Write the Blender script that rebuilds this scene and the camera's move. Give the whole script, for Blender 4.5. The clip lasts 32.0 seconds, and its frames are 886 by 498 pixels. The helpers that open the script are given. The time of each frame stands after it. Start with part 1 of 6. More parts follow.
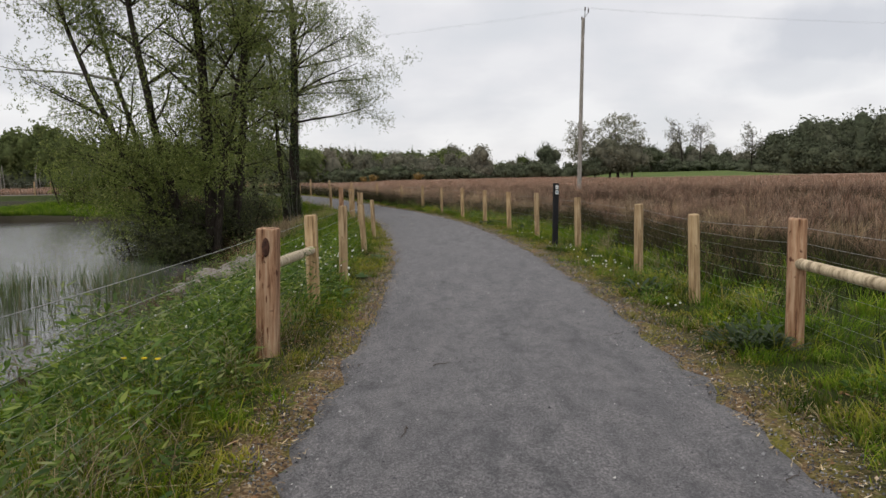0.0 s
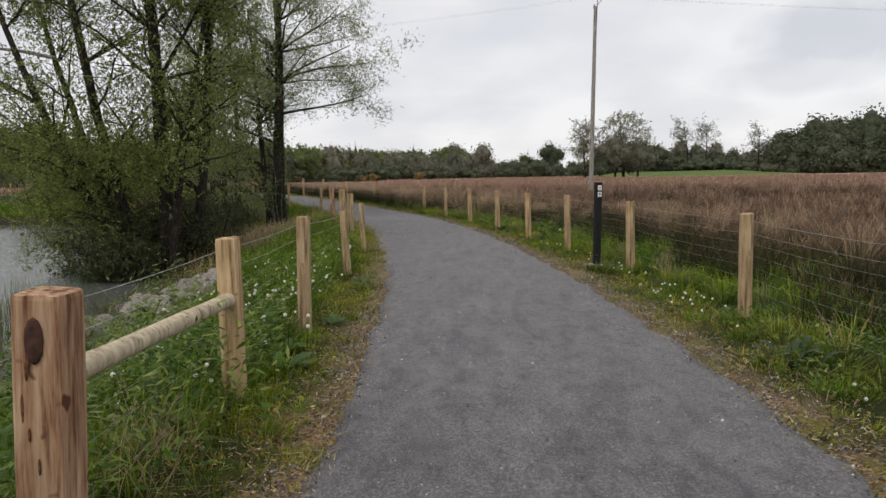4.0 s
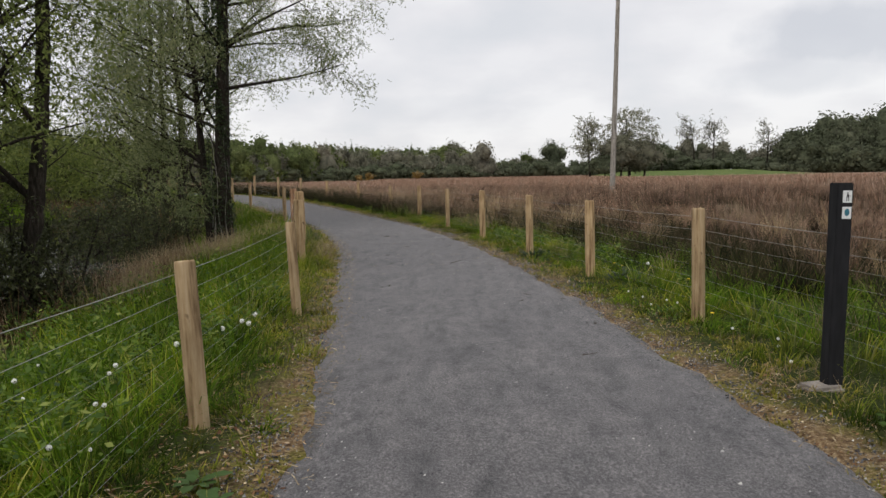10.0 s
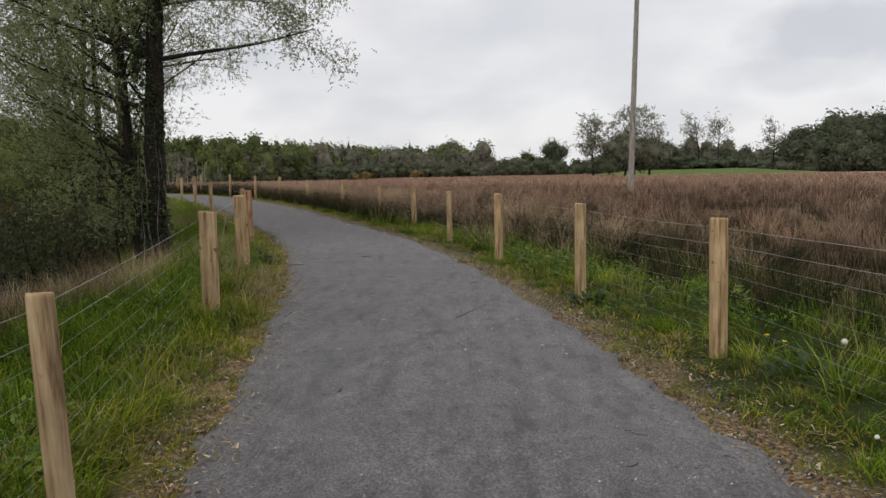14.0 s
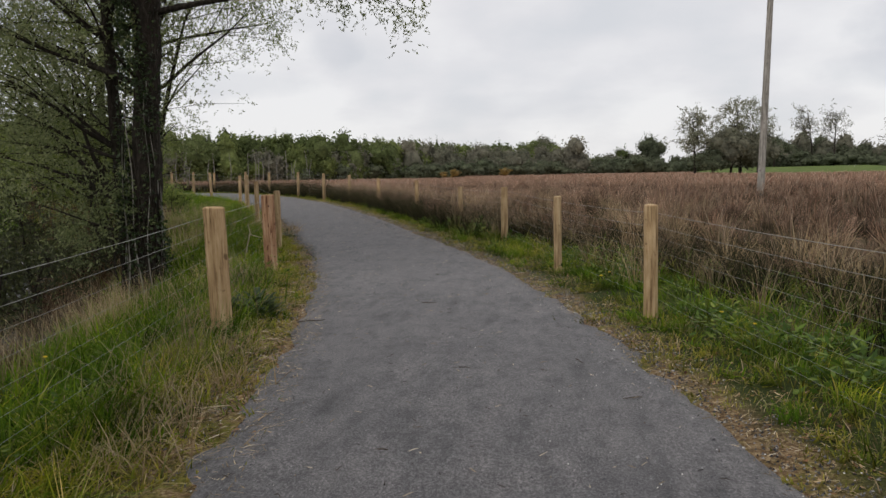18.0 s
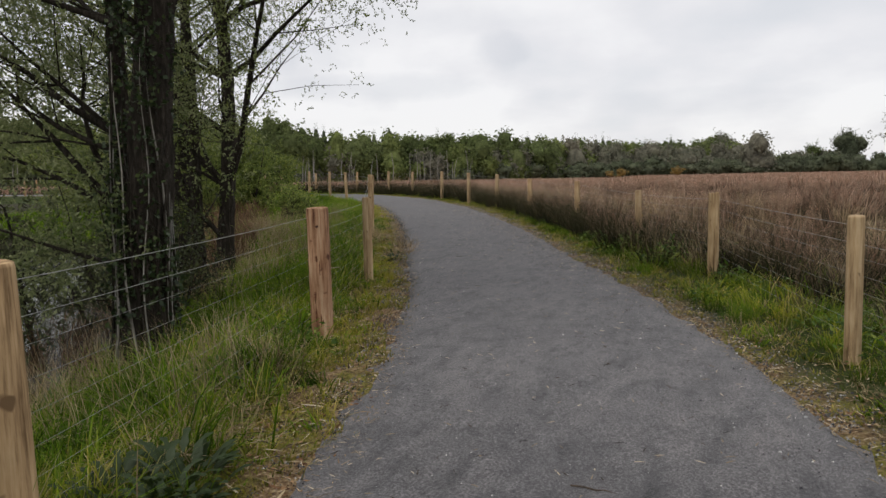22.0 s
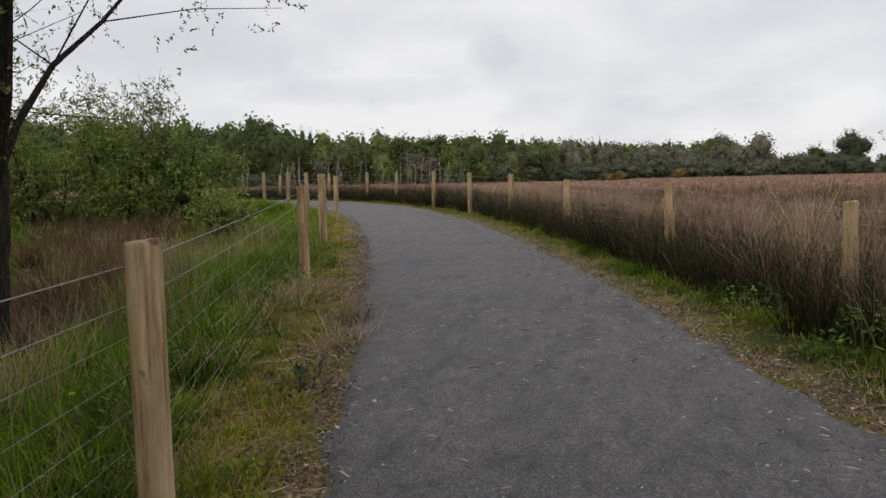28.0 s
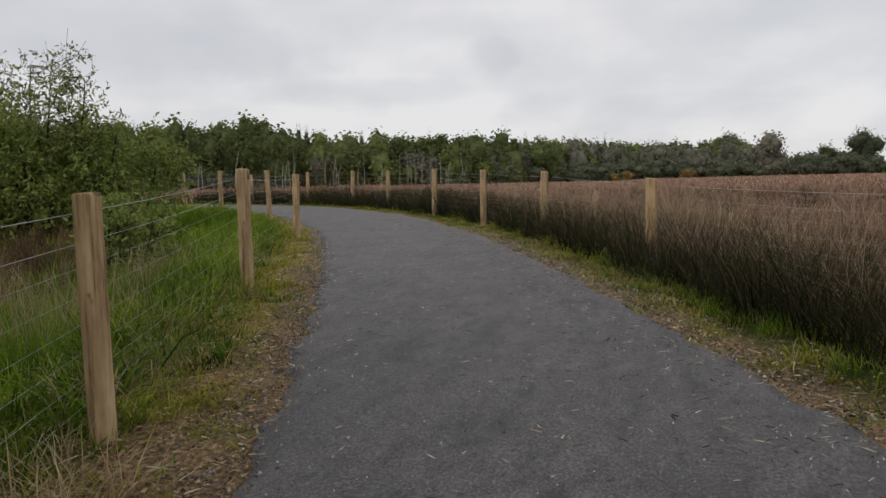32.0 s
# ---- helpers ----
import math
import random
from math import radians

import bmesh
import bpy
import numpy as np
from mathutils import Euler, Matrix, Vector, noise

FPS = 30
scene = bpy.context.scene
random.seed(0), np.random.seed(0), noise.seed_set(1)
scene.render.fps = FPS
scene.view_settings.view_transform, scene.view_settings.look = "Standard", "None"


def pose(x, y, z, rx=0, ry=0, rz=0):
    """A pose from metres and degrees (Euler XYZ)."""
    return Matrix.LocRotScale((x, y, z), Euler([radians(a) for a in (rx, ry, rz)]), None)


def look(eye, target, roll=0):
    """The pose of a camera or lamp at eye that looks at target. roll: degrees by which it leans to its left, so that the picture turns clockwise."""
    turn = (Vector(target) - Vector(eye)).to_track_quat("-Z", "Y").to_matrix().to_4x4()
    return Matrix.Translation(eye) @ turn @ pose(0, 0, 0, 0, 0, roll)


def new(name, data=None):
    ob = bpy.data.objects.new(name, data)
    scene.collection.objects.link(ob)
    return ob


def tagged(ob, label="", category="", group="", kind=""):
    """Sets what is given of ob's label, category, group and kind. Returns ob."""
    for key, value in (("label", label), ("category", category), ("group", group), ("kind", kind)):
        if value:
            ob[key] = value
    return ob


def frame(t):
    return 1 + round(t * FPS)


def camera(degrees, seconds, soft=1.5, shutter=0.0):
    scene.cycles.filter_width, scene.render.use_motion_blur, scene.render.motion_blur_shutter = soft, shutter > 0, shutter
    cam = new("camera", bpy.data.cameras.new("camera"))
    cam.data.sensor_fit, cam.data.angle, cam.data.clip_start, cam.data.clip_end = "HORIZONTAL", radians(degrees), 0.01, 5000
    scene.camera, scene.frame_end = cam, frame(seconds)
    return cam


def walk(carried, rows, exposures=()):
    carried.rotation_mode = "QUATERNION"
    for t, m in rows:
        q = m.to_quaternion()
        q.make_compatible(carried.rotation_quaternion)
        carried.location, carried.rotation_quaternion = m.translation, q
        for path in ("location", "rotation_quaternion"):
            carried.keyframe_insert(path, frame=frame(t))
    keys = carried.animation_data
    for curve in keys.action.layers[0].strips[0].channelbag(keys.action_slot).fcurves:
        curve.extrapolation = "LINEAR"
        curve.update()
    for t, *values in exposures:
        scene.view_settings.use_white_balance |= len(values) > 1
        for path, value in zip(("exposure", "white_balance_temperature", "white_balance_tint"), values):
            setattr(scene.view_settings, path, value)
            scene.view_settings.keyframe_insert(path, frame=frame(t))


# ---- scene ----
# ------------------------------------------------------------------ camera
cam = camera(63.3, 32.0, soft=1.5)
PATH = [
    (0, (3.107, -5.152, 1.549), (3.053, -3.162, 1.357), -1.00),
    (0.5, (3.085, -4.761, 1.546), (3.033, -2.771, 1.354), -0.99),
    (1, (3.062, -4.347, 1.543), (3.009, -2.357, 1.351), -0.99),
    (1.5, (3.039, -3.913, 1.540), (2.984, -1.923, 1.348), -0.99),
    (2, (3.014, -3.459, 1.537), (2.957, -1.469, 1.345), -0.98),
    (2.5, (2.986, -2.983, 1.534), (2.927, -0.993, 1.342), -0.98),
    (3, (2.956, -2.483, 1.531), (2.897, -0.493, 1.339), -0.97),
    (3.5, (2.926, -1.957, 1.529), (2.868, 0.033, 1.336), -0.97),
    (5.5, (2.816, 0.445, 1.520), (2.760, 2.435, 1.326), -0.95),
    (6, (2.783, 1.075, 1.518), (2.734, 3.065, 1.323), -0.95),
    (6.5, (2.754, 1.713, 1.516), (2.707, 3.703, 1.321), -0.94),
    (7, (2.735, 2.350, 1.514), (2.687, 4.340, 1.319), -0.94),
    (7.5, (2.721, 2.978, 1.512), (2.674, 4.968, 1.317), -0.94),
    (8, (2.709, 3.596, 1.509), (2.659, 5.586, 1.314), -0.93),
    (8.5, (2.692, 4.206, 1.507), (2.640, 6.195, 1.312), -0.93),
    (9, (2.669, 4.810, 1.505), (2.618, 6.799, 1.310), -0.93),
    (9.5, (2.643, 5.412, 1.503), (2.593, 7.402, 1.308), -0.92),
    (10, (2.617, 6.017, 1.501), (2.564, 8.006, 1.306), -0.92),
    (10.5, (2.592, 6.625, 1.499), (2.535, 8.614, 1.303), -0.92),
    (11, (2.568, 7.238, 1.497), (2.510, 9.228, 1.302), -0.91),
    (11.5, (2.546, 7.857, 1.496), (2.489, 9.846, 1.300), -0.91),
    (12, (2.530, 8.479, 1.495), (2.473, 10.469, 1.299), -0.91),
    (12.5, (2.518, 9.108, 1.494), (2.460, 11.097, 1.298), -0.91),
    (13, (2.501, 9.742, 1.495), (2.446, 11.731, 1.297), -0.91),
    (13.5, (2.479, 10.378, 1.495), (2.429, 12.368, 1.297), -0.90),
    (15.5, (2.366, 12.948, 1.501), (2.312, 14.938, 1.301), -0.90),
    (16, (2.317, 13.591, 1.503), (2.248, 15.580, 1.302), -0.90),
    (16.5, (2.263, 14.234, 1.505), (2.157, 16.221, 1.305), -0.90),
    (17, (2.208, 14.876, 1.508), (2.046, 16.860, 1.307), -0.90),
    (17.5, (2.149, 15.519, 1.511), (1.926, 17.496, 1.310), -0.90),
    (18, (2.085, 16.162, 1.513), (1.791, 18.130, 1.313), -0.91),
    (18.5, (2.016, 16.806, 1.516), (1.658, 18.763, 1.316), -0.91),
    (19, (1.941, 17.447, 1.518), (1.522, 19.392, 1.319), -0.91),
    (19.5, (1.857, 18.077, 1.519), (1.383, 20.009, 1.321), -0.92),
    (20, (1.759, 18.693, 1.520), (1.228, 20.611, 1.323), -0.92),
    (20.5, (1.648, 19.297, 1.521), (1.061, 21.199, 1.324), -0.93),
    (21, (1.529, 19.892, 1.521), (0.885, 21.775, 1.325), -0.93),
    (21.5, (1.401, 20.483, 1.520), (0.705, 22.348, 1.326), -0.94),
    (22, (1.253, 21.081, 1.519), (0.527, 22.935, 1.325), -0.95),
    (22.5, (1.080, 21.686, 1.517), (0.351, 23.538, 1.324), -0.95),
    (23, (0.883, 22.289, 1.515), (0.155, 24.142, 1.323), -0.96),
    (23.5, (0.670, 22.885, 1.512), (-0.057, 24.738, 1.320), -0.97),
    (24, (0.451, 23.468, 1.508), (-0.276, 25.322, 1.317), -0.98),
    (24.5, (0.227, 24.037, 1.504), (-0.497, 25.892, 1.314), -0.99),
    (25, (0.001, 24.594, 1.499), (-0.720, 26.450, 1.310), -1.00),
    (25.5, (-0.223, 25.144, 1.495), (-0.943, 27.000, 1.306), -1.02),
    (27.5, (-1.134, 27.238, 1.478), (-1.842, 29.099, 1.292), -1.06),
    (28, (-1.378, 27.830, 1.474), (-2.084, 29.692, 1.290), -1.08),
    (28.5, (-1.627, 28.446, 1.471), (-2.331, 30.309, 1.287), -1.09),
    (29, (-1.871, 29.072, 1.469), (-2.576, 30.934, 1.286), -1.10),
    (29.5, (-2.113, 29.694, 1.468), (-2.818, 31.556, 1.285), -1.12),
    (30, (-2.354, 30.312, 1.468), (-3.060, 32.175, 1.285), -1.13),
    (30.5, (-2.597, 30.930, 1.469), (-3.302, 32.793, 1.286), -1.15),
    (31, (-2.841, 31.553, 1.470), (-3.547, 33.415, 1.288), -1.16),
    (31.5, (-3.086, 32.187, 1.473), (-3.795, 34.049, 1.290), -1.18),
    (32, (-3.337, 32.838, 1.475), (-4.045, 34.699, 1.293), -1.19),
]
walk(cam, [(t, look(e, g, r)) for t, e, g, r in PATH], [(0, 0.10), (8, 0.14), (16, 0.03), (19, 0.06), (22, 0.14), (25, 0.13), (28, 0.06), (30, -0.01), (32, -0.08)])

# ------------------------------------------------------------------ sky and sun
SUN_UP, SUN_TURN = radians(56), radians(215)
world = bpy.data.worlds.new("overcast_sky")
scene.world = world
world.use_nodes = True
wt = world.node_tree
wt.nodes.clear()


def wn(kind, **kw):
    n = wt.nodes.new(kind)
    for k, v in kw.items():
        n.inputs[k].default_value = v
    return n


w_out = wn("ShaderNodeOutputWorld")
w_mix = wn("ShaderNodeMixShader")
w_sky = wt.nodes.new("ShaderNodeTexSky")
w_sky.sky_type, w_sky.sun_disc = "NISHITA", False
w_sky.sun_elevation, w_sky.sun_rotation = SUN_UP, SUN_TURN
w_bg1 = wn("ShaderNodeBackground", Strength=0.12)
w_bg2 = wn("ShaderNodeBackground", Strength=1.0)
w_tc = wn("ShaderNodeTexCoord")
w_sep = wn("ShaderNodeSeparateXYZ")
w_up = wt.nodes.new("ShaderNodeMath")
w_up.operation, w_up.use_clamp = "MAXIMUM", False
w_up.inputs[1].default_value = 0.0
w_add = wt.nodes.new("ShaderNodeMath")
w_add.inputs[1].default_value = 0.32
w_div = wt.nodes.new("ShaderNodeVectorMath")
w_div.operation = "DIVIDE"
w_cmb = wn("ShaderNodeCombineXYZ")
w_n1 = wn("ShaderNodeTexNoise", Scale=1.1, Detail=5.0, Roughness=0.45, Distortion=0.0)
w_n2 = wn("ShaderNodeTexNoise", Scale=4.3, Detail=4.0, Roughness=0.5)
w_mx = wt.nodes.new("ShaderNodeMath")
w_mx.operation = "MULTIPLY_ADD"
w_mx.inputs[1].default_value = 0.45
w_ramp = wn("ShaderNodeValToRGB")
els = w_ramp.color_ramp.elements
els[0].position, els[0].color = 0.52, (0.68, 0.69, 0.72, 1)
els[1].position, els[1].color = 0.84, (0.85, 0.84, 0.848, 1)
e2 = els.new(0.69)
e2.color = (0.762, 0.754, 0.775, 1)
wl = wt.links.new
wl(w_tc.outputs["Generated"], w_sep.inputs[0])
wl(w_sep.outputs["Z"], w_up.inputs[0])
wl(w_up.outputs[0], w_add.inputs[0])
for i in range(3):
    wl(w_add.outputs[0], w_cmb.inputs[i])
wl(w_tc.outputs["Generated"], w_div.inputs[0])
wl(w_cmb.outputs[0], w_div.inputs[1])
wl(w_div.outputs[0], w_n1.inputs["Vector"])
wl(w_div.outputs[0], w_n2.inputs["Vector"])
wl(w_n2.outputs[0], w_mx.inputs[0])
wl(w_n1.outputs[0], w_mx.inputs[2])
wl(w_mx.outputs[0], w_ramp.inputs[0])
def wmath(op, a, b_=None, clamp=False):
    n = wt.nodes.new("ShaderNodeMath")
    n.operation, n.use_clamp = op, clamp
    for i_, v_ in ((0, a), (1, b_)):
        if v_ is None:
            continue
        if isinstance(v_, (int, float)):
            n.inputs[i_].default_value = v_
        else:
            wl(v_, n.inputs[i_])
    return n.outputs[0]


# grey cloud banks: turn from north, height over the horizon, half width and half height in degrees, depth
w_az = wmath("ARCTAN2", w_sep.outputs["X"], w_sep.outputs["Y"])
w_el = wmath("ARCSINE", w_sep.outputs["Z"])
w_n3 = wn("ShaderNodeTexNoise", Scale=9.0, Detail=5.0, Roughness=0.55)
wl(w_tc.outputs["Generated"], w_n3.inputs["Vector"])
w_rag = wmath("MULTIPLY", wmath("SUBTRACT", w_n3.outputs[0], 0.5), 3.2)
w_dark = None
for c_az, c_el, c_w, c_h, c_k in ((28, 9.4, 8.5, 2.2, 0.62), (24, 6.9, 5.5, 1.5, 0.4), (34, 14.5, 12, 3.2, 0.5), (-17, 9.8, 2.2, 1.5, 0.35), (-39, 9.8, 12, 2.4, 0.36), (-28, 7.2, 10, 1.1, 0.28), (-47, 12.5, 12, 2.0, 0.3), (-22, 12.0, 8, 1.2, 0.16), (-2, 5.5, 9, 1.0, 0.16), (-62, 12, 14, 4, 0.3)):
    u_ = wmath("POWER", wmath("DIVIDE", wmath("SUBTRACT", w_az, radians(c_az)), radians(c_w)), 2.0)
    v_ = wmath("POWER", wmath("DIVIDE", wmath("SUBTRACT", w_el, radians(c_el)), radians(c_h)), 2.0)
    q_ = wmath("MULTIPLY", wmath("SUBTRACT", 1.25, wmath("ADD", wmath("ADD", u_, v_), w_rag), True), c_k)
    w_dark = q_ if w_dark is None else wmath("MAXIMUM", w_dark, q_)
w_cl = wt.nodes.new("ShaderNodeMix")
w_cl.data_type = "RGBA"
w_cl.inputs[7].default_value = (0.53, 0.55, 0.60, 1)
wl(w_dark, w_cl.inputs[0])
wl(w_ramp.outputs[0], w_cl.inputs[6])
wl(w_cl.outputs[2], w_bg2.inputs[0])
wl(w_sky.outputs[0], w_bg1.inputs[0])
w_mix.inputs[0].default_value = 0.93
wl(w_bg1.outputs[0], w_mix.inputs[1])
wl(w_bg2.outputs[0], w_mix.inputs[2])
wl(w_mix.outputs[0], w_out.inputs[0])

sun = new("sun", bpy.data.lights.new("sun", "SUN"))
sun.data.energy, sun.data.angle, sun.data.color = 1.5, radians(38), (1, 0.96, 0.92)
sun.matrix_world = look((0, 0, 50), (0 - 50 * math.cos(SUN_UP) * math.sin(SUN_TURN), -50 * math.cos(SUN_UP) * math.cos(SUN_TURN), 50 - 50 * math.sin(SUN_UP)))


# ------------------------------------------------------------------ materials
def mat(name, rough=0.8, metal=0.0, spec=0.3):
    m = bpy.data.materials.new(name)
    m.use_nodes = True
    b = m.node_tree.nodes["Principled BSDF"]
    b.inputs["Roughness"].default_value, b.inputs["Metallic"].default_value = rough, metal
    b.inputs["Specular IOR Level"].default_value = spec
    return m, m.node_tree, b


def ramp(nt, fac, stops):
    r = nt.nodes.new("ShaderNodeValToRGB")
    e = r.color_ramp.elements
    while len(e) < len(stops):
        e.new(0.5)
    for k, (p, c) in zip(e, stops):
        k.position, k.color = p, (*c, 1)
    nt.links.new(fac, r.inputs[0])
    return r.outputs[0]


def noise_tex(nt, scale, detail=4, rough=0.55, coord="Object", stretch=None, dist=0.0):
    tc = nt.nodes.new("ShaderNodeTexCoord")
    n = nt.nodes.new("ShaderNodeTexNoise")
    n.inputs["Scale"].default_value, n.inputs["Detail"].default_value = scale, detail
    n.inputs["Roughness"].default_value, n.inputs["Distortion"].default_value = rough, dist
    out = tc.outputs[coord]
    if stretch:
        mp = nt.nodes.new("ShaderNodeMapping")
        mp.inputs["Scale"].default_value = stretch
        nt.links.new(out, mp.inputs[0])
        out = mp.outputs[0]
    nt.links.new(out, n.inputs["Vector"])
    return n.outputs[0]


def mixc(nt, fac, a, b, mode="MIX"):
    m = nt.nodes.new("ShaderNodeMix")
    m.data_type, m.blend_type = "RGBA", mode
    for sock, v in ((m.inputs[0], fac), (m.inputs[6], a), (m.inputs[7], b)):
        if isinstance(v, (int, float)):
            sock.default_value = v
        elif isinstance(v, tuple):
            sock.default_value = (*v, 1)
        else:
            nt.links.new(v, sock)
    return m.outputs[2]


def bump(nt, b, height, strength=0.4, dist=0.02):
    n = nt.nodes.new("ShaderNodeBump")
    n.inputs["Strength"].default_value, n.inputs["Distance"].default_value = strength, dist
    nt.links.new(height, n.inputs["Height"])
    nt.links.new(n.outputs[0], b.inputs["Normal"])


def attr(nt, name):
    a = nt.nodes.new("ShaderNodeAttribute")
    a.attribute_name = name
    return a.outputs["Fac"]


def island(nt):
    g = nt.nodes.new("ShaderNodeNewGeometry")
    return g.outputs["Random Per Island"]


def thin(nt, b, m, amount=0.35, colour=None):
    """Light through a thin leaf."""
    t = nt.nodes.new("ShaderNodeBsdfTranslucent")
    mx = nt.nodes.new("ShaderNodeMixShader")
    mx.inputs[0].default_value = amount
    nt.links.new(colour, t.inputs[0])
    out = nt.nodes["Material Output"]
    nt.links.new(b.outputs[0], mx.inputs[1])
    nt.links.new(t.outputs[0], mx.inputs[2])
    nt.links.new(mx.outputs[0], out.inputs[0])


# gravel of crushed grey stone
M_GRAVEL, nt, b = mat("crushed_stone", 0.8, spec=0.4)
# dust on the stones catches light at low angles
b.inputs["Sheen Weight"].default_value, b.inputs["Sheen Roughness"].default_value = 0.12, 0.4
fine = noise_tex(nt, 75, 5, 0.85, stretch=(1.0, 0.7, 1.0))
speck = noise_tex(nt, 38, 3, 0.6, stretch=(1.0, 0.6, 1.0))
mid = noise_tex(nt, 9, 5, 0.6, stretch=(1.0, 0.4, 1.0))
big = noise_tex(nt, 1.1, 5, 0.6)
patch = noise_tex(nt, 2.6, 5, 0.62, stretch=(1.7, 0.4, 1.0))
c = ramp(nt, fine, [(0.38, (0.025, 0.024, 0.026)), (0.5, (0.098, 0.095, 0.099)), (0.60, (0.275, 0.268, 0.273))])
c = mixc(nt, 0.3, c, ramp(nt, mid, [(0.34, (0.06, 0.058, 0.062)), (0.66, (0.15, 0.146, 0.151))]))
c = mixc(nt, 0.9, c, ramp(nt, speck, [(0.28, (0.5, 0.5, 0.5)), (0.44, (1.0, 1.0, 1.0)), (0.62, (1.05, 1.05, 1.05)), (0.72, (1.5, 1.48, 1.46))]), "MULTIPLY")
c = mixc(nt, 0.5, c, ramp(nt, big, [(0.35, (0.72, 0.72, 0.74)), (0.65, (1.15, 1.15, 1.13))]), "MULTIPLY")
print_ = noise_tex(nt, 8.5, 3, 0.55, stretch=(1.0, 0.6, 1.0))
c = mixc(nt, 0.65, c, ramp(nt, print_, [(0.33, (0.46, 0.46, 0.47)), (0.41, (0.84, 0.84, 0.84)), (0.5, (0.97, 0.96, 0.96)), (0.64, (1.16, 1.14, 1.13))]), "MULTIPLY")
c = mixc(nt, 1.0, c, (0.80, 0.79, 0.785), "MULTIPLY")
c = mixc(nt, 0.75, c, ramp(nt, patch, [(0.33, (0.50, 0.50, 0.51)), (0.43, (0.93, 0.93, 0.93)), (0.64, (1.22, 1.2, 1.18))]), "MULTIPLY")
# the stone colour darkens along the later stretch, with a noise-broken start
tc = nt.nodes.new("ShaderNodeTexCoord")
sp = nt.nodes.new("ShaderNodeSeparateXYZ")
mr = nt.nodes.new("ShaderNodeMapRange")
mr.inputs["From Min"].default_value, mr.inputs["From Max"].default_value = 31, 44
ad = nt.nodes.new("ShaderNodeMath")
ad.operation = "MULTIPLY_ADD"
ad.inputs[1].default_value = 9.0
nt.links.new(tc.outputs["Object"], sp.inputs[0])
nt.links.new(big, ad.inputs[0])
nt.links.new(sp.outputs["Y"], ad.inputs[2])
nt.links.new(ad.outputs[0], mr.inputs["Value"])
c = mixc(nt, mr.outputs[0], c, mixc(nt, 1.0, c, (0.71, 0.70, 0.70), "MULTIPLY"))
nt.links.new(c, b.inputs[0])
bump(nt, b, mixc(nt, 0.3, fine, speck), 0.5, 0.012)

# ground: zones by attributes (soil and moss at the path's edge, turf, litter under the rushes, shore mud, meadow)
M_GROUND, nt, b = mat("ground_turf", 0.95, spec=0.1)
g1 = noise_tex(nt, 34, 6, 0.75)
g2 = noise_tex(nt, 2.3, 5, 0.6)
g3 = noise_tex(nt, 0.35, 4, 0.6)
turf = ramp(nt, g1, [(0.3, (0.016, 0.022, 0.008)), (0.55, (0.04, 0.055, 0.015)), (0.75, (0.085, 0.10, 0.03))])
turf = mixc(nt, 0.6, turf, ramp(nt, g2, [(0.35, (0.6, 0.7, 0.5)), (0.65, (1.25, 1.15, 1.0))]), "MULTIPLY")
edge = ramp(nt, g1, [(0.32, (0.045, 0.028, 0.017)), (0.45, (0.15, 0.093, 0.05)), (0.55, (0.25, 0.175, 0.095)), (0.66, (0.50, 0.39, 0.24))])
edge = mixc(nt, ramp(nt, g2, [(0.47, (0, 0, 0)), (0.6, (1, 1, 1))]), edge, mixc(nt, ramp(nt, g1, [(0.35, (0, 0, 0)), (0.65, (1, 1, 1))]), (0.05, 0.05, 0.012), (0.25, 0.225, 0.05)))
c = mixc(nt, attr(nt, "edge"), turf, edge)
litter = ramp(nt, g1, [(0.3, (0.045, 0.034, 0.02)), (0.6, (0.12, 0.085, 0.05)), (0.8, (0.2, 0.145, 0.09))])
c = mixc(nt, attr(nt, "rush"), c, litter)
mud = ramp(nt, g1, [(0.3, (0.02, 0.018, 0.013)), (0.7, (0.06, 0.05, 0.036))])
c = mixc(nt, attr(nt, "shore"), c, mud)
farc = ramp(nt, g3, [(0.3, (0.31, 0.22, 0.16)), (0.6, (0.40, 0.30, 0.225)), (0.8, (0.35, 0.27, 0.19))])
c = mixc(nt, attr(nt, "far"), c, farc)
mead = ramp(nt, g3, [(0.35, (0.075, 0.11, 0.03)), (0.65, (0.12, 0.15, 0.045))])
c = mixc(nt, attr(nt, "meadow"), c, mead)
nt.links.new(c, b.inputs[0])
bump(nt, b, g1, 0.7, 0.05)


def blade_mat(name, low, tips, rough=0.8, through_light=0.3, gloss=0.1, foot=1.0, patchy=None):
    """Blades: a foot colour that runs into tip colours spread from blade to blade."""
    m, nt, b = mat(name, rough, spec=gloss)
    tip = ramp(nt, island(nt), tips)
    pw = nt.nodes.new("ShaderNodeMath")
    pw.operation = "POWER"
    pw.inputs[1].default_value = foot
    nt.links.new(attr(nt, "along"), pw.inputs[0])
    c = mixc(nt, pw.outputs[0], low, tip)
    big = noise_tex(nt, 0.9, 3, 0.6)
    c = mixc(nt, 0.6, c, ramp(nt, big, [(0.3, (0.7, 0.72, 0.7)), (0.7, (1.2, 1.15, 1.1))]), "MULTIPLY")
    c = mixc(nt, 1.0, c, ramp(nt, attr(nt, "tone"), [(0, (0.40, 0.39, 0.38)), (0.45, (0.95, 0.95, 0.95)), (1, (1.45, 1.38, 1.28))]), "MULTIPLY")
    if patchy:
        spot = noise_tex(nt, 1.5, 4, 0.65)
        c = mixc(nt, 1.0, c, ramp(nt, spot, patchy), "MULTIPLY")
    nt.links.new(c, b.inputs[0])
    if through_light:
        thin(nt, b, m, through_light, c)
    return m


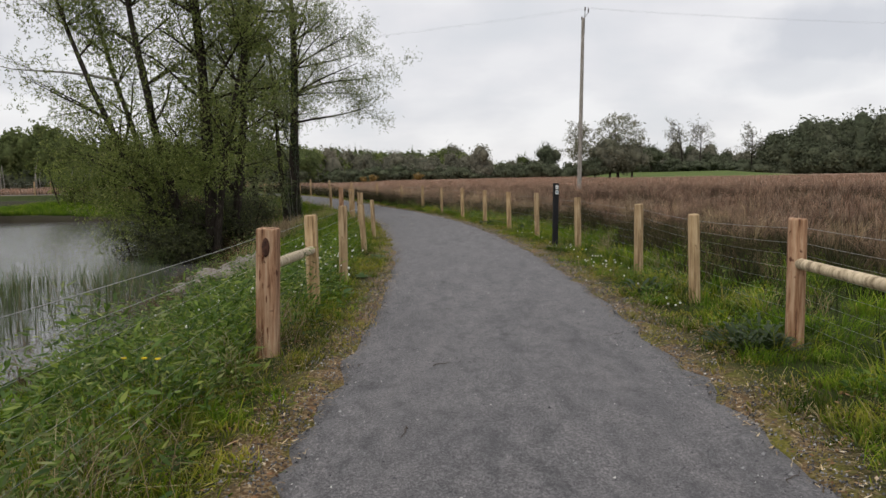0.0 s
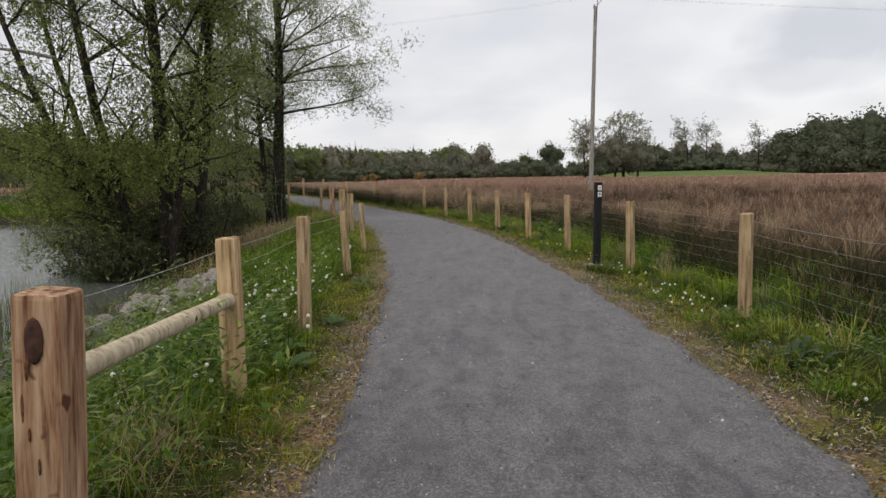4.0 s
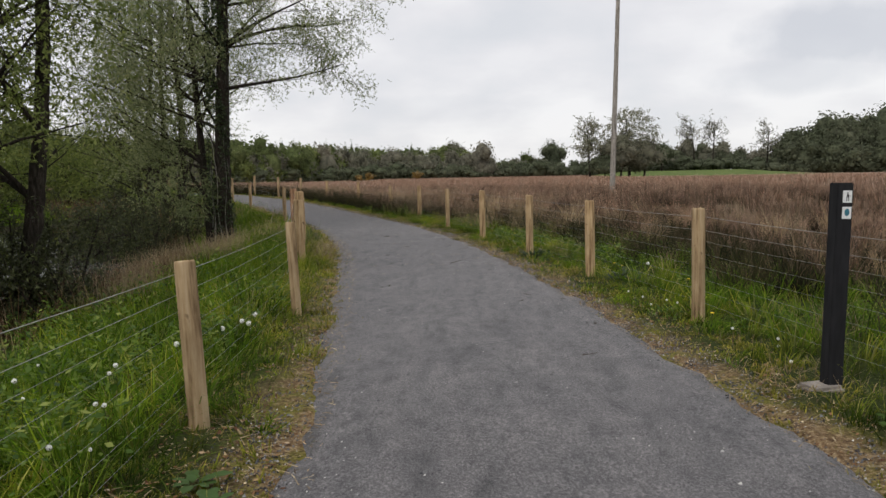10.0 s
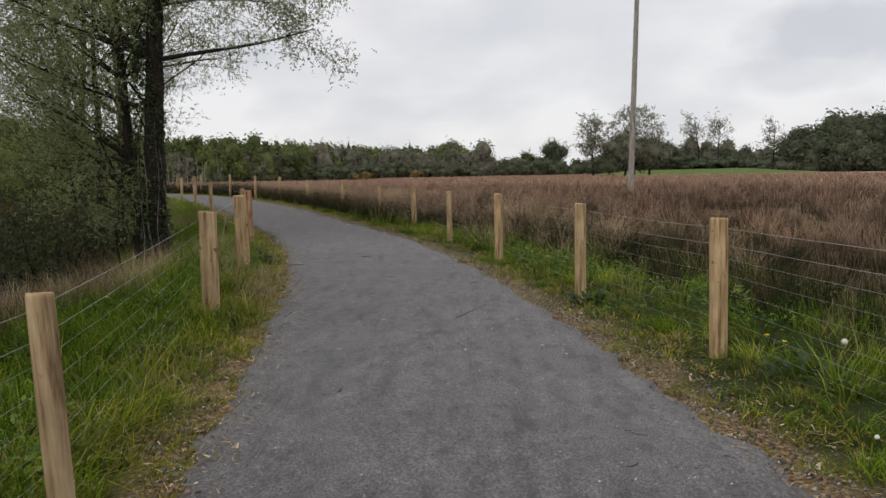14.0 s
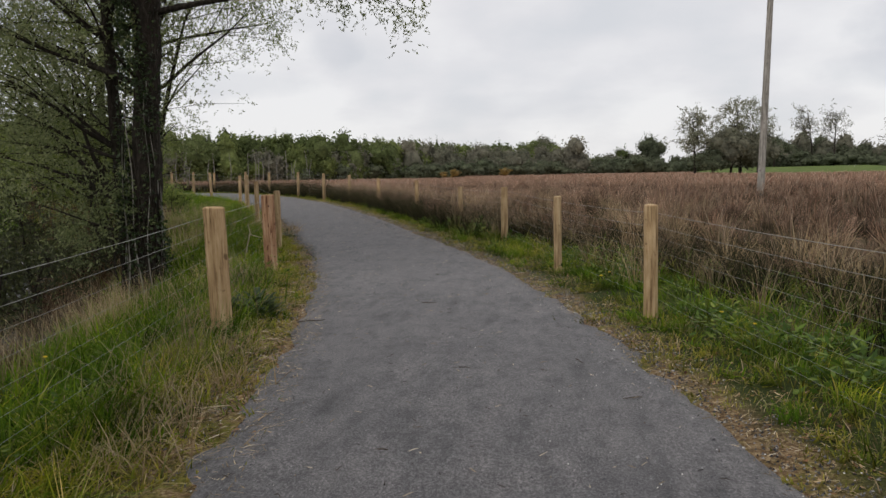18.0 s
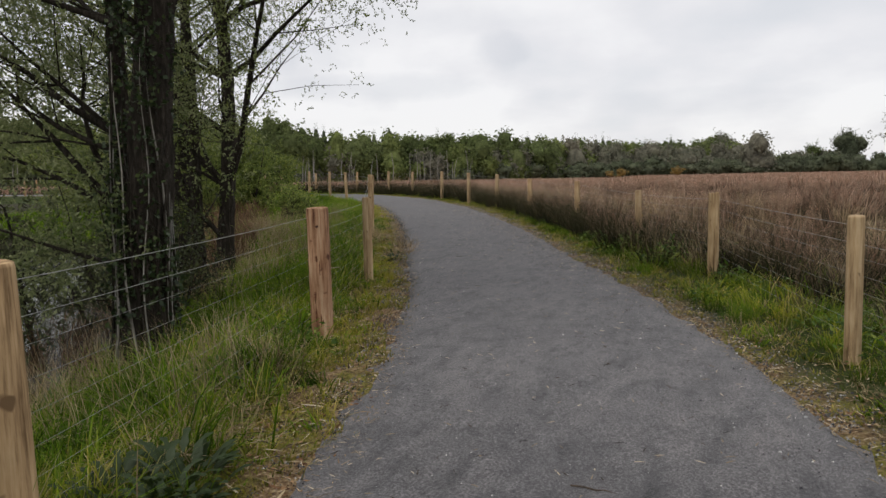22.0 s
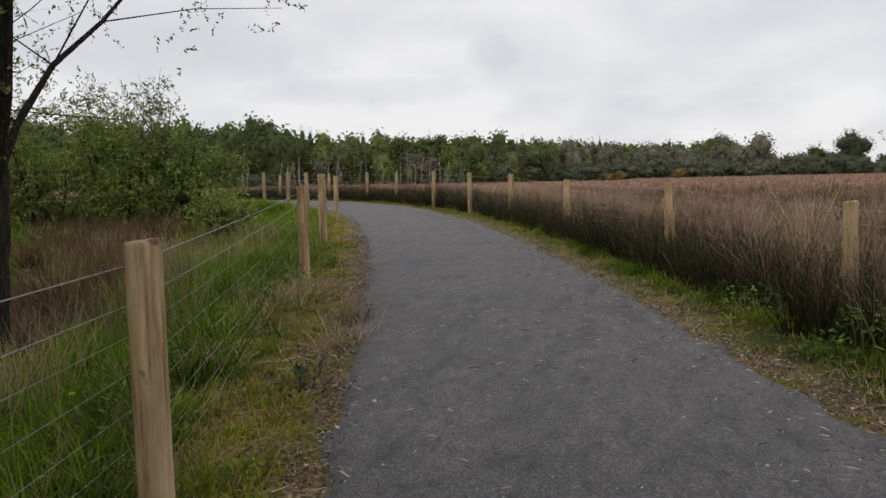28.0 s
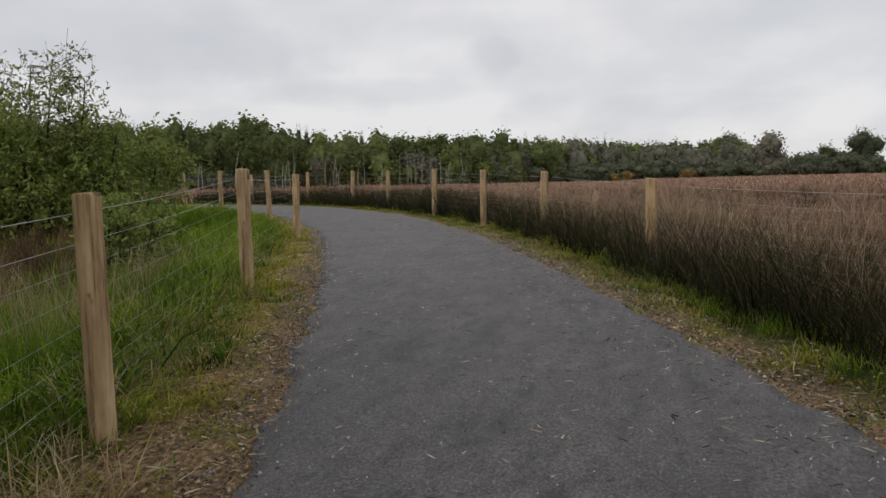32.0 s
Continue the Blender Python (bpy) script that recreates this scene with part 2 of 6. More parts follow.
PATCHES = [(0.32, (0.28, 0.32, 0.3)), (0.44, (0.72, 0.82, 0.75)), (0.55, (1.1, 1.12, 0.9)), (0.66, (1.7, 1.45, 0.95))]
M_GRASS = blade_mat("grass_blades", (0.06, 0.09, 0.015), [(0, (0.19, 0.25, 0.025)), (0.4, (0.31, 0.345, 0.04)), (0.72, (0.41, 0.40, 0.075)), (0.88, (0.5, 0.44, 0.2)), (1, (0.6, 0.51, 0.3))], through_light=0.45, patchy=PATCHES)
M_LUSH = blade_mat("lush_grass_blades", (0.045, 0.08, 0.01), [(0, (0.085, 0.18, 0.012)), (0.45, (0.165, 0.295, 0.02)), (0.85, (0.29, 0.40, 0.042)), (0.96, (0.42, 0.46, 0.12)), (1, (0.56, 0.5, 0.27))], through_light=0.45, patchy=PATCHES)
# near-black feet: green stem bases with the shade inside the tufts painted in
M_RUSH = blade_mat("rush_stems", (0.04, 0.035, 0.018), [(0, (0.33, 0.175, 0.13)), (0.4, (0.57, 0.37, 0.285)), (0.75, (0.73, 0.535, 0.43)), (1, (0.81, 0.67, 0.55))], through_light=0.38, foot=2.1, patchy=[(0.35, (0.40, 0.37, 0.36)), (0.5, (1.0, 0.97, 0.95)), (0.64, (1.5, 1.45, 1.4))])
M_STRAW = blade_mat("dead_grass_blades", (0.17, 0.12, 0.07), [(0, (0.38, 0.28, 0.16)), (0.6, (0.56, 0.45, 0.28)), (1, (0.70, 0.61, 0.43))], through_light=0.25)
# green rushes coloured near-black, so the shade low in the field is included
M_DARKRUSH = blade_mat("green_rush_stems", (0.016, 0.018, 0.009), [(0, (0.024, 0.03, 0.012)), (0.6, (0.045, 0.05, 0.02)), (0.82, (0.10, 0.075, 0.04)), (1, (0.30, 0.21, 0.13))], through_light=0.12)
M_BRAMBLE = blade_mat("brown_dead_stems", (0.05, 0.032, 0.02), [(0, (0.09, 0.048, 0.026)), (0.5, (0.165, 0.095, 0.053)), (0.85, (0.27, 0.18, 0.11)), (1, (0.42, 0.33, 0.22))], through_light=0.2)
M_MOSS = blade_mat("yellow_green_moss_grass", (0.10, 0.10, 0.02), [(0, (0.21, 0.235, 0.03)), (0.5, (0.36, 0.36, 0.045)), (0.8, (0.48, 0.41, 0.08)), (1, (0.5, 0.40, 0.2))], through_light=0.35)
M_REED = blade_mat("water_reeds", (0.06, 0.07, 0.03), [(0, (0.07, 0.13, 0.04)), (0.7, (0.11, 0.17, 0.05)), (1, (0.35, 0.28, 0.18))])


def leaf_mat(name, tips, through_light=0.4, rough=0.55, broad=0.8, mottle=0.0):
    m, nt, b = mat(name, rough, spec=0.3)
    c = ramp(nt, island(nt), tips)
    big = noise_tex(nt, broad, 3, 0.6)
    c = mixc(nt, 0.7, c, ramp(nt, big, [(0.3, (0.7, 0.75, 0.6)), (0.7, (1.25, 1.15, 1.1))]), "MULTIPLY")
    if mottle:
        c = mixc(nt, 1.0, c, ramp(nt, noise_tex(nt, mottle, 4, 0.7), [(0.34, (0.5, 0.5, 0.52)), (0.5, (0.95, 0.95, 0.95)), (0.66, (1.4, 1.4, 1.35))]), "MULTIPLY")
    nt.links.new(c, b.inputs[0])
    thin(nt, b, m, through_light, c)
    return m


M_LEAF = leaf_mat("willow_leaves", [(0, (0.075, 0.10, 0.024)), (0.5, (0.145, 0.185, 0.045)), (0.85, (0.23, 0.275, 0.075)), (1, (0.32, 0.34, 0.13))], 0.45)
M_LEAF_PALE = leaf_mat("pale_willow_leaves", [(0, (0.12, 0.15, 0.065)), (0.5, (0.20, 0.235, 0.105)), (1, (0.33, 0.36, 0.19))], 0.5)
M_LEAF_BUSH = leaf_mat("bush_leaves", [(0, (0.085, 0.12, 0.026)), (0.5, (0.16, 0.21, 0.045)), (1, (0.28, 0.33, 0.085))], 0.45)
# bush leaves again, darkened for the shade under the tall willows
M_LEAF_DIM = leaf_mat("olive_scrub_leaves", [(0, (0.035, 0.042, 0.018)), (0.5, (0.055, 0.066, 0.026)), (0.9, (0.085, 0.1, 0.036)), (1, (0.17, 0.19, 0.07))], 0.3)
# far foliage: paler, greyer greens with the haze of distance mixed in
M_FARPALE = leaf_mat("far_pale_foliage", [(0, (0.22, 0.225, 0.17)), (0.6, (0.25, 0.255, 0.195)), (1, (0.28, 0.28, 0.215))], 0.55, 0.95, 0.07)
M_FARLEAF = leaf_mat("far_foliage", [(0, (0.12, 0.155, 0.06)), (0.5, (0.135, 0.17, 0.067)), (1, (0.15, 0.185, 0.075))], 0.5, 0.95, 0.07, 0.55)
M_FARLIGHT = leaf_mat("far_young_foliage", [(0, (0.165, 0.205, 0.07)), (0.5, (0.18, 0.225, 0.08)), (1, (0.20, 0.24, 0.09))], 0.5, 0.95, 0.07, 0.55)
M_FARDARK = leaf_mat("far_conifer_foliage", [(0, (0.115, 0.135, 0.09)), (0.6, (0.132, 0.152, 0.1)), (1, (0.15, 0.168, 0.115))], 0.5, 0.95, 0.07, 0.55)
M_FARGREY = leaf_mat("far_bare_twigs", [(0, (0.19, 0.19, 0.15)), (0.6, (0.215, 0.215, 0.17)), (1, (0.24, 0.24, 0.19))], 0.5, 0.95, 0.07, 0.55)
M_DOCK = leaf_mat("broad_leaves", [(0, (0.05, 0.10, 0.03)), (0.6, (0.09, 0.16, 0.045)), (1, (0.16, 0.22, 0.09))])

M_BARK, nt, b = mat("tree_bark", 0.95, spec=0.1)
n1 = noise_tex(nt, 22, 7, 0.72, stretch=(1, 1, 0.22), dist=0.6)
n2 = noise_tex(nt, 2.0, 4, 0.6)
c = ramp(nt, n1, [(0.32, (0.014, 0.012, 0.010)), (0.52, (0.038, 0.032, 0.027)), (0.66, (0.085, 0.073, 0.062)), (0.76, (0.19, 0.175, 0.155))])
c = mixc(nt, 0.5, c, ramp(nt, n2, [(0.4, (0.7, 0.72, 0.6)), (0.7, (1.2, 1.1, 1.0))]), "MULTIPLY")
nt.links.new(c, b.inputs[0])
bump(nt, b, n1, 0.9, 0.04)


def wood_mat(name, dark, midc, light, scale=1.0):
    m, nt, b = mat(name, 0.85, spec=0.15)
    oi = nt.nodes.new("ShaderNodeObjectInfo")
    grain = noise_tex(nt, 26 * scale, 5, 0.65, stretch=(1, 1, 0.07))
    stain = noise_tex(nt, 5, 4, 0.6, stretch=(1, 1, 0.5))
    knots = noise_tex(nt, 9, 2, 0.5, stretch=(1, 1, 0.8))
    c = ramp(nt, grain, [(0.34, dark), (0.48, midc), (0.68, light)])
    crack = noise_tex(nt, 17 * scale, 3, 0.6, stretch=(1, 1, 0.035))
    c = mixc(nt, ramp(nt, crack, [(0.27, (1, 1, 1)), (0.31, (0, 0, 0))]), c, tuple(0.35 * q for q in dark))
    c = mixc(nt, 0.7, c, ramp(nt, stain, [(0.33, (0.68, 0.64, 0.58)), (0.62, (1.1, 1.08, 1.04))]), "MULTIPLY")
    c = mixc(nt, ramp(nt, knots, [(0.66, (0, 0, 0)), (0.71, (1, 1, 1))]), c, dark)
    c = mixc(nt, 1.0, c, ramp(nt, oi.outputs["Random"], [(0, (0.86, 0.85, 0.84)), (0.5, (1.0, 0.98, 0.95)), (1, (1.1, 1.04, 0.97))]), "MULTIPLY")
    nt.links.new(c, b.inputs[0])
    bump(nt, b, grain, 0.5, 0.006)
    return m


M_POST = wood_mat("treated_softwood", (0.15, 0.10, 0.055), (0.38, 0.275, 0.16), (0.53, 0.42, 0.27))
M_POSTOLD = wood_mat("weathered_softwood", (0.09, 0.04, 0.024), (0.31, 0.185, 0.115), (0.5, 0.37, 0.26))
M_RAIL = wood_mat("pale_rail_wood", (0.24, 0.2, 0.14), (0.48, 0.42, 0.31), (0.62, 0.56, 0.44))
M_POLE = wood_mat("grey_pole_wood", (0.14, 0.138, 0.135), (0.26, 0.258, 0.25), (0.36, 0.358, 0.35), 0.6)
M_KNOT, nt, b = mat("dark_knot", 0.9)
nt.links.new(ramp(nt, noise_tex(nt, 30, 4), [(0.3, (0.02, 0.01, 0.007)), (0.7, (0.09, 0.04, 0.025))]), b.inputs[0])
M_WIRE, nt, b = mat("galvanised_wire", 0.5, 0.7, 0.5)
nt.links.new(ramp(nt, noise_tex(nt, 60, 2), [(0.3, (0.26, 0.26, 0.25)), (0.7, (0.45, 0.45, 0.43))]), b.inputs[0])
M_BLACK, nt, b = mat("black_recycled_plastic", 0.75, spec=0.2)
nt.links.new(ramp(nt, noise_tex(nt, 18, 4, stretch=(1, 1, 0.2)), [(0.3, (0.008, 0.008, 0.009)), (0.7, (0.02, 0.02, 0.022))]), b.inputs[0])
bump(nt, b, noise_tex(nt, 60, 3), 0.2, 0.002)
M_WHITE, nt, b = mat("white_sign_enamel", 0.4)
nt.links.new(ramp(nt, noise_tex(nt, 40, 3), [(0.3, (0.62, 0.64, 0.63)), (0.6, (0.78, 0.79, 0.78))]), b.inputs[0])
M_SIGNBLUE, nt, b = mat("blue_green_sign_paint", 0.4)
nt.links.new(ramp(nt, noise_tex(nt, 40, 3), [(0.3, (0.03, 0.12, 0.16)), (0.7, (0.05, 0.2, 0.25))]), b.inputs[0])
M_CERAMIC, nt, b = mat("brown_glazed_ceramic", 0.25, spec=0.5)
nt.links.new(ramp(nt, noise_tex(nt, 30, 2), [(0.3, (0.05, 0.035, 0.03)), (0.7, (0.1, 0.08, 0.07))]), b.inputs[0])
M_STEEL, nt, b = mat("dull_steel", 0.55, 0.8)
nt.links.new(ramp(nt, noise_tex(nt, 25, 3), [(0.3, (0.18, 0.18, 0.18)), (0.7, (0.32, 0.32, 0.31))]), b.inputs[0])
M_ROCK, nt, b = mat("shore_stone", 0.9, spec=0.2)
r1, r2 = noise_tex(nt, 9, 6, 0.65), noise_tex(nt, 1.7, 4)
c = ramp(nt, r1, [(0.3, (0.12, 0.105, 0.09)), (0.55, (0.27, 0.24, 0.21)), (0.75, (0.42, 0.39, 0.35))])
c = mixc(nt, ramp(nt, r2, [(0.55, (0, 0, 0)), (0.7, (1, 1, 1))]), c, (0.08, 0.085, 0.03))
nt.links.new(c, b.inputs[0])
bump(nt, b, r1, 0.7, 0.03)
M_WATER, nt, b = mat("lake_water", 0.1, spec=0.5)
b.inputs["Base Color"].default_value = (0.11, 0.112, 0.108, 1)
b.inputs["IOR"].default_value = 1.6
wv = noise_tex(nt, 2.6, 4, 0.6, stretch=(1.0, 0.45, 1))
wv2 = noise_tex(nt, 11, 3, 0.6)
bump(nt, b, mixc(nt, 0.35, wv, wv2), 0.45, 0.06)
M_PETAL, nt, b = mat("white_seed_down", 0.9, spec=0.1)
nt.links.new(ramp(nt, island(nt), [(0, (0.66, 0.66, 0.6)), (1, (0.85, 0.84, 0.8))]), b.inputs[0])
M_YELLOW, nt, b = mat("yellow_petals", 0.7)
nt.links.new(ramp(nt, island(nt), [(0, (0.6, 0.42, 0.01)), (1, (0.8, 0.62, 0.03))]), b.inputs[0])
M_GORSE = leaf_mat("orange_gorse_bloom", [(0, (0.10, 0.085, 0.03)), (0.6, (0.18, 0.115, 0.035)), (1, (0.28, 0.18, 0.045))], 0.2)
M_TWIG, nt, b = mat("fallen_twig", 0.9)
nt.links.new(ramp(nt, noise_tex(nt, 40, 3), [(0.3, (0.03, 0.024, 0.018)), (0.7, (0.1, 0.075, 0.055))]), b.inputs[0])
M_STONE_BIT, nt, b = mat("loose_chippings", 0.9)
nt.links.new(ramp(nt, island(nt), [(0, (0.035, 0.035, 0.04)), (0.55, (0.12, 0.12, 0.125)), (0.85, (0.26, 0.26, 0.26)), (1, (0.55, 0.54, 0.5))]), b.inputs[0])

# ------------------------------------------------------------------ the lie of the land
CENTRE = [(3.5, -40), (3.5, -20), (3.52, -8), (3.5, 0), (3.42, 5), (3.2, 9), (2.8, 13), (2.35, 16.5), (1.62, 21), (0.5, 25.5), (-0.95, 29.43),
          (-2.76, 33.35), (-4.85, 37.78), (-6.98, 41.75), (-9.22, 45.5), (-11.95, 48.75), (-15.6, 51.7), (-20.5, 54.0), (-27, 55.6), (-36, 57), (-50, 58.5), (-75, 61), (-110, 66)]
RISE_Y = [-40, 24, 27.5, 31.5, 36, 41, 45.5, 49, 52, 60]
RISE_Z = [0, 0, 0.05, 0.14, 0.29, 0.43, 0.55, 0.70, 0.80, 0.85]
WATER_Z = -0.62


def spline(pts, step=0.25):
    p = np.array([2 * np.array(pts[0]) - pts[1], *pts, 2 * np.array(pts[-1]) - pts[-2]], float)
    out = []
    for i in range(1, len(p) - 2):
        a, b_, c_, d_ = p[i - 1], p[i], p[i + 1], p[i + 2]
        n = max(2, int(np.linalg.norm(c_ - b_) / step))
        t = np.linspace(0, 1, n, endpoint=False)[:, None]
        out.append(0.5 * (2 * b_ + (c_ - a) * t + (2 * a - 5 * b_ + 4 * c_ - d_) * t ** 2 + (3 * b_ - a - 3 * c_ + d_) * t ** 3))
    return np.vstack([*out, p[-2][None]])


LINE = spline(CENTRE)
TAN = np.gradient(LINE, axis=0)
TAN /= np.linalg.norm(TAN, axis=1)[:, None]
NOR = np.stack([TAN[:, 1], -TAN[:, 0]], 1)


def line_z(y):
    return np.interp(y, RISE_Y, RISE_Z)


# a table of the side distance from the path's middle (right positive) and the nearest place along it
GX, GY = np.arange(-120, 90.1, 0.5), np.arange(-40, 140.1, 0.5)
tab_d, tab_y = np.zeros((len(GY), len(GX))), np.zeros((len(GY), len(GX)))
for j, yy in enumerate(GY):
    dx = GX[:, None] - LINE[None, :, 0]
    dy = yy - LINE[None, :, 1]
    k = np.argmin(dx * dx + dy * dy, 1)
    side = (GX - LINE[k, 0]) * NOR[k, 0] + (yy - LINE[k, 1]) * NOR[k, 1]
    tab_d[j] = np.sign(side) * np.sqrt(np.min(dx * dx + dy * dy, 1))
    tab_y[j] = LINE[k, 1]


def table(tab, x, y):
    u = np.clip((np.asarray(x, float) - GX[0]) / 0.5, 0, len(GX) - 1.001)
    v = np.clip((np.asarray(y, float) - GY[0]) / 0.5, 0, len(GY) - 1.001)
    i, j = u.astype(int), v.astype(int)
    a, b_ = u - i, v - j
    return (tab[j, i] * (1 - a) + tab[j, i + 1] * a) * (1 - b_) + (tab[j + 1, i] * (1 - a) + tab[j + 1, i + 1] * a) * b_


def near(x, y):
    """Side distance from the path's middle and the place along it, close to the line exactly."""
    return table(tab_d, x, y), table(tab_y, x, y)


def ss(a, b_, v):
    t = np.clip((v - a) / (b_ - a), 0, 1)
    return t * t * (3 - 2 * t)


def wob(x, y, s, seed=0.0):
    """Cheap smooth waves in -1..1."""
    x, y = np.asarray(x, float) * s, np.asarray(y, float) * s
    return (np.sin(x * 1.3 + y * 0.7 + seed) + np.sin(x * -0.8 + y * 1.7 + 2.1 * seed + 1) + np.sin(x * 2.3 + y * 2.9 + seed * 0.7 + 2) * 0.6 + np.sin(x * 4.1 - y * 3.3 + seed) * 0.4) / 3


def shore_at(py):
    """How far from the path's middle the water begins on the lake side."""
    return np.interp(py, [-40, 0, 4, 12, 17, 24, 30, 36, 40, 45, 50, 52, 56, 60, 66], [6.3, 6.1, 6.0, 6.8, 8.0, 6.8, 7.4, 7.6, 9.5, 14, 17, 19, 22, 24, 26])


def height(x, y):
    x, y = np.asarray(x, float), np.asarray(y, float)
    d, py = near(x, y)
    zr = line_z(py)
    dist = np.hypot(x, y)
    far = 1.2 * ss(60, 300, dist) + 1.7 * ss(188, 250, dist) * ss(38, 60, x) * (1 - ss(90, 102, x))
    field = -0.1 + 0.35 * ss(26, 50, y) + 0.05 * wob(x, y, 0.5) + far
    right = zr + (field - zr) * ss(2.7, 7.0, d)
    sh = shore_at(py) + 0.5 * wob(x, y, 0.35, 3)
    left = zr - 0.12 * ss(2.2, 3.4, -d) - 0.28 * ss(2.5, 4.4, -d) * ss(20, 27, py) + (WATER_Z - 0.12 - zr) * np.where(py > 43, 0.35 * ss(0.3, 0.9, -d / sh) + 0.65 * ss(0.955, 1.005, -d / sh), ss(0.42, 1.02, -d / sh)) - 0.9 * ss(1.0, 1.6, -d / sh)
    west = 2.6 * ss(70, 95, -x)
    left = np.maximum(left, -2 + 0 * left) + west * ss(1.0, 1.3, -d / sh)
    z = np.where(d > 0, right, left)
    z = z + 0.035 * wob(x, y, 1.9, 1) * ss(1.9, 3.0, np.abs(d))
    return z


def height1(x, y):
    return float(height(np.array([x]), np.array([y]))[0])


# ------------------------------------------------------------------ building helpers
def link(name, data, parent=None, label="", category="", group="", kind=""):
    ob = new(name, data)
    if parent:
        ob.parent = parent
    return tagged(ob, label, category, group, kind)


def part(name, bm, material, parent, label=""):
    """One bmesh as one mesh object under a thing or a part."""
    me = bpy.data.meshes.new(name)
    bm.to_mesh(me)
    bm.free()
    me.materials.append(material)
    return link(name, me, parent, label)


def mesh_np(name, verts, faces, material, attrs=None, smooth=False):
    """A mesh from numpy arrays; faces all with the same number of corners."""
    me = bpy.data.meshes.new(name)
    n, k = faces.shape
    me.vertices.add(len(verts))
    me.vertices.foreach_set("co", np.ascontiguousarray(verts, dtype=np.float32).ravel())
    me.loops.add(n * k)
    me.loops.foreach_set("vertex_index", np.ascontiguousarray(faces, dtype=np.int32).ravel())
    me.polygons.add(n)
    me.polygons.foreach_set("loop_start", np.arange(0, n * k, k, dtype=np.int32))
    me.polygons.foreach_set("loop_total", np.full(n, k, dtype=np.int32))
    for key, v in (attrs or {}).items():
        a = me.attributes.new(key, "FLOAT", "POINT")
        a.data.foreach_set("value", np.ascontiguousarray(v, dtype=np.float32))
    me.materials.append(material)
    me.update()
    if smooth:
        me.polygons.foreach_set("use_smooth", np.ones(n, dtype=bool))
    return me


def tube_np(pts, radii, sides=7):
    """Rings round a line of points: vertices and quads."""
    pts = np.asarray(pts, float)
    t = np.gradient(pts, axis=0)
    t /= np.linalg.norm(t, axis=1)[:, None] + 1e-9
    ref = np.where(np.abs(t[:, 2:3]) > 0.9, np.array([[1.0, 0, 0]]), np.array([[0, 0, 1.0]]))
    if np.abs(t[0, 2]) > 0.7:
        ref = np.repeat(np.array([[1.0, 0, 0]]), len(t), 0)
    u = np.cross(t, ref)
    u /= np.linalg.norm(u, axis=1)[:, None] + 1e-9
    v = np.cross(t, u)
    a = np.linspace(0, 2 * np.pi, sides, endpoint=False)
    ring = np.cos(a)[None, :, None] * u[:, None] + np.sin(a)[None, :, None] * v[:, None]
    vs = pts[:, None] + ring * np.asarray(radii, float)[:, None, None]
    n = len(pts)
    i = np.arange(n - 1)[:, None] * sides
    j = np.arange(sides)[None]
    f = np.stack([i + j, i + (j + 1) % sides, i + sides + (j + 1) % sides, i + sides + j], -1).reshape(-1, 4)
    return vs.reshape(-1, 3), f


def join_np(bits):
    vs, fs, n = [], [], 0
    for v, f in bits:
        vs.append(v)
        fs.append(f + n)
        n += len(v)
    return np.vstack(vs), np.vstack(fs)


rng = np.random.default_rng(7)


def blades(name, x, y, length, width, lean, material, label, category, bend=0.5, seg=2, zoff=0.0, z=None, az=None, tone=None):
    """Many bent, tapering blades in one mesh."""
    n = len(x)
    x, y = np.asarray(x, float), np.asarray(y, float)
    z = (height(x, y) if z is None else z) - 0.01 + zoff
    az = rng.uniform(0, 2 * np.pi, n) if az is None else az
    fa = rng.uniform(0, 2 * np.pi, n)
    ln = np.asarray(lean) * rng.uniform(0.2, 1.6, n)
    dx, dy = np.cos(az), np.sin(az)
    wx, wy = np.cos(fa), np.sin(fa)
    levels = np.linspace(0, 1, seg + 1)
    vs, al = [], []
    for k, h in enumerate(levels):
        off = length * ln * (h * (1 - bend) + bend * h * h)
        up = length * h * np.sqrt(np.maximum(0.15, 1 - (ln * 0.8) ** 2 * h))
        cx, cy, cz = x + dx * off, y + dy * off, z + up
        if k < seg:
            w = width * (1 - 0.75 * h) * 0.5
            vs += [np.stack([cx - wx * w, cy - wy * w, cz], 1), np.stack([cx + wx * w, cy + wy * w, cz], 1)]
            al += [np.full(n, h)] * 2
        else:
            vs.append(np.stack([cx, cy, cz], 1))
            al.append(np.ones(n))
    m = 2 * seg + 1
    v = np.stack(vs, 1).reshape(-1, 3)
    a = np.stack(al, 1).reshape(-1)
    base = np.arange(n)[:, None] * m
    tri = []
    for k in range(seg - 1):
        tri += [[2 * k, 2 * k + 1, 2 * k + 3], [2 * k, 2 * k + 3, 2 * k + 2]]
    tri.append([2 * seg - 2, 2 * seg - 1, 2 * seg])
    f = (base[:, None, :] + np.array(tri)[None]).reshape(-1, 3)
    return link(name, mesh_np(name, v, f, material, {"along": a, "tone": np.repeat(np.full(n, 0.5) if tone is None else tone, m)}), None, label, category, "", "stuff")


def along_path(n, y0, y1, d0, d1):
    """Random places between two side distances, along a stretch of the path."""
    k0, k1 = np.argmin(np.abs(LINE[:320, 1] - y0)), np.argmin(np.abs(LINE[:, 1] - y1) + (LINE[:, 0] < -24) * 50)
    i = rng.uniform(k0, k1, n)
    k = i.astype(int)
    d = rng.uniform(min(d0, d1), max(d0, d1), n)
    p = LINE[k] + TAN[k] * ((i - k) * 0.25)[:, None] + NOR[k] * d[:, None]
    return p[:, 0], p[:, 1], d


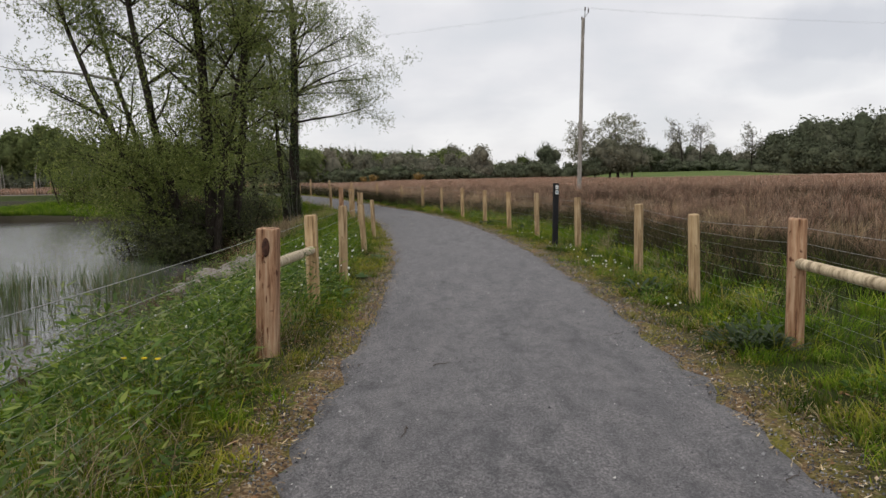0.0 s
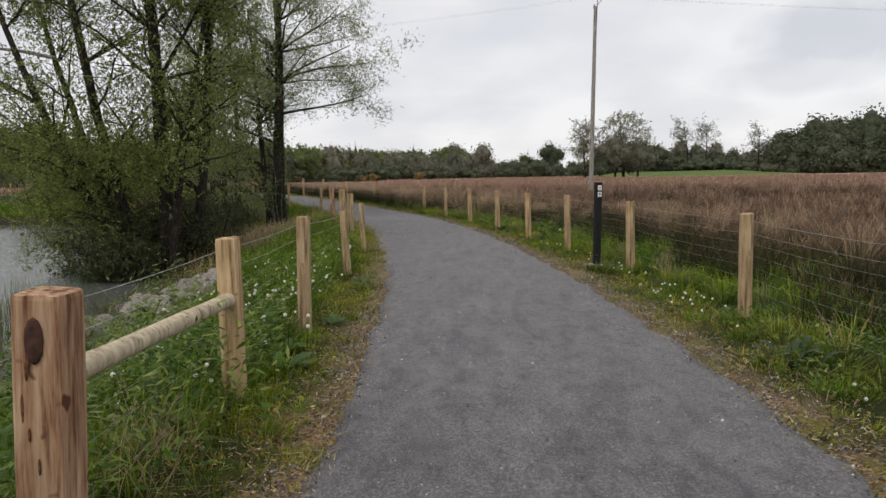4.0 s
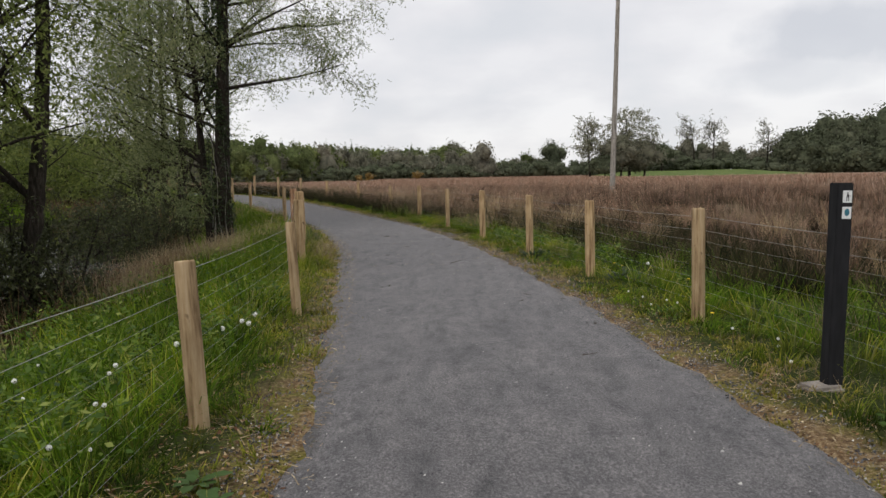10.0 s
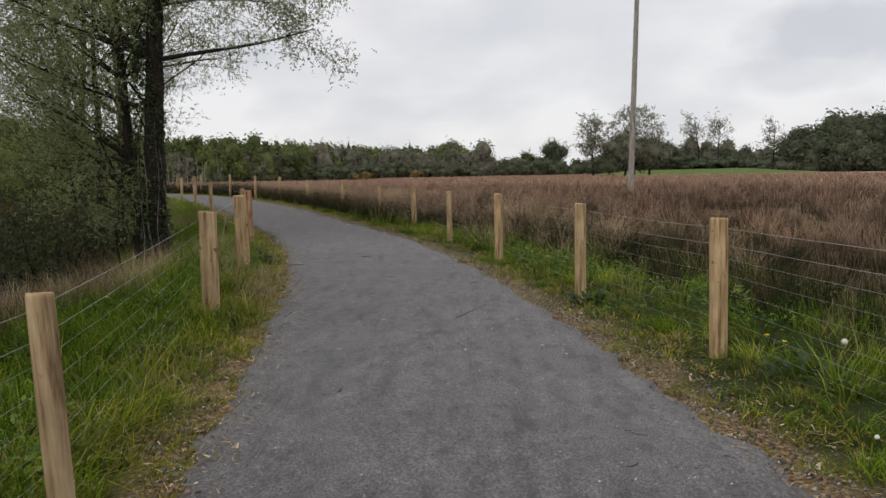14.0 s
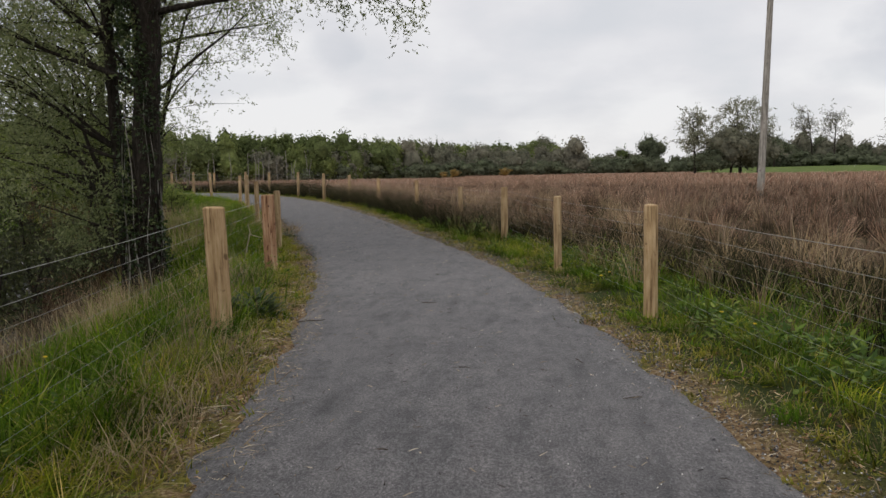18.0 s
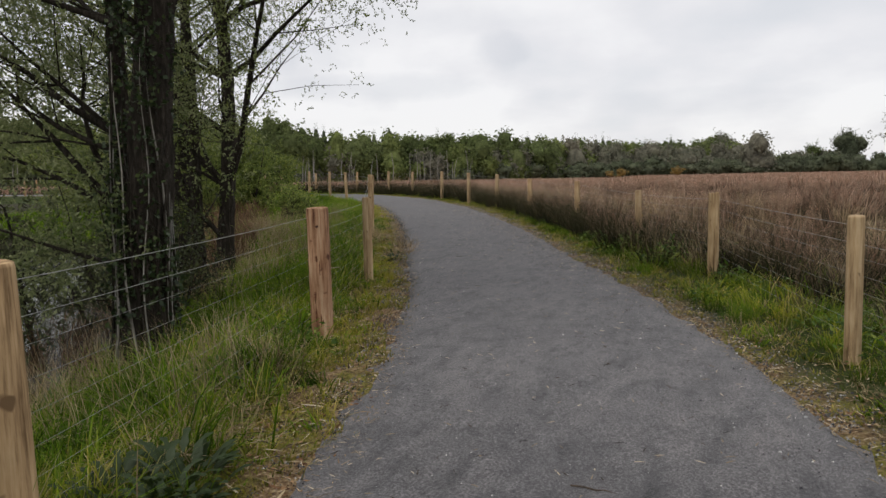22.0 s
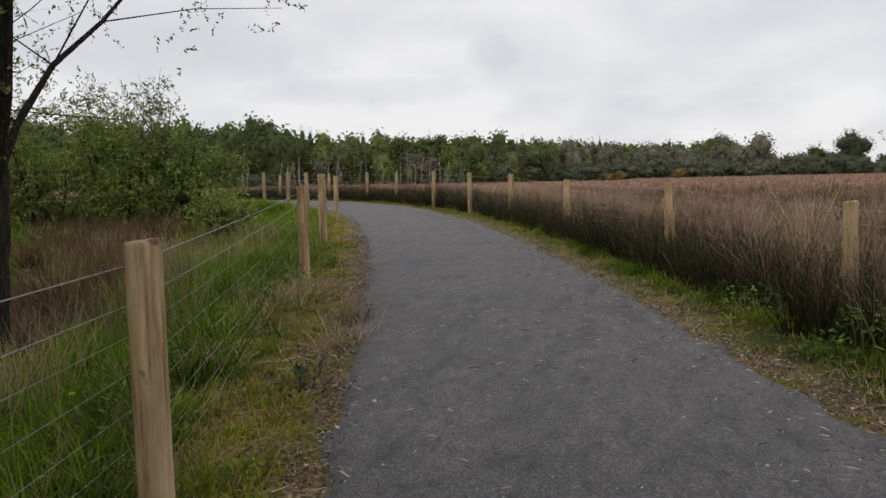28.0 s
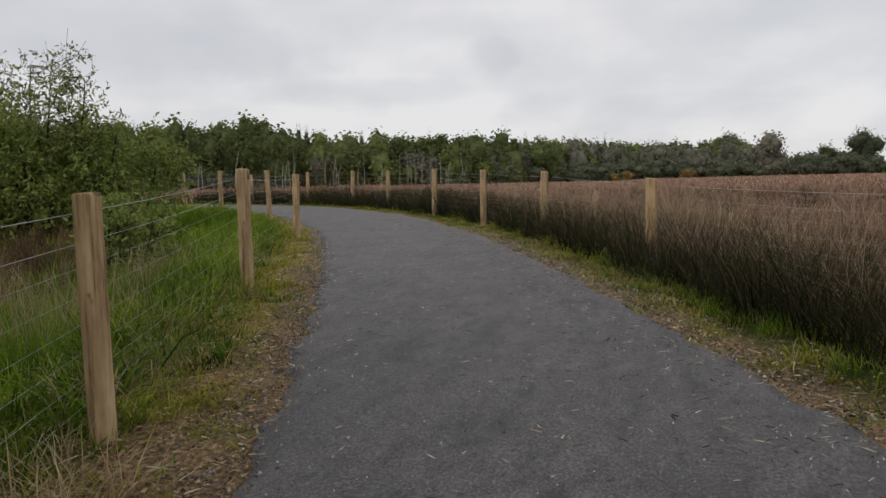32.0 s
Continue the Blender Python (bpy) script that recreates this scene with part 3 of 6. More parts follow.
# ------------------------------------------------------------------ ground, path and water
def axis(dense0, dense1, step, lo, hi):
    a = list(np.arange(dense0, dense1, step))
    s, v = step, dense0
    left = []
    while v > lo:
        s *= 1.16
        v -= s
        left.append(v)
    s, v = step, a[-1]
    right = []
    while v < hi:
        s *= 1.16
        v += s
        right.append(v)
    return np.array(left[::-1] + a + right)


ax, ay = axis(-30, 9, 0.2, -3000, 3000), axis(-6, 55, 0.24, -3000, 3000)
X, Y = np.meshgrid(ax, ay)
X, Y = X.ravel(), Y.ravel()
D, PY = near(X, Y)
Z = height(X, Y) - 0.07 * (1 - ss(1.25, 1.5, np.abs(D))) + 0.012 * rng.normal(size=len(X)) * ss(1.3, 1.45, np.abs(D)) * (1 - ss(1.9, 2.4, np.abs(D)))
RUSH_Y, RUSH_D = [-40, 0, 6, 10, 14, 18, 22, 26, 30, 33, 36, 70], [6.6, 6.4, 6.0, 5.4, 4.9, 4.6, 4.5, 4.3, 3.5, 2.6, 2.25, 2.25]


def rush_from(py):
    return np.interp(py, RUSH_Y, RUSH_D)


dist = np.hypot(X, Y)
edge_w = 1 - ss(1.52, 1.85, np.abs(D) - np.where(D < 0, np.interp(Y, [6, 17, 22, 30], [0, 0.2, 0.2, 0]), 0) + 0.14 * wob(X, Y, 2.7) - 0.6 * ss(18, 32, Y) * (D < 0))
rush_w = ss(-0.3, 0.6, D - rush_from(PY))
sh = shore_at(PY)
shore_w = np.maximum(np.where(PY > 43, ss(0.945, 0.97, -D / sh), ss(0.78, 0.98, -D / sh + 0.06 * wob(X, Y, 1.5))), 0.8 * ss(4.8, 5.6, -D + 0.4 * wob(X, Y, 1.1, 2)) * ss(20, 25, Y)) * (D < 0)
mead_w = ss(184, 190, dist) * (1 - ss(300, 320, dist)) * ss(36, 42, X) * (1 - ss(92, 100, X))
far_w = ss(60, 100, dist) * ((D > 0) | (dist > 130))
ny, nx = len(ay), len(ax)
i, j = np.meshgrid(np.arange(ny - 1), np.arange(nx - 1), indexing="ij")
F = np.stack([i * nx + j, i * nx + j + 1, (i + 1) * nx + j + 1, (i + 1) * nx + j], -1).reshape(-1, 4)
link("ground", mesh_np("ground", np.stack([X, Y, Z], 1), F, M_GROUND, {"edge": edge_w, "rush": rush_w, "shore": shore_w, "meadow": mead_w, "far": far_w}, True),
     None, "grassy ground with mossy path edges and a brown rush field", "ground", "", "structure")

def lake_half(y):
    """Half width of the path on its lake side."""
    return np.interp(y, [-5, 0, 6, 11, 17, 21, 25, 30, 34], [1.50, 1.50, 1.53, 1.64, 1.79, 1.83, 1.73, 1.56, 1.51])


# the path: a strip with a slight crown and ragged edges
k = np.arange(0, len(LINE) - 8)
P, N = LINE[k], NOR[k]
cols = np.linspace(-1, 1, 27)
ragL = lake_half(P[:, 1]) + 0.04 * wob(P[:, 0] * 3, P[:, 1] * 3, 1.0, 2) + 0.05 * wob(P[:, 0] * 9, P[:, 1] * 9, 1.0, 5) + 0.035 * rng.normal(size=len(k))
ragR = 1.535 + 0.04 * wob(P[:, 0] * 3, P[:, 1] * 3, 1.0, 7) + 0.05 * wob(P[:, 0] * 9, P[:, 1] * 9, 1.0, 9) + 0.035 * rng.normal(size=len(k))
half = np.where(cols[None, :] < 0, ragL[:, None], ragR[:, None])
VX = P[:, 0:1] + N[:, 0:1] * cols[None] * half
VY = P[:, 1:2] + N[:, 1:2] * cols[None] * half
VZ = line_z(P[:, 1])[:, None] + 0.012 + 0.02 * (1 - cols[None] ** 2) + 0.004 * wob(VX, VY, 2.5) - 0.07 * ss(0.86, 1.0, np.abs(cols[None])) + 0.012 * rng.normal(size=VX.shape) * ss(0.84, 0.95, np.abs(cols[None])) - 0.10 * (np.abs(cols[None]) > 0.99)
nc = len(cols)
i, j = np.meshgrid(np.arange(len(k) - 1), np.arange(nc - 1), indexing="ij")
F = np.stack([i * nc + j, i * nc + j + 1, (i + 1) * nc + j + 1, (i + 1) * nc + j], -1).reshape(-1, 4)
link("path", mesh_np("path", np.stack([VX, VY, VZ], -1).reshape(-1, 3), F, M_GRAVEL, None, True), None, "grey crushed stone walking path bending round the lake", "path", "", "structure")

wx = np.array([-95, -2, -2, -95.0])
wy = np.array([-60, -60, 50, 50.0])
link("water", mesh_np("water", np.stack([wx, wy, np.full(4, WATER_Z)], 1), np.array([[0, 1, 2, 3]]), M_WATER), None, "calm grey lake water reflecting the overcast sky", "water", "", "structure")


# ------------------------------------------------------------------ fences
def post_bm(r, h, sides=14, square=0.0, seed=0):
    rd = random.Random(seed)
    bm = bmesh.new()
    rings = [(-0.35, 1.0), (0.0, 1.0), (h * 0.35, 0.99), (h * 0.7, 1.0), (h - 0.02, 0.985), (h - 0.004, 0.95), (h, 0.86)]
    prev = None
    wobx, woby = rd.uniform(-0.008, 0.008), rd.uniform(-0.008, 0.008)
    for z, s in rings:
        ring = []
        for q in range(sides):
            a = 2 * math.pi * q / sides
            k_ = 1.0
            if square:
                k_ = (1 - square) + square * min(1.32, 1 / max(abs(math.cos(a)), abs(math.sin(a))))
            rr = r * s * k_ * (1 + 0.025 * math.sin(3 * a + seed))
            ring.append(bm.verts.new((rr * math.cos(a) + wobx * z, rr * math.sin(a) + woby * z, z + (0.006 * math.cos(a + seed) if z == h else 0))))
        if prev:
            for q in range(sides):
                bm.faces.new((prev[q], prev[(q + 1) % sides], ring[(q + 1) % sides], ring[q]))
        prev = ring
    bm.faces.new(prev)
    for f_ in bm.faces:
        f_.smooth = len(f_.verts) == 4 and not square
    return bm


# x, y, height, radius, lean across the path in degrees, squareness
LEFT = [(1.5, -3.6, 1.18, 0.06, 0, 0), (1.35, 1.12, 1.15, 0.095, 2.0, 0.9), (1.287, 3.47, 1.15, 0.074, 0, 0.9), (1.27, 5.77, 1.18, 0.066, 0.7, 0.85),
        (0.985, 10.28, 1.035, 0.064, -2.0, 0), (0.76, 13.9, 1.05, 0.055, -2.5, 0), (-0.27, 18.68, 1.17, 0.096, 0.5, 0), (-1.16, 22.85, 1.25, 0.108, -1.1, 0),
        (-2.26, 26.9, 1.219, 0.102, -0.9, 0.5), (-3.27, 29.82, 1.17, 0.064, -0.3, 0), (-6.03, 35.35, 1.165, 0.062, 0, 0), (-8.0, 39.2, 1.26, 0.072, 0.3, 0),
        (-10.4, 44.0, 1.15, 0.062, 1, 0), (-13.4, 47.6, 1.17, 0.062, -2, 0), (-14.9, 48.8, 1.17, 0.062, 1, 0), (-16.6, 49.9, 1.17, 0.062, 0, 0),
        (-18.9, 51.1, 1.15, 0.062, -1, 0), (-22.6, 52.5, 1.15, 0.062, 0, 0), (-27.2, 53.5, 1.15, 0.062, 1, 0), (-32.6, 54.3, 1.15, 0.062, 0, 0),
        (-37, 55.0, 1.15, 0.062, -1, 0), (-42, 55.6, 1.15, 0.062, 0, 0), (-48, 56.2, 1.15, 0.062, 1, 0)]
RIGHT = [(6.18, -1.3, 1.15, 0.08, 0, 0), (6.11, 1.35, 1.15, 0.08, 0, 0), (5.94, 3.62, 1.08, 0.068, -1.6, 0), (5.92, 6.34, 1.11, 0.072, -0.4, 0),
         (5.56, 10.08, 1.13, 0.07, -0.8, 0), (5.04, 13.38, 1.16, 0.066, -0.5, 0), (4.55, 16.84, 1.14, 0.072, -1.1, 0), (3.91, 19.74, 1.16, 0.069, -0.5, 0),
         (3.14, 23.9, 1.19, 0.073, -0.5, 0), (2.21, 27.35, 1.152, 0.062, -0.4, 0), (1.13, 31.53, 1.159, 0.072, 0.1, 0), (-0.23, 35.06, 1.031, 0.065, -1, 0),
         (-1.94, 37.92, 1.106, 0.065, -1.2, 0), (-4.05, 41.67, 1.072, 0.065, 0, 0), (-6.15, 45.24, 1.137, 0.067, 0.7, 0), (-7.88, 47.22, 1.166, 0.067, 0.2, 0),
         (-9.99, 49.78, 1.174, 0.067, 0.5, 0), (-12.62, 52.66, 1.126, 0.065, 0.4, 0), (-14.56, 54.1, 1.147, 0.065, 0.1, 0), (-16.9, 55.1, 1.15, 0.062, 0, 0),
         (-20.2, 56.4, 1.15, 0.062, 0, 0), (-24.3, 57.4, 1.15, 0.062, 0, 0), (-28.8, 58.3, 1.15, 0.062, 0, 0), (-34, 59.1, 1.15, 0.062, 0, 0),
         (-40, 59.9, 1.15, 0.062, 0, 0), (-47, 60.6, 1.15, 0.062, 0, 0)]
POST_Z = {}


def fence(name, posts, side, label):
    root = tagged(new(name), label, "fence", "fences along the path")
    tops = []
    for n, (x, y, h, r, lean, sq) in enumerate(posts):
        d, py = near(np.array([x]), np.array([y]))
        z = float(line_z(py[0])) - 0.03
        ob = part("post", post_bm(r, h + 0.03, 16 if sq else 14, sq, n + 3 * side), M_POSTOLD if n in (1, 8 if side < 0 else 0) else M_POST, root)
        kk = int(np.argmin((LINE[:, 0] - x) ** 2 + (LINE[:, 1] - y) ** 2))
        ang = math.degrees(math.atan2(TAN[kk, 1], TAN[kk, 0])) - 90
        ob.matrix_basis = pose(x, y, z, 0, 0, ang) @ pose(0, 0, 0, 0, lean, 0)
        tops.append((ob.matrix_basis.copy(), h, r))
        POST_Z[(side, n)] = z
    for wn_, hz in enumerate((1.06, 0.92, 0.81, 0.68, 0.55, 0.42, 0.30, 0.18)):
        pts = []
        for q, (m_, h, r) in enumerate(tops):
            # wires run on the side of the posts that faces away from the path
            p_ = m_ @ Vector((side * (r + 0.002), 0, hz * h / 1.15 + 0.03))
            if pts:
                a_ = Vector(pts[-1])
                for t_ in (0.25, 0.5, 0.75):
                    s_ = a_.lerp(p_, t_)
                    s_.z -= 0.015 * (1 - (2 * t_ - 1) ** 2)
                    pts.append(tuple(s_))
            pts.append(tuple(p_))
        v, f = tube_np(pts, np.full(len(pts), (0.0021, 0.0016, 0.0010)[min(wn_, 2)]), 4)
        link("wire", mesh_np("wire", v, f, M_WIRE, None, True), root, "thin galvanised fence wire")
    return root, tops


fence_l, tops_l = fence("fence", LEFT, -1, "post and wire fence on the lake side of the path")
fence_r, tops_r = fence("fence", RIGHT, 1, "post and wire fence along the rush field")


def rail(root, a, b_, za, zb, r):
    p0, p1 = Vector(a.translation), Vector(b_.translation)
    p0.z += za
    p1.z += zb
    n = 9
    pts = [tuple(p0.lerp(p1, t_)) for t_ in np.linspace(0, 1, n)]
    v, f = tube_np(pts, [r * (1 + 0.04 * math.sin(q * 1.7)) for q in range(n)], 12)
    v0, f0 = tube_np([pts[0], tuple(p0 - (p1 - p0) * 0.0004)], [r, 0.001], 12)
    v1, f1 = tube_np([pts[-1], tuple(p1 + (p1 - p0) * 0.0004)], [r, 0.001], 12)
    v, f = join_np([(v, f), (v0, f0), (v1, f1)])
    link("rail", mesh_np("rail", v, f, M_RAIL, None, True), root, "pale round strut rail between two posts")


rail(fence_l, tops_l[1][0], tops_l[2][0], 0.83, 0.76, 0.05)
rail(fence_r, tops_r[0][0], tops_r[1][0], 0.76, 0.78, 0.05)


# ------------------------------------------------------------------ way marker and pole
def box_bm(sx, sy, sz, bev=0.0, z0=0.0):
    bm = bmesh.new()
    bmesh.ops.create_cube(bm, size=1)
    bmesh.ops.scale(bm, vec=(sx, sy, sz), verts=bm.verts)
    bmesh.ops.translate(bm, vec=(0, 0, z0 + sz / 2), verts=bm.verts)
    if bev:
        bmesh.ops.bevel(bm, geom=list(bm.edges), offset=bev, segments=2, affect="EDGES")
    return bm


marker = tagged(new("waymarker_post"), "black plastic waymarker post with two small trail signs", "waymarker")
marker.matrix_basis = pose(5.19, 11.01, -0.05, 0, 1.0, 8)
part("post", box_bm(0.115, 0.095, 1.8, 0.006, -0.32), M_BLACK, marker)
for sz_, blue in ((1.345, False), (1.235, True)):
    pl = part("sign_plate", box_bm(0.066, 0.004, 0.082, 0.001), M_WHITE, marker, "small white square trail sign")
    pl.matrix_basis = pose(0.012, -0.0495, sz_)
    bm = bmesh.new()
    if blue:
        bmesh.ops.create_circle(bm, cap_ends=True, segments=14, radius=0.021, matrix=pose(0, 0, 0.044, 90) @ Matrix.Diagonal((0.9, 1.2, 1, 1)))
    else:
        for q in ((0.0, 0.066, 0.008, 0.008), (0.0, 0.048, 0.013, 0.024), (-0.007, 0.026, 0.006, 0.026), (0.008, 0.026, 0.006, 0.026), (0.014, 0.045, 0.012, 0.005)):
            vs_ = [bm.verts.new((q[0] + sx_ * q[2] / 2, 0, q[1] + sy_ * q[3] / 2)) for sx_, sy_ in ((-1, -1), (1, -1), (1, 1), (-1, 1))]
            bm.faces.new(vs_)
    sym = part("symbol", bm, M_SIGNBLUE if blue else M_BLACK, pl, "blue leaf-shaped sign mark" if blue else "black walking sign mark")
    sym.matrix_basis = pose(0, -0.003, 0)
# concrete foot showing in the grass
foot = part("footing", box_bm(0.26, 0.2, 0.09, 0.02), M_ROCK, marker, "grey concrete footing")
foot.matrix_basis = pose(-0.09, -0.02, -0.01, 0, 0, 12)

POLE_X, POLE_Y, POLE_H = 13.04, 56.1, 15.3
pole_z = height1(POLE_X, POLE_Y)
upole = tagged(new("utility_pole"), "tall grey wooden utility pole standing in the rush field", "utility pole")
upole.matrix_basis = pose(POLE_X, POLE_Y, pole_z, 0, 1.3, 0)
v, f = tube_np([(0, 0, z_) for z_ in np.linspace(-0.5, POLE_H - 0.9, 14)], np.linspace(0.19, 0.125, 14), 14)
v2, f2 = tube_np([(0, 0, POLE_H - 0.9), (0, 0, POLE_H - 0.88)], [0.125, 0.005], 14)
v, f = join_np([(v, f), (v2, f2)])
link("shaft", mesh_np("shaft", v, f, M_POLE, None, True), upole)
v, f = tube_np([(0.12, 0, POLE_H - 2.2), (0.12, 0, POLE_H - 1.2), (0.14, 0, POLE_H - 0.35)], [0.035, 0.035, 0.03], 8)
link("bracket", mesh_np("bracket", v, f, M_STEEL, None, True), upole, "steel insulator bracket")
v, f = tube_np([(-0.10, 0, POLE_H - 1.15), (0.42, 0, POLE_H - 0.45)], [0.03, 0.03], 6)
link("cross_arm", mesh_np("cross_arm", v, f, M_STEEL, None, True), upole, "short slanting steel arm")
INS = [(0.14, 0, POLE_H - 0.35), (0.42, 0, POLE_H - 0.45), (-0.1, 0, POLE_H - 1.1)]
for px_, py_, pz_ in INS:
    zs = np.linspace(0, 0.34, 9)
    v, f = tube_np([(px_, py_, pz_ + q) for q in zs], [0.03, 0.07, 0.04, 0.08, 0.045, 0.08, 0.045, 0.06, 0.01], 10)
    link("insulator", mesh_np("insulator", v, f, M_CERAMIC, None, True), upole, "dark ceramic insulator")
for px_, py_, pz_ in INS[:2]:
    for ex_, ey_, ez_ in ((-75, 12, 12.5), (85, -10, 13.0)):
        a_, b_ = np.array([px_, py_, pz_ + 0.3]), np.array([ex_, ey_, ez_ + pole_z])
        t_ = np.linspace(0, 1, 24)[:, None]
        pts = a_ + (b_ - a_) * t_ - np.array([[0, 0, 1.6]]) * (1 - (2 * t_ - 1) ** 2)
        v, f = tube_np(pts, np.full(24, 0.0035), 4)
        link("overhead_wire", mesh_np("overhead_wire", v, f, M_STEEL, None, True), upole, "thin overhead power wire")


# ------------------------------------------------------------------ trees
def grow(rd, start, direction, length, radius, level, bits, spots, droop, top_level, bare=0.35, low_side=None, many=18, reach=1.0):
    """One limb and, from it, smaller ones. Collects tubes and the places of leaves."""
    n = 11 if level == 0 else (6 if level == 1 else 3)
    p, d_ = Vector(start), Vector(direction).normalized()
    pts, rad = [tuple(p)], [radius]
    nodes = []
    for q in range(1, n):
        t_ = q / (n - 1)
        wobble = 0.06 if level == 0 else 0.22
        d_ = (d_ + Vector((rd.uniform(-1, 1), rd.uniform(-1, 1), rd.uniform(-0.6, 0.8))) * wobble + Vector((0, 0, 0.06 if level == 0 else -droop * level * 0.5))).normalized()
        p = p + d_ * (length / (n - 1))
        pts.append(tuple(p))
        rad.append(max(0.004, radius * (1 - 0.82 * t_) if level else radius * (1 - 0.72 * t_)))
        nodes.append((t_, p.copy(), d_.copy(), rad[-1]))
    bits.append((pts, rad, 12 if level == 0 else (5 if level == 1 else 3)))
    if level == top_level:
        for t_, q, dd, _ in nodes:
            spots.append((q, dd, length))
        return
    count = {0: many, 1: 8, 2: 6}[level]
    for q in range(count):
        t_ = rd.uniform(bare if level == 0 else 0.2, 1.0)
        near_ = min(nodes, key=lambda nn: abs(nn[0] - t_))
        side = Vector((rd.uniform(-1, 1), rd.uniform(-1, 1), 0))
        if low_side and level == 0 and t_ < 0.45:
            side = Vector((low_side * abs(side.x) + low_side * 0.3, side.y, 0))
        side = (side - near_[2] * side.dot(near_[2])).normalized()
        nd = near_[2] * rd.uniform(0.35, 0.9) + side * rd.uniform(0.7, 1.1) + Vector((0, 0, 0.12))
        ln = length * (rd.uniform(0.26, 0.42) * (1.25 - 0.6 * t_) * reach if level == 0 else rd.uniform(0.35, 0.6))
        grow(rd, near_[1], nd, ln, max(0.006, min(0.05, near_[3] * rd.uniform(0.35, 0.55))), level + 1, bits, spots, droop, top_level, bare, low_side, many, reach)


def leaves_np(spots, count, size, slim, spread, g, hang=0.3, string=7):
    """Small pointed leaves strung along thin shoots about the twigs."""
    P_ = np.array([tuple(s[0]) for s in spots])
    m_ = count // string
    k_ = g.integers(0, len(P_), m_)
    s0 = P_[k_] + g.normal(size=(m_, 3)) * spread
    w_ = g.normal(size=(m_, 3))
    w_[:, 2] -= hang
    w_ /= np.linalg.norm(w_, axis=1)[:, None]
    ln = size * string * 0.42 * g.uniform(0.6, 1.3, m_)
    q_ = np.repeat(np.arange(m_), string)
    t_ = np.tile(np.arange(string) / string, m_)
    n_ = len(q_)
    c_ = s0[q_] + w_[q_] * (t_ * ln[q_])[:, None] + np.array([0, 0, -0.35]) * (t_ * t_ * ln[q_])[:, None] * hang
    a_ = w_[q_] * 0.8 + g.normal(size=(n_, 3)) * 0.75
    a_[:, 2] -= hang * 0.6
    a_ /= np.linalg.norm(a_, axis=1)[:, None]
    b_ = np.cross(a_, g.normal(size=(n_, 3)))
    b_ /= np.linalg.norm(b_, axis=1)[:, None]
    s_ = size * g.uniform(0.6, 1.3, (n_, 1))
    v_ = np.stack([c_, c_ + a_ * s_ * 0.45 + b_ * s_ * slim * 0.5, c_ + a_ * s_, c_ + a_ * s_ * 0.45 - b_ * s_ * slim * 0.5], 1).reshape(-1, 3)
    return v_, np.arange(n_ * 4).reshape(-1, 4)


def tree(name, x, y, stems, seed, leaf, count, label, size=0.085, slim=0.42, spread=0.12, droop=0.05, category="tree", levels=2, extra=(), bare=0.35, z=None, hang=0.3, low_side=None, many=18, reach=1.0):
    """stems: (dx, dy, lean x, lean y, length, radius); extra: single limbs (height, direction, length, radius)."""
    rd, g = random.Random(seed), np.random.default_rng(seed)
    root = tagged(new(name), label, category)
    z = height1(x, y) if z is None else z
    root.matrix_basis = pose(x, y, z - 0.05)
    spots = []
    for n, (dx_, dy_, lx, ly, ln, r) in enumerate(stems):
        bits = []
        zb = height1(x + dx_, y + dy_) - z if name != "far_tree" else 0
        grow(rd, (dx_, dy_, zb - 0.1), (lx, ly, 1), ln, r, 0, bits, spots, droop, levels, bare, low_side, many, reach)
        # the foot flares out
        pts, rad, sd = bits[0]
        rad[0] = r * 1.35
        for h_, dv, el, er in (extra if n == 0 else ()):
            q = min(pts, key=lambda p_: abs(p_[2] - h_))
            own = []
            grow(rd, q, dv, el, er, 1, bits, own, droop, levels, bare)
            # the low outer boughs and the sunny side carry more leaves
            spots += own * (3 if h_ < 2.5 else 3 if abs(dv[0]) > 0.55 else 1)
        # the main stem is furrowed and uneven
        pts, rad, sd = bits[0]
        fine_t = np.linspace(0, len(pts) - 1, 60)
        P_ = np.stack([np.interp(fine_t, np.arange(len(pts)), np.array(pts)[:, q]) for q in range(3)], 1)
        R_ = np.interp(fine_t, np.arange(len(rad)), rad) + 0.25 * r * np.exp(-fine_t * 1.6)
        stem_v, stem_f = tube_np(P_, R_, 18)
        ax_ = np.repeat(P_, 18, 0)
        th = np.tile(np.arange(18) / 18 * 2 * np.pi, 60)
        hh_ = np.repeat(fine_t, 18)
        stem_v = ax_ + (stem_v - ax_) * (1 + 0.09 * np.sin(3 * th + hh_ * 0.9 + n) + 0.07 * np.sin(7 * th - hh_ * 1.7) + 0.07 * g.normal(size=len(th)))[:, None]
        v_, f_ = join_np([(stem_v, stem_f)] + [tube_np(a_, b_, c_) for a_, b_, c_ in bits[1:]])
        link("trunk", mesh_np("trunk", v_, f_, M_BARK, None, True), root, "dark rough bark trunk with limbs")
    v_, f_ = leaves_np(spots, count, size, slim, spread, g, hang)
    link("crown", mesh_np("crown", v_, f_, leaf), root, "airy crown of small spring leaves")
    return root


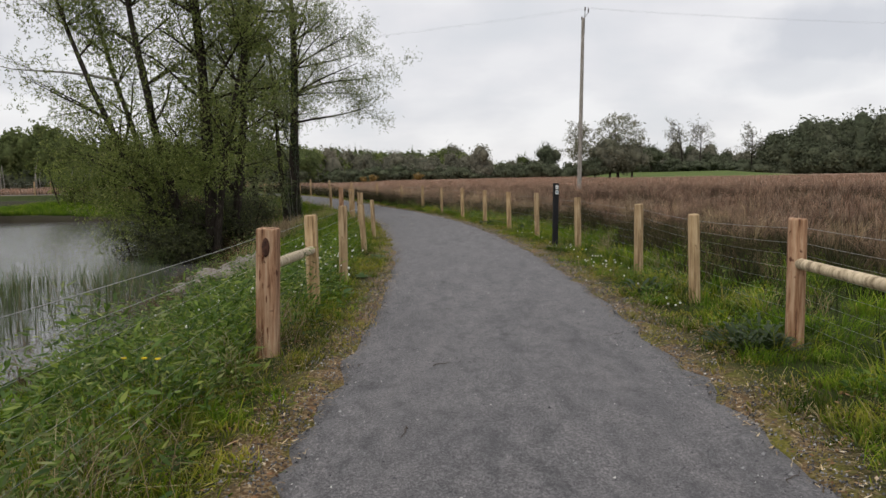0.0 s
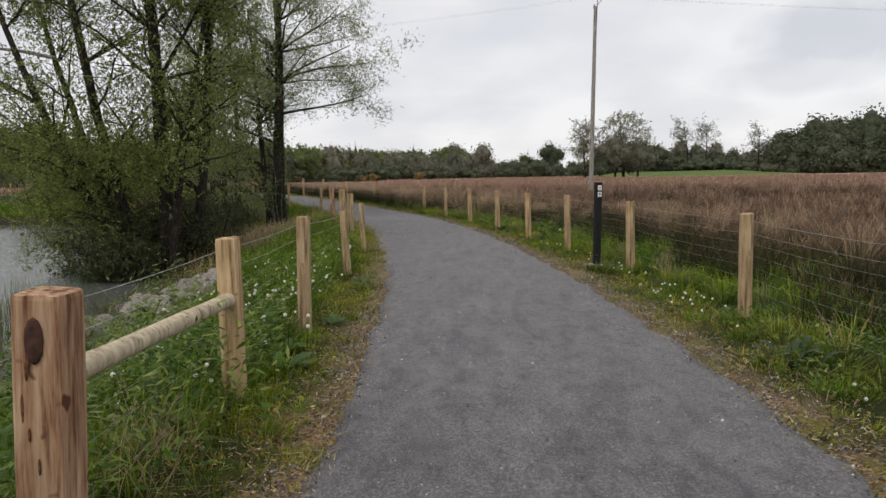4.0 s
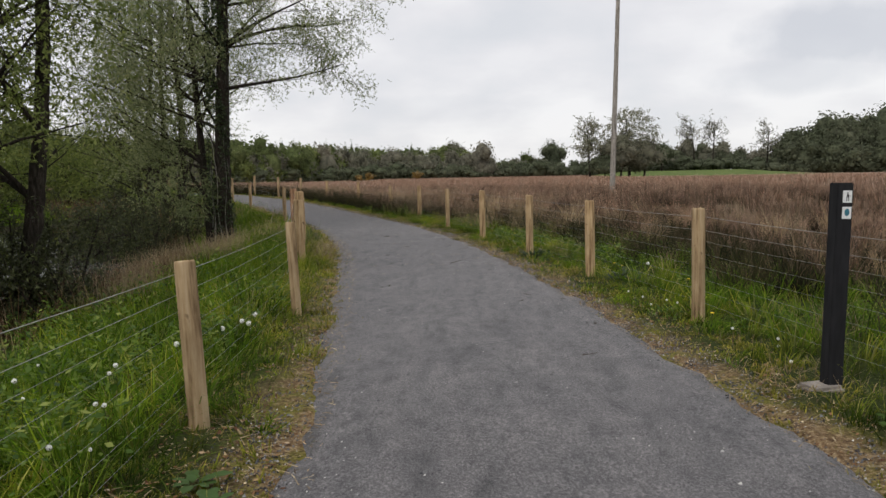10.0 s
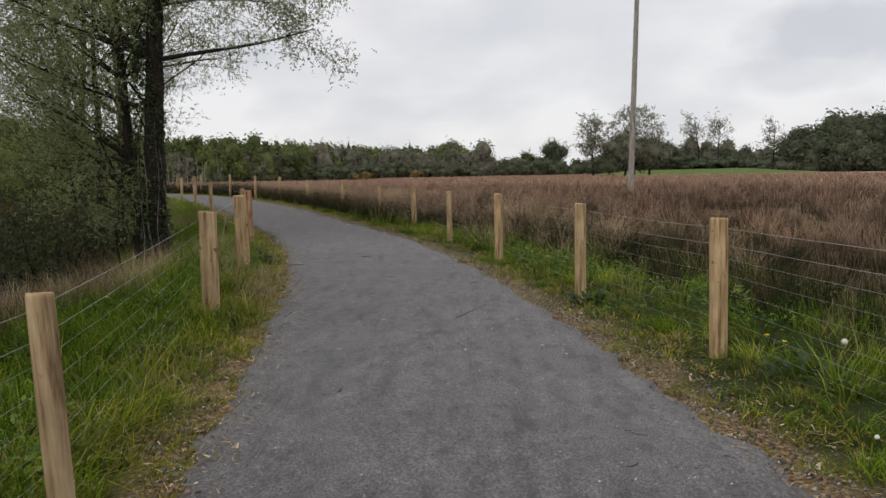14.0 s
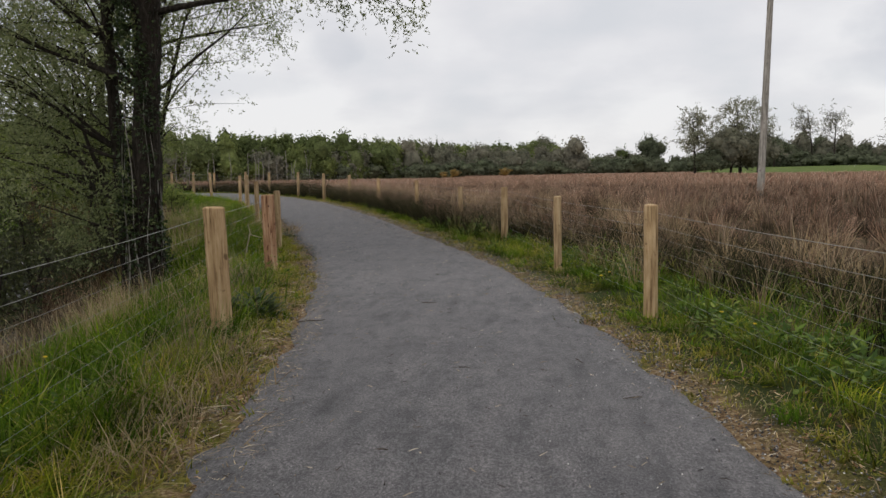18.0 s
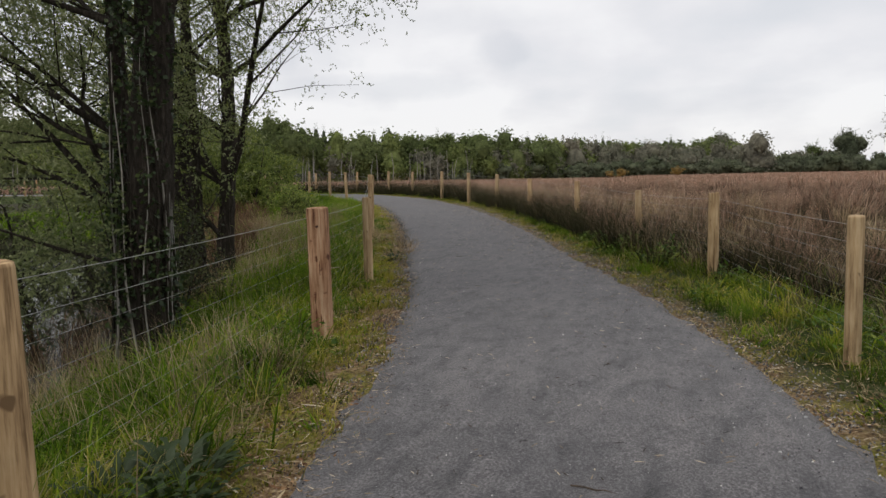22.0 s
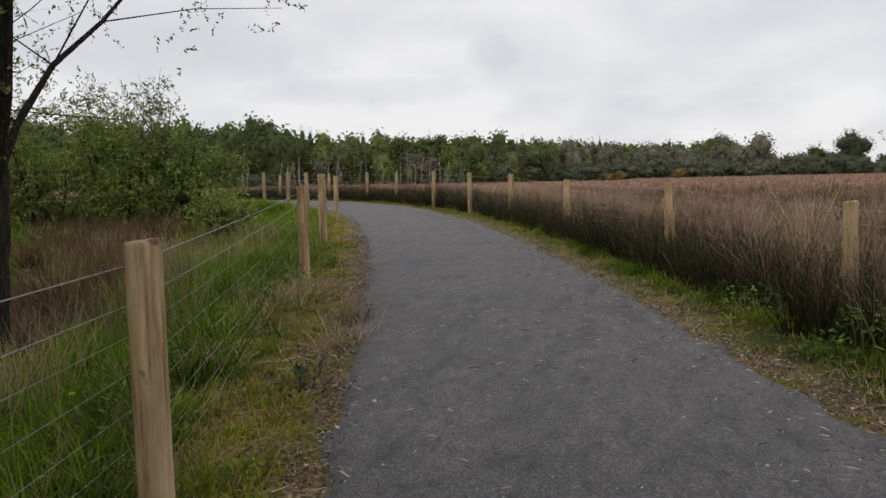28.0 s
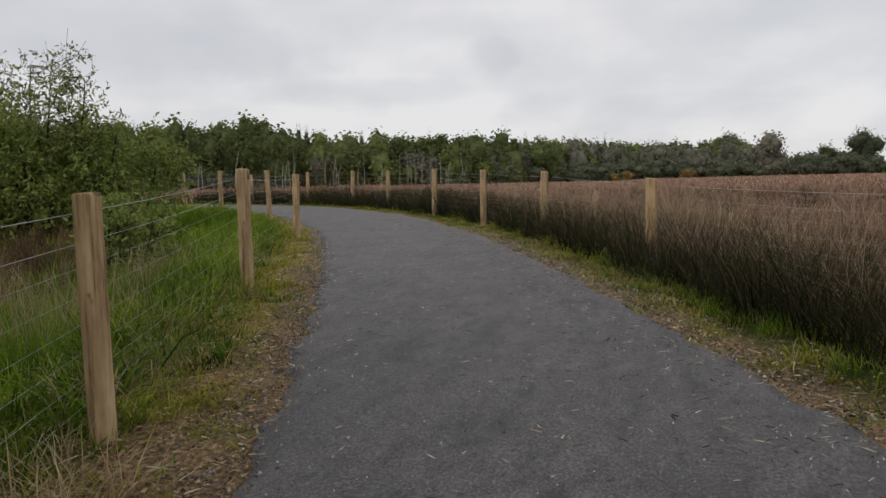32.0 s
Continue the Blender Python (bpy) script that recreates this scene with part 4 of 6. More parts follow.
tree("willow_tree", -4.1, 15.4, [(0, 0, 0.01, 0.0, 12.0, 0.19), (-0.5, 0.0, -0.31, 0.0, 11.0, 0.14), (-0.85, 0.3, -0.55, 0.0, 10.0, 0.125), (0.3, 0.7, 0.07, 0.12, 10.5, 0.13), (-1.3, 1.2, -0.33, 0.12, 10.0, 0.11), (0.15, -0.3, 0.13, -0.03, 9.0, 0.1)], 11, M_LEAF, 165000,
     "large multi-stemmed willow in young leaf at the lake's edge", spread=0.27, droop=0.05, bare=0.16, size=0.066, slim=0.45, many=24, reach=0.62,
     extra=((4.6, (0.8, -0.1, 1.0), 3.4, 0.06), (2.2, (-0.3, -0.9, 0.6), 2.0, 0.035), (1.3, (-1.0, -0.2, 0.3), 2.6, 0.04), (1.0, (-0.9, 0.4, 0.15), 2.4, 0.035), (1.8, (-1.0, 0.2, 0.4), 3.0, 0.04), (1.6, (-1.0, -0.3, 0.25), 2.8, 0.035), (2.2, (-0.9, -0.4, 0.3), 2.6, 0.035), (1.9, (-0.4, -0.9, 0.2), 1.8, 0.03), (2.2, (0.4, -0.8, 0.3), 1.7, 0.03)))
tree("willow_tree", -4.45, 26.95, [(0, 0, 0.0, 0.02, 12.0, 0.25), (-0.35, 0.25, -0.14, 0.1, 9.0, 0.13)], 5, M_LEAF_PALE, 160000, "tall willow with an ivy-dark trunk beside the fence", spread=0.2, size=0.056, droop=0.04,
     extra=((5.2, (1.0, -0.1, 0.35), 3.7, 0.06), (5.6, (1.0, 0.25, 0.4), 3.8, 0.065), (6.0, (1.0, -0.35, 0.4), 3.7, 0.06), (6.5, (0.9, 0.45, 0.4), 3.4, 0.05), (6.9, (1.0, 0.0, 0.45), 3.6, 0.05), (7.4, (0.9, -0.4, 0.6), 3.2, 0.05), (6.3, (1.0, 0.1, 0.2), 2.6, 0.04), (1.9, (-0.9, -0.4, 0.25), 3.0, 0.04), (2.6, (-0.8, 0.5, 0.4), 3.2, 0.045), (1.6, (-0.4, -0.9, 0.3), 1.8, 0.03), (3.0, (-0.2, -0.9, 0.6), 2.4, 0.035),
            (3.6, (-1.0, -0.2, 0.5), 3.8, 0.045), (4.4, (-1.0, 0.3, 0.5), 4.0, 0.045), (5.2, (-1.0, -0.4, 0.5), 3.8, 0.045), (6.2, (-1.0, 0.1, 0.5), 3.6, 0.045), (7.0, (-0.9, -0.3, 0.6), 3.4, 0.04), (4.8, (-0.6, -0.9, 0.5), 3.0, 0.04)), bare=0.18, low_side=-1, many=24, reach=0.75)
tree("willow_tree", -7.95, 32.6, [(0, 0, 0.06, 0.0, 10.5, 0.16), (-0.45, -0.1, -0.02, 0.0, 9.5, 0.12), (-1.0, 0.2, -0.10, 0.05, 9.5, 0.14), (-1.5, 0.6, -0.2, 0.1, 9.0, 0.10)], 23, M_LEAF, 120000, "group of slender willow stems growing on the lake bank",
     spread=0.24, droop=0.045, size=0.055, extra=((2.4, (0.5, 0.0, 0.9), 5.2, 0.085), (4.6, (0.8, 0.1, 0.7), 3.4, 0.06), (2.0, (-0.5, -0.7, 0.5), 2.6, 0.04), (5.6, (1.0, 0.0, 0.45), 3.2, 0.06), (3.4, (-0.3, -1.0, 0.5), 3.2, 0.05), (4.2, (-0.6, -0.8, 0.4), 3.2, 0.05), (1.4, (-0.8, 0.2, 0.5), 2.4, 0.04), (3.0, (0.3, -0.8, 0.6), 2.2, 0.035)), bare=0.12, low_side=-1)
# bushes below y 40 get the shade-darkened leaves, to deepen the willows' foot
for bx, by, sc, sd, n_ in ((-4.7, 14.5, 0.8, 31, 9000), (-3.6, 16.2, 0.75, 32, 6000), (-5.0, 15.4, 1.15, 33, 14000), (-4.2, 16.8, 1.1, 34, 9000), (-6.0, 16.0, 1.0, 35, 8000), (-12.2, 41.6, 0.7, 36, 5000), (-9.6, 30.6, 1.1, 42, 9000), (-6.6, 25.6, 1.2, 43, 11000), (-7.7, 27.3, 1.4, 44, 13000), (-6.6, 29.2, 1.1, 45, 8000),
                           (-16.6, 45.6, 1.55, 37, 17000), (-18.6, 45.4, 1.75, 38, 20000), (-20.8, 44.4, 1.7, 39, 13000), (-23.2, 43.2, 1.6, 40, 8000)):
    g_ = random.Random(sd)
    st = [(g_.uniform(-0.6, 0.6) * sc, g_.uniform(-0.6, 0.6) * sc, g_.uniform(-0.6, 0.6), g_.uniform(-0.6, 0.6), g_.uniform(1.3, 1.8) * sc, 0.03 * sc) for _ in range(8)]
    tree("willow_bush", bx, by, st, sd, M_LEAF_BUSH if by > 40 else M_LEAF_DIM, n_, "dense green willow bush on the lake bank" if by > 40 else "willow scrub under the tall willows, leaves coloured dark for their shade", spread=0.16 * sc, category="bush", levels=2, bare=0.08, size=0.066 if by < 40 else (0.09 if sc < 1.4 else 0.115), many=7)
tree("willow_bush", -18.4, 45.0, [(q * 0.45 - 0.9, 0.1 * q, 0.12 * (q - 2), 0, 4.3 - 0.25 * abs(q - 2), 0.03) for q in range(5)], 71, M_LEAF_PALE, 2600, "sparse upright willow shoots rising above the bush", spread=0.06, category="bush", bare=0.5, size=0.12, many=9)
# a bare dead limb reaching out over the water, and a broken stick leaning on the fence wire
limb = tagged(new("dead_branch"), "bare grey dead branch reaching out over the lake", "branch")
bits, sp_ = [], []
grow(random.Random(3), (-6.9, 16.1, 4.6), (-0.95, -0.1, 0.22), 4.2, 0.05, 1, bits, sp_, -0.05, 2)
v_, f_ = join_np([tube_np(a_, b_, c_) for a_, b_, c_ in bits])
link("wood", mesh_np("wood", v_, f_, M_POLE, None, True), limb)


# ------------------------------------------------------------------ far woods
def ball_grid(nu=6, nv=4):
    """A coarse ball of quads with its poles drawn together."""
    vs_, fs_ = [], []
    for i_ in range(nv + 1):
        th = math.pi * (0.02 + 0.96 * i_ / nv)
        for j_ in range(nu):
            ph = 2 * math.pi * j_ / nu
            vs_.append((math.sin(th) * math.cos(ph), math.sin(th) * math.sin(ph), math.cos(th)))
    for i_ in range(nv):
        for j_ in range(nu):
            fs_.append((i_ * nu + j_, (i_ + 1) * nu + j_, (i_ + 1) * nu + (j_ + 1) % nu, i_ * nu + (j_ + 1) % nu))
    return np.array(vs_), np.array(fs_)


ICO_V, ICO_F = ball_grid(6, 4)


def clump_np(g, x, y, z, h, w, n, conifer=False, size=0.6, bare_foot=0.12):
    """A far tree's crown: many small leaf clumps through an uneven dome, round a dim core."""
    if conifer:
        t_ = g.uniform(0.05, 1, n) ** 0.8
        rr = (1.08 - t_) ** 0.7 * w * g.uniform(0.3, 0.9, n)
        a_ = g.uniform(0, 2 * np.pi, n)
        c_ = np.stack([x + rr * np.cos(a_), y + rr * np.sin(a_), z + h * (0.1 + 0.9 * t_)], 1)
        s_ = size * g.uniform(0.5, 1.0, n) * (1.25 - t_)
        d_ = np.stack([np.cos(a_), np.sin(a_), np.full(n, 0.5)], 1)
    else:
        # boughs: overlapping lobes round the crown's middle, the lower ones wider
        d_ = g.normal(size=(n, 3))
        d_ /= np.linalg.norm(d_, axis=1)[:, None]
        c0 = h * (0.5 + 0.5 * bare_foot)
        rz = (h - c0) / 1.05
        m = 9
        bul = g.normal(size=(m, 3))
        bul /= np.linalg.norm(bul, axis=1)[:, None]
        bul[0] = (0, 0, 1)
        lob = bul * g.uniform(0.42, 0.62, (m, 1)) * (w, w, rz) + (0, 0, c0)
        lr = g.uniform(0.38, 0.58, (m, 1)) * (w, w, rz)
        k_ = g.integers(0, m, n)
        rad = g.uniform(0.55, 1.0, n)
        c_ = lob[k_] + d_ * rad[:, None] * lr[k_]
        c_[:, 2] = np.clip(c_[:, 2], h * bare_foot * 0.5, h)
        c_ = c_ + (x, y, z)
        s_ = size * g.uniform(0.6, 1.5, n)
    cores = []
    if not conifer:
        for q in range(m):
            cores.append((ICO_V * (1 + 0.13 * g.normal(size=(len(ICO_V), 1))) * lr[q] * 0.58 + lob[q] + (x, y, z), ICO_F))
        cores.append((ICO_V * (1 + 0.1 * g.normal(size=(len(ICO_V), 1))) * np.array([w * 0.5, w * 0.5, rz * 0.6]) + (x, y, z + c0), ICO_F))
    else:
        rg = np.linspace(0, 2 * np.pi, 7)[:6]
        vs_ = [np.stack([x + w * 0.6 * k0 * np.cos(rg), y + w * 0.6 * k0 * np.sin(rg), np.full(6, z + h * t0)], 1) for k0, t0 in ((0.9, 0.05), (0.8, 0.4), (0.55, 0.7), (0.1, 0.88))]
        i0 = np.arange(3)[:, None] * 6
        j0 = np.arange(6)[None]
        cores.append((np.vstack(vs_) + g.normal(size=(24, 3)) * 0.15, np.stack([i0 + j0, i0 + (j0 + 1) % 6, i0 + 6 + (j0 + 1) % 6, i0 + 6 + j0], -1).reshape(-1, 4)))
    out = d_ + np.array([0, 0, 0.25]) + 0.75 * g.normal(size=(n, 3))
    a_ = np.cross(out, g.normal(size=(n, 3)))
    a_ /= np.linalg.norm(a_, axis=1)[:, None]
    b_ = np.cross(a_, out)
    b_ /= np.linalg.norm(b_, axis=1)[:, None]
    s_ = s_[:, None]
    v_ = np.stack([c_ - a_ * s_ * 0.5, c_ + b_ * s_ * 0.4, c_ + a_ * s_ * 0.5, c_ - b_ * s_ * 0.4], 1).reshape(-1, 3)
    return join_np([(v_, np.arange(n * 4).reshape(-1, 4)), *cores])


def wood(name, rows, material, label, seed, conifer=False, quads=640, size=0.62):
    """rows: (x0, y0, x1, y1, number, depth, height, spread of height, width)."""
    g = np.random.default_rng(seed)
    bits, stems_ = [], []
    for x0, y0, x1, y1, n, dep, h, hs, w in rows:
        for q in range(n):
            t_ = (q + g.uniform(-0.4, 0.4)) / max(1, n - 1)
            x, y = x0 + (x1 - x0) * t_, y0 + (y1 - y0) * t_
            ux, uy = x / math.hypot(x, y), y / math.hypot(x, y)
            o = g.uniform(0, dep)
            x, y = x + ux * o, y + uy * o
            hh = h + g.normal() * hs
            z = height1(x, y) - 0.3
            bits.append(clump_np(g, x, y, z, hh, w * g.uniform(0.8, 1.25), quads, conifer, size, -0.22))
            stems_.append(tube_np([(x, y, z), (x + 0.1, y, z + hh * 0.4), (x, y, z + hh * 0.6)], [0.22, 0.16, 0.05], 4))
    v_, f_ = join_np(bits)
    link(name, mesh_np(name, v_, f_, material), None, label, "woodland", "", "stuff")
    v_, f_ = join_np(stems_)
    link(name + "_trunks", mesh_np(name + "_trunks", v_, f_, M_BARK), None, "dark trunks of the distant woodland", "woodland", "", "stuff")


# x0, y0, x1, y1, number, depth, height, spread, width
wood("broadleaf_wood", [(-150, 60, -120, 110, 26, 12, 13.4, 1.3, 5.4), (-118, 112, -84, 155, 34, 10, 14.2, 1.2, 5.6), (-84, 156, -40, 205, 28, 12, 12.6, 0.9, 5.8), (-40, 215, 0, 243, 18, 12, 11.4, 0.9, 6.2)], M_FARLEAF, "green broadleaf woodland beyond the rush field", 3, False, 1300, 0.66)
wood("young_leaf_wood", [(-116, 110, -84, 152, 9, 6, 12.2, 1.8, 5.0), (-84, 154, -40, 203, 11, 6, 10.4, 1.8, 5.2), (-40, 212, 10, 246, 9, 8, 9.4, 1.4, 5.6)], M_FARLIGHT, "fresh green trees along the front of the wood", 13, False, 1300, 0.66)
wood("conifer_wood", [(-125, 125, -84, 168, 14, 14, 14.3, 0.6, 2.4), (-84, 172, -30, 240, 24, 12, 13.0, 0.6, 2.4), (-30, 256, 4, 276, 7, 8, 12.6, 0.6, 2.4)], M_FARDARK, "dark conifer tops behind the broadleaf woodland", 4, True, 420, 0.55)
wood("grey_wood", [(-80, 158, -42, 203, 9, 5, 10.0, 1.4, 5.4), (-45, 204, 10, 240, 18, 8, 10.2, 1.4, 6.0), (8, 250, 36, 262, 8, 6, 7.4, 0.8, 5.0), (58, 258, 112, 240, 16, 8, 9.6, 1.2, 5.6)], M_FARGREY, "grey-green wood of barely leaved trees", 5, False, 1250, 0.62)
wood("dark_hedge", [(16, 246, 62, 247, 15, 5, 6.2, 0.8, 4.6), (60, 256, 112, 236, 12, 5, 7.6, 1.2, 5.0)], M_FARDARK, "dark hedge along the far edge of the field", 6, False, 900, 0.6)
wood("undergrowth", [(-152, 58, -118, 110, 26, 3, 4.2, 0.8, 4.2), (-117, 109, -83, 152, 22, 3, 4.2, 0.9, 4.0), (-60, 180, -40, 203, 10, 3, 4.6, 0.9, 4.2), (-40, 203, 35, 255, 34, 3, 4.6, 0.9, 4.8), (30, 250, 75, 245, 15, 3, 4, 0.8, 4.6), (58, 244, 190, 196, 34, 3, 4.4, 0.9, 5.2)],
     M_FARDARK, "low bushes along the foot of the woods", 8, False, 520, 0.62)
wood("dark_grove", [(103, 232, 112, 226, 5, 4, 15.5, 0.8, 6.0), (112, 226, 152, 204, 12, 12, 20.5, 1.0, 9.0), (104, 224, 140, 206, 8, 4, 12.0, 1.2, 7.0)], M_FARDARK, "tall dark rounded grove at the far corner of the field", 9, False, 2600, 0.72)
# slim pale stems at the front of the wood
g_ = np.random.default_rng(17)
bits = []
for q in range(44):
    t_ = g_.uniform(0, 1)
    bx_, by_ = -112 + 62 * t_ + g_.uniform(-1, 1), 114 + 78 * t_ + g_.uniform(-2, 1) - 3.5
    bz_, bh_ = height1(bx_, by_), g_.uniform(4.5, 7.5)
    bits.append(tube_np([(bx_, by_, bz_ - 0.2), (bx_ + g_.uniform(-0.3, 0.3), by_, bz_ + bh_ * 0.5), (bx_ + g_.uniform(-0.6, 0.6), by_ + 0.5, bz_ + bh_)], [0.08, 0.07, 0.03], 5))
v_, f_ = join_np(bits)
link("birch_stems", mesh_np("birch_stems", v_, f_, M_POLE, None, True), None, "slim pale birch stems at the wood's edge", "woodland", "", "stuff")


# ------------------------------------------------------------------ single far trees
def far_tree(x, y, h, w, n, material, label, seed, trunk=0.3, size=0.7, bare=0.2, twiggy=False):
    g = np.random.default_rng(seed)
    z = height1(x, y)
    root = tagged(new("field_tree"), label, "tree", "trees beyond the field")
    root.matrix_basis = pose(x, y, z)
    rd = random.Random(seed)
    bits, spots = [], []
    grow(rd, (0, 0, -0.2), (rd.uniform(-0.05, 0.05), 0, 1), h * 0.86, trunk, 0, bits, spots, 0.02, 2, bare)
    v_, f_ = join_np([tube_np(a_, [max(r_, 0.03) for r_ in b_], 4) for a_, b_, c_ in bits])
    link("trunk", mesh_np("trunk", v_, f_, M_BARK, None, True), root)
    if twiggy == "both":
        # an open dome of twig ends round the limbs
        d_ = g.normal(size=(900, 3))
        d_ /= np.linalg.norm(d_, axis=1)[:, None]
        dome = [((d_[q, 0] * w * g.uniform(0.6, 1), d_[q, 1] * w, h * 0.62 + d_[q, 2] * h * 0.36), 0, 0) for q in range(900)]
        v_, f_ = leaves_np(spots + dome, n, size, 0.5, 0.5, g, 0.0)
    elif twiggy:
        v_, f_ = leaves_np(spots, n, size, 0.5, 0.5, g, 0.0)
    else:
        v_, f_ = clump_np(g, 0, 0, 0, h, w, n, False, size, 0.05)
        v2_, f2_ = leaves_np(spots, n // 3, size, 0.6, 0.5, g, 0.0)
        v_, f_ = join_np([(v_, f_), (v2_, f2_)])
    link("crown", mesh_np("crown", v_, f_, material), root)
    return root


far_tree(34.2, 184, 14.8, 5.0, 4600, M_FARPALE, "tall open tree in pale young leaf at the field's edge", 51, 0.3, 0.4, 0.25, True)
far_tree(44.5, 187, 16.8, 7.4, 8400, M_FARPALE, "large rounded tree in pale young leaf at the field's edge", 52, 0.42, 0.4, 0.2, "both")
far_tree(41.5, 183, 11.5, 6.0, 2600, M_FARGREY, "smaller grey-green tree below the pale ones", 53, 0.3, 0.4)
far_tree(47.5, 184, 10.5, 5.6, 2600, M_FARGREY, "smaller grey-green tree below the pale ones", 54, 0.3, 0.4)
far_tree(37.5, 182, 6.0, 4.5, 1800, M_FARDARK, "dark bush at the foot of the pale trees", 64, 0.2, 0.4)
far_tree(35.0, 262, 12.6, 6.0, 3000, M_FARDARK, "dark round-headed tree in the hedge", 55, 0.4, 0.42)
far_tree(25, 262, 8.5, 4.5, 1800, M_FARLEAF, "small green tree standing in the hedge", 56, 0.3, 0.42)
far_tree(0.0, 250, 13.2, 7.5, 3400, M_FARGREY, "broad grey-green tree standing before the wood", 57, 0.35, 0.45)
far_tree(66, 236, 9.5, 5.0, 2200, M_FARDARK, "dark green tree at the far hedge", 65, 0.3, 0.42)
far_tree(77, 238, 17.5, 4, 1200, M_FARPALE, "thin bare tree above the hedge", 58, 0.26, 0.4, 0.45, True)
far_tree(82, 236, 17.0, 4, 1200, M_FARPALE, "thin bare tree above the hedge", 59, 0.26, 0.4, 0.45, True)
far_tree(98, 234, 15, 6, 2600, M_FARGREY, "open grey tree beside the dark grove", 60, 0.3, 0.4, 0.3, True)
for gx, gy, gs, sd in ((-21.5, 196, 1.5, 61), (-9.0, 198, 1.6, 62), (-24.5, 197, 1.1, 63)):
    root = tagged(new("gorse_bush"), "gorse bush with orange-yellow bloom far across the field", "bush", "gorse bushes")
    root.matrix_basis = pose(gx, gy, height1(gx, gy))
    g_ = np.random.default_rng(sd)
    v_, f_ = clump_np(g_, 0, 0, 0, 1.7 * gs, 1.4 * gs, 420, False, 0.3, 0.0)
    link("foliage", mesh_np("foliage", v_, f_, M_GORSE), root)

# ------------------------------------------------------------------ rushes of the field
def rush_tufts(n, y0, y1, d0, d1, each, spread, length, width, lean, material, name, label, seg=2, margin=0.0, bend=0.6):
    """Tufts of stems that fan outwards from their feet."""
    x_, y_, d_ = along_path(n, y0, y1, d0, d1)
    ok = d_ + 0.5 * wob(x_, y_, 1.1, 4) > rush_from(near(x_, y_)[1]) + margin
    x_, y_ = x_[ok], y_[ok]
    tall = (1 + 0.22 * wob(x_, y_, 0.9, 8)) * rng.uniform(0.5, 1.25, len(x_))
    k_ = np.repeat(np.arange(len(x_)), each)
    m_ = len(k_)
    a_ = rng.uniform(0, 2 * np.pi, m_)
    r_ = spread * np.sqrt(rng.uniform(0, 1, m_))
    wind = rng.uniform(0, 2 * np.pi, len(x_))
    ux, uy = np.cos(a_) * (0.4 + r_ / spread) + 0.6 * np.cos(wind[k_]), np.sin(a_) * (0.4 + r_ / spread) + 0.6 * np.sin(wind[k_])
    blades(name, x_[k_] + r_ * np.cos(a_), y_[k_] + r_ * np.sin(a_), tall[k_] * rng.uniform(length * 0.6, length, m_), rng.uniform(width * 0.7, width * 1.4, m_), lean, material, label, "rushes", bend, seg, az=np.arctan2(uy, ux) + rng.normal(size=m_) * 0.4,
           tone=np.clip(0.46 + 0.28 * rng.normal(size=len(x_)) + 0.35 * wob(x_, y_, 0.6, 3) + 0.3 * wob(x_, y_, 1.7, 13), 0, 1)[k_])


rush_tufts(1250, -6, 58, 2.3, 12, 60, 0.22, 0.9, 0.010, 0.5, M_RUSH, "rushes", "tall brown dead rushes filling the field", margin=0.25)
# green rushes between tufts; their near-black colour doubles as shade in the gaps
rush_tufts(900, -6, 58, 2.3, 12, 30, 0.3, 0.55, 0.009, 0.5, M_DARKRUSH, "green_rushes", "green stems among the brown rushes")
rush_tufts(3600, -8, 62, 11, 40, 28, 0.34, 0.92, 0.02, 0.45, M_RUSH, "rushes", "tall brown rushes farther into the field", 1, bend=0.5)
n = 150000
rr, aa = 30 + 215 * rng.uniform(0, 1, n) ** 0.75, rng.uniform(radians(-52), radians(42), n)
x, y = rr * np.sin(aa), rr * np.cos(aa) + 8
d, py = near(x, y)
keep = ((d > 34) | ((x < GX[0] + 2) | (y > GY[-1] - 2))) & ~((np.hypot(x, y) > 178) & (x > 42)) & (np.hypot(x, y) < 236 + 0.2 * x) & ~((x < -20) & (np.hypot(x, y) > 175))
x, y, rr = x[keep], y[keep], rr[keep]
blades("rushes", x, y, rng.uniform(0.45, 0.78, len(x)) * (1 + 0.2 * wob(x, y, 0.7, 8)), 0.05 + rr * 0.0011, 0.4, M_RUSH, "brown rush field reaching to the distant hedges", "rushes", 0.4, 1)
# the field beyond the far bend
x, y = rng.uniform(-95, -22, 26000), rng.uniform(58, 100, 26000)
keep = near(x, y)[0] > 2.7
x, y = x[keep], y[keep]
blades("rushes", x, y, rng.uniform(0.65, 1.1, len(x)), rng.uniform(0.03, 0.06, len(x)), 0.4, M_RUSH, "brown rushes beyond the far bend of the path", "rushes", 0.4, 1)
# green-footed rushes along the fence where the field comes up to the path
x, y, d = along_path(50000, 20, 56, 2.05, 3.5)
keep = d + 0.3 * wob(x, y, 1.7, 4) > rush_from(near(x, y)[1]) - 0.25
x, y = x[keep], y[keep]
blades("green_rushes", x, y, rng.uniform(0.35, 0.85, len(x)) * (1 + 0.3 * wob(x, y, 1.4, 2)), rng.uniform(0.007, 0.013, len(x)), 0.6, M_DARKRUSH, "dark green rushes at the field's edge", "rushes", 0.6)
x, y, d = along_path(13000, 20, 56, 2.5, 3.9)
keep = (d + 0.3 * wob(x, y, 1.7, 4) > rush_from(near(x, y)[1]) - 0.05) & (wob(x, y, 1.3, 27) > -0.35)
x, y = x[keep], y[keep]
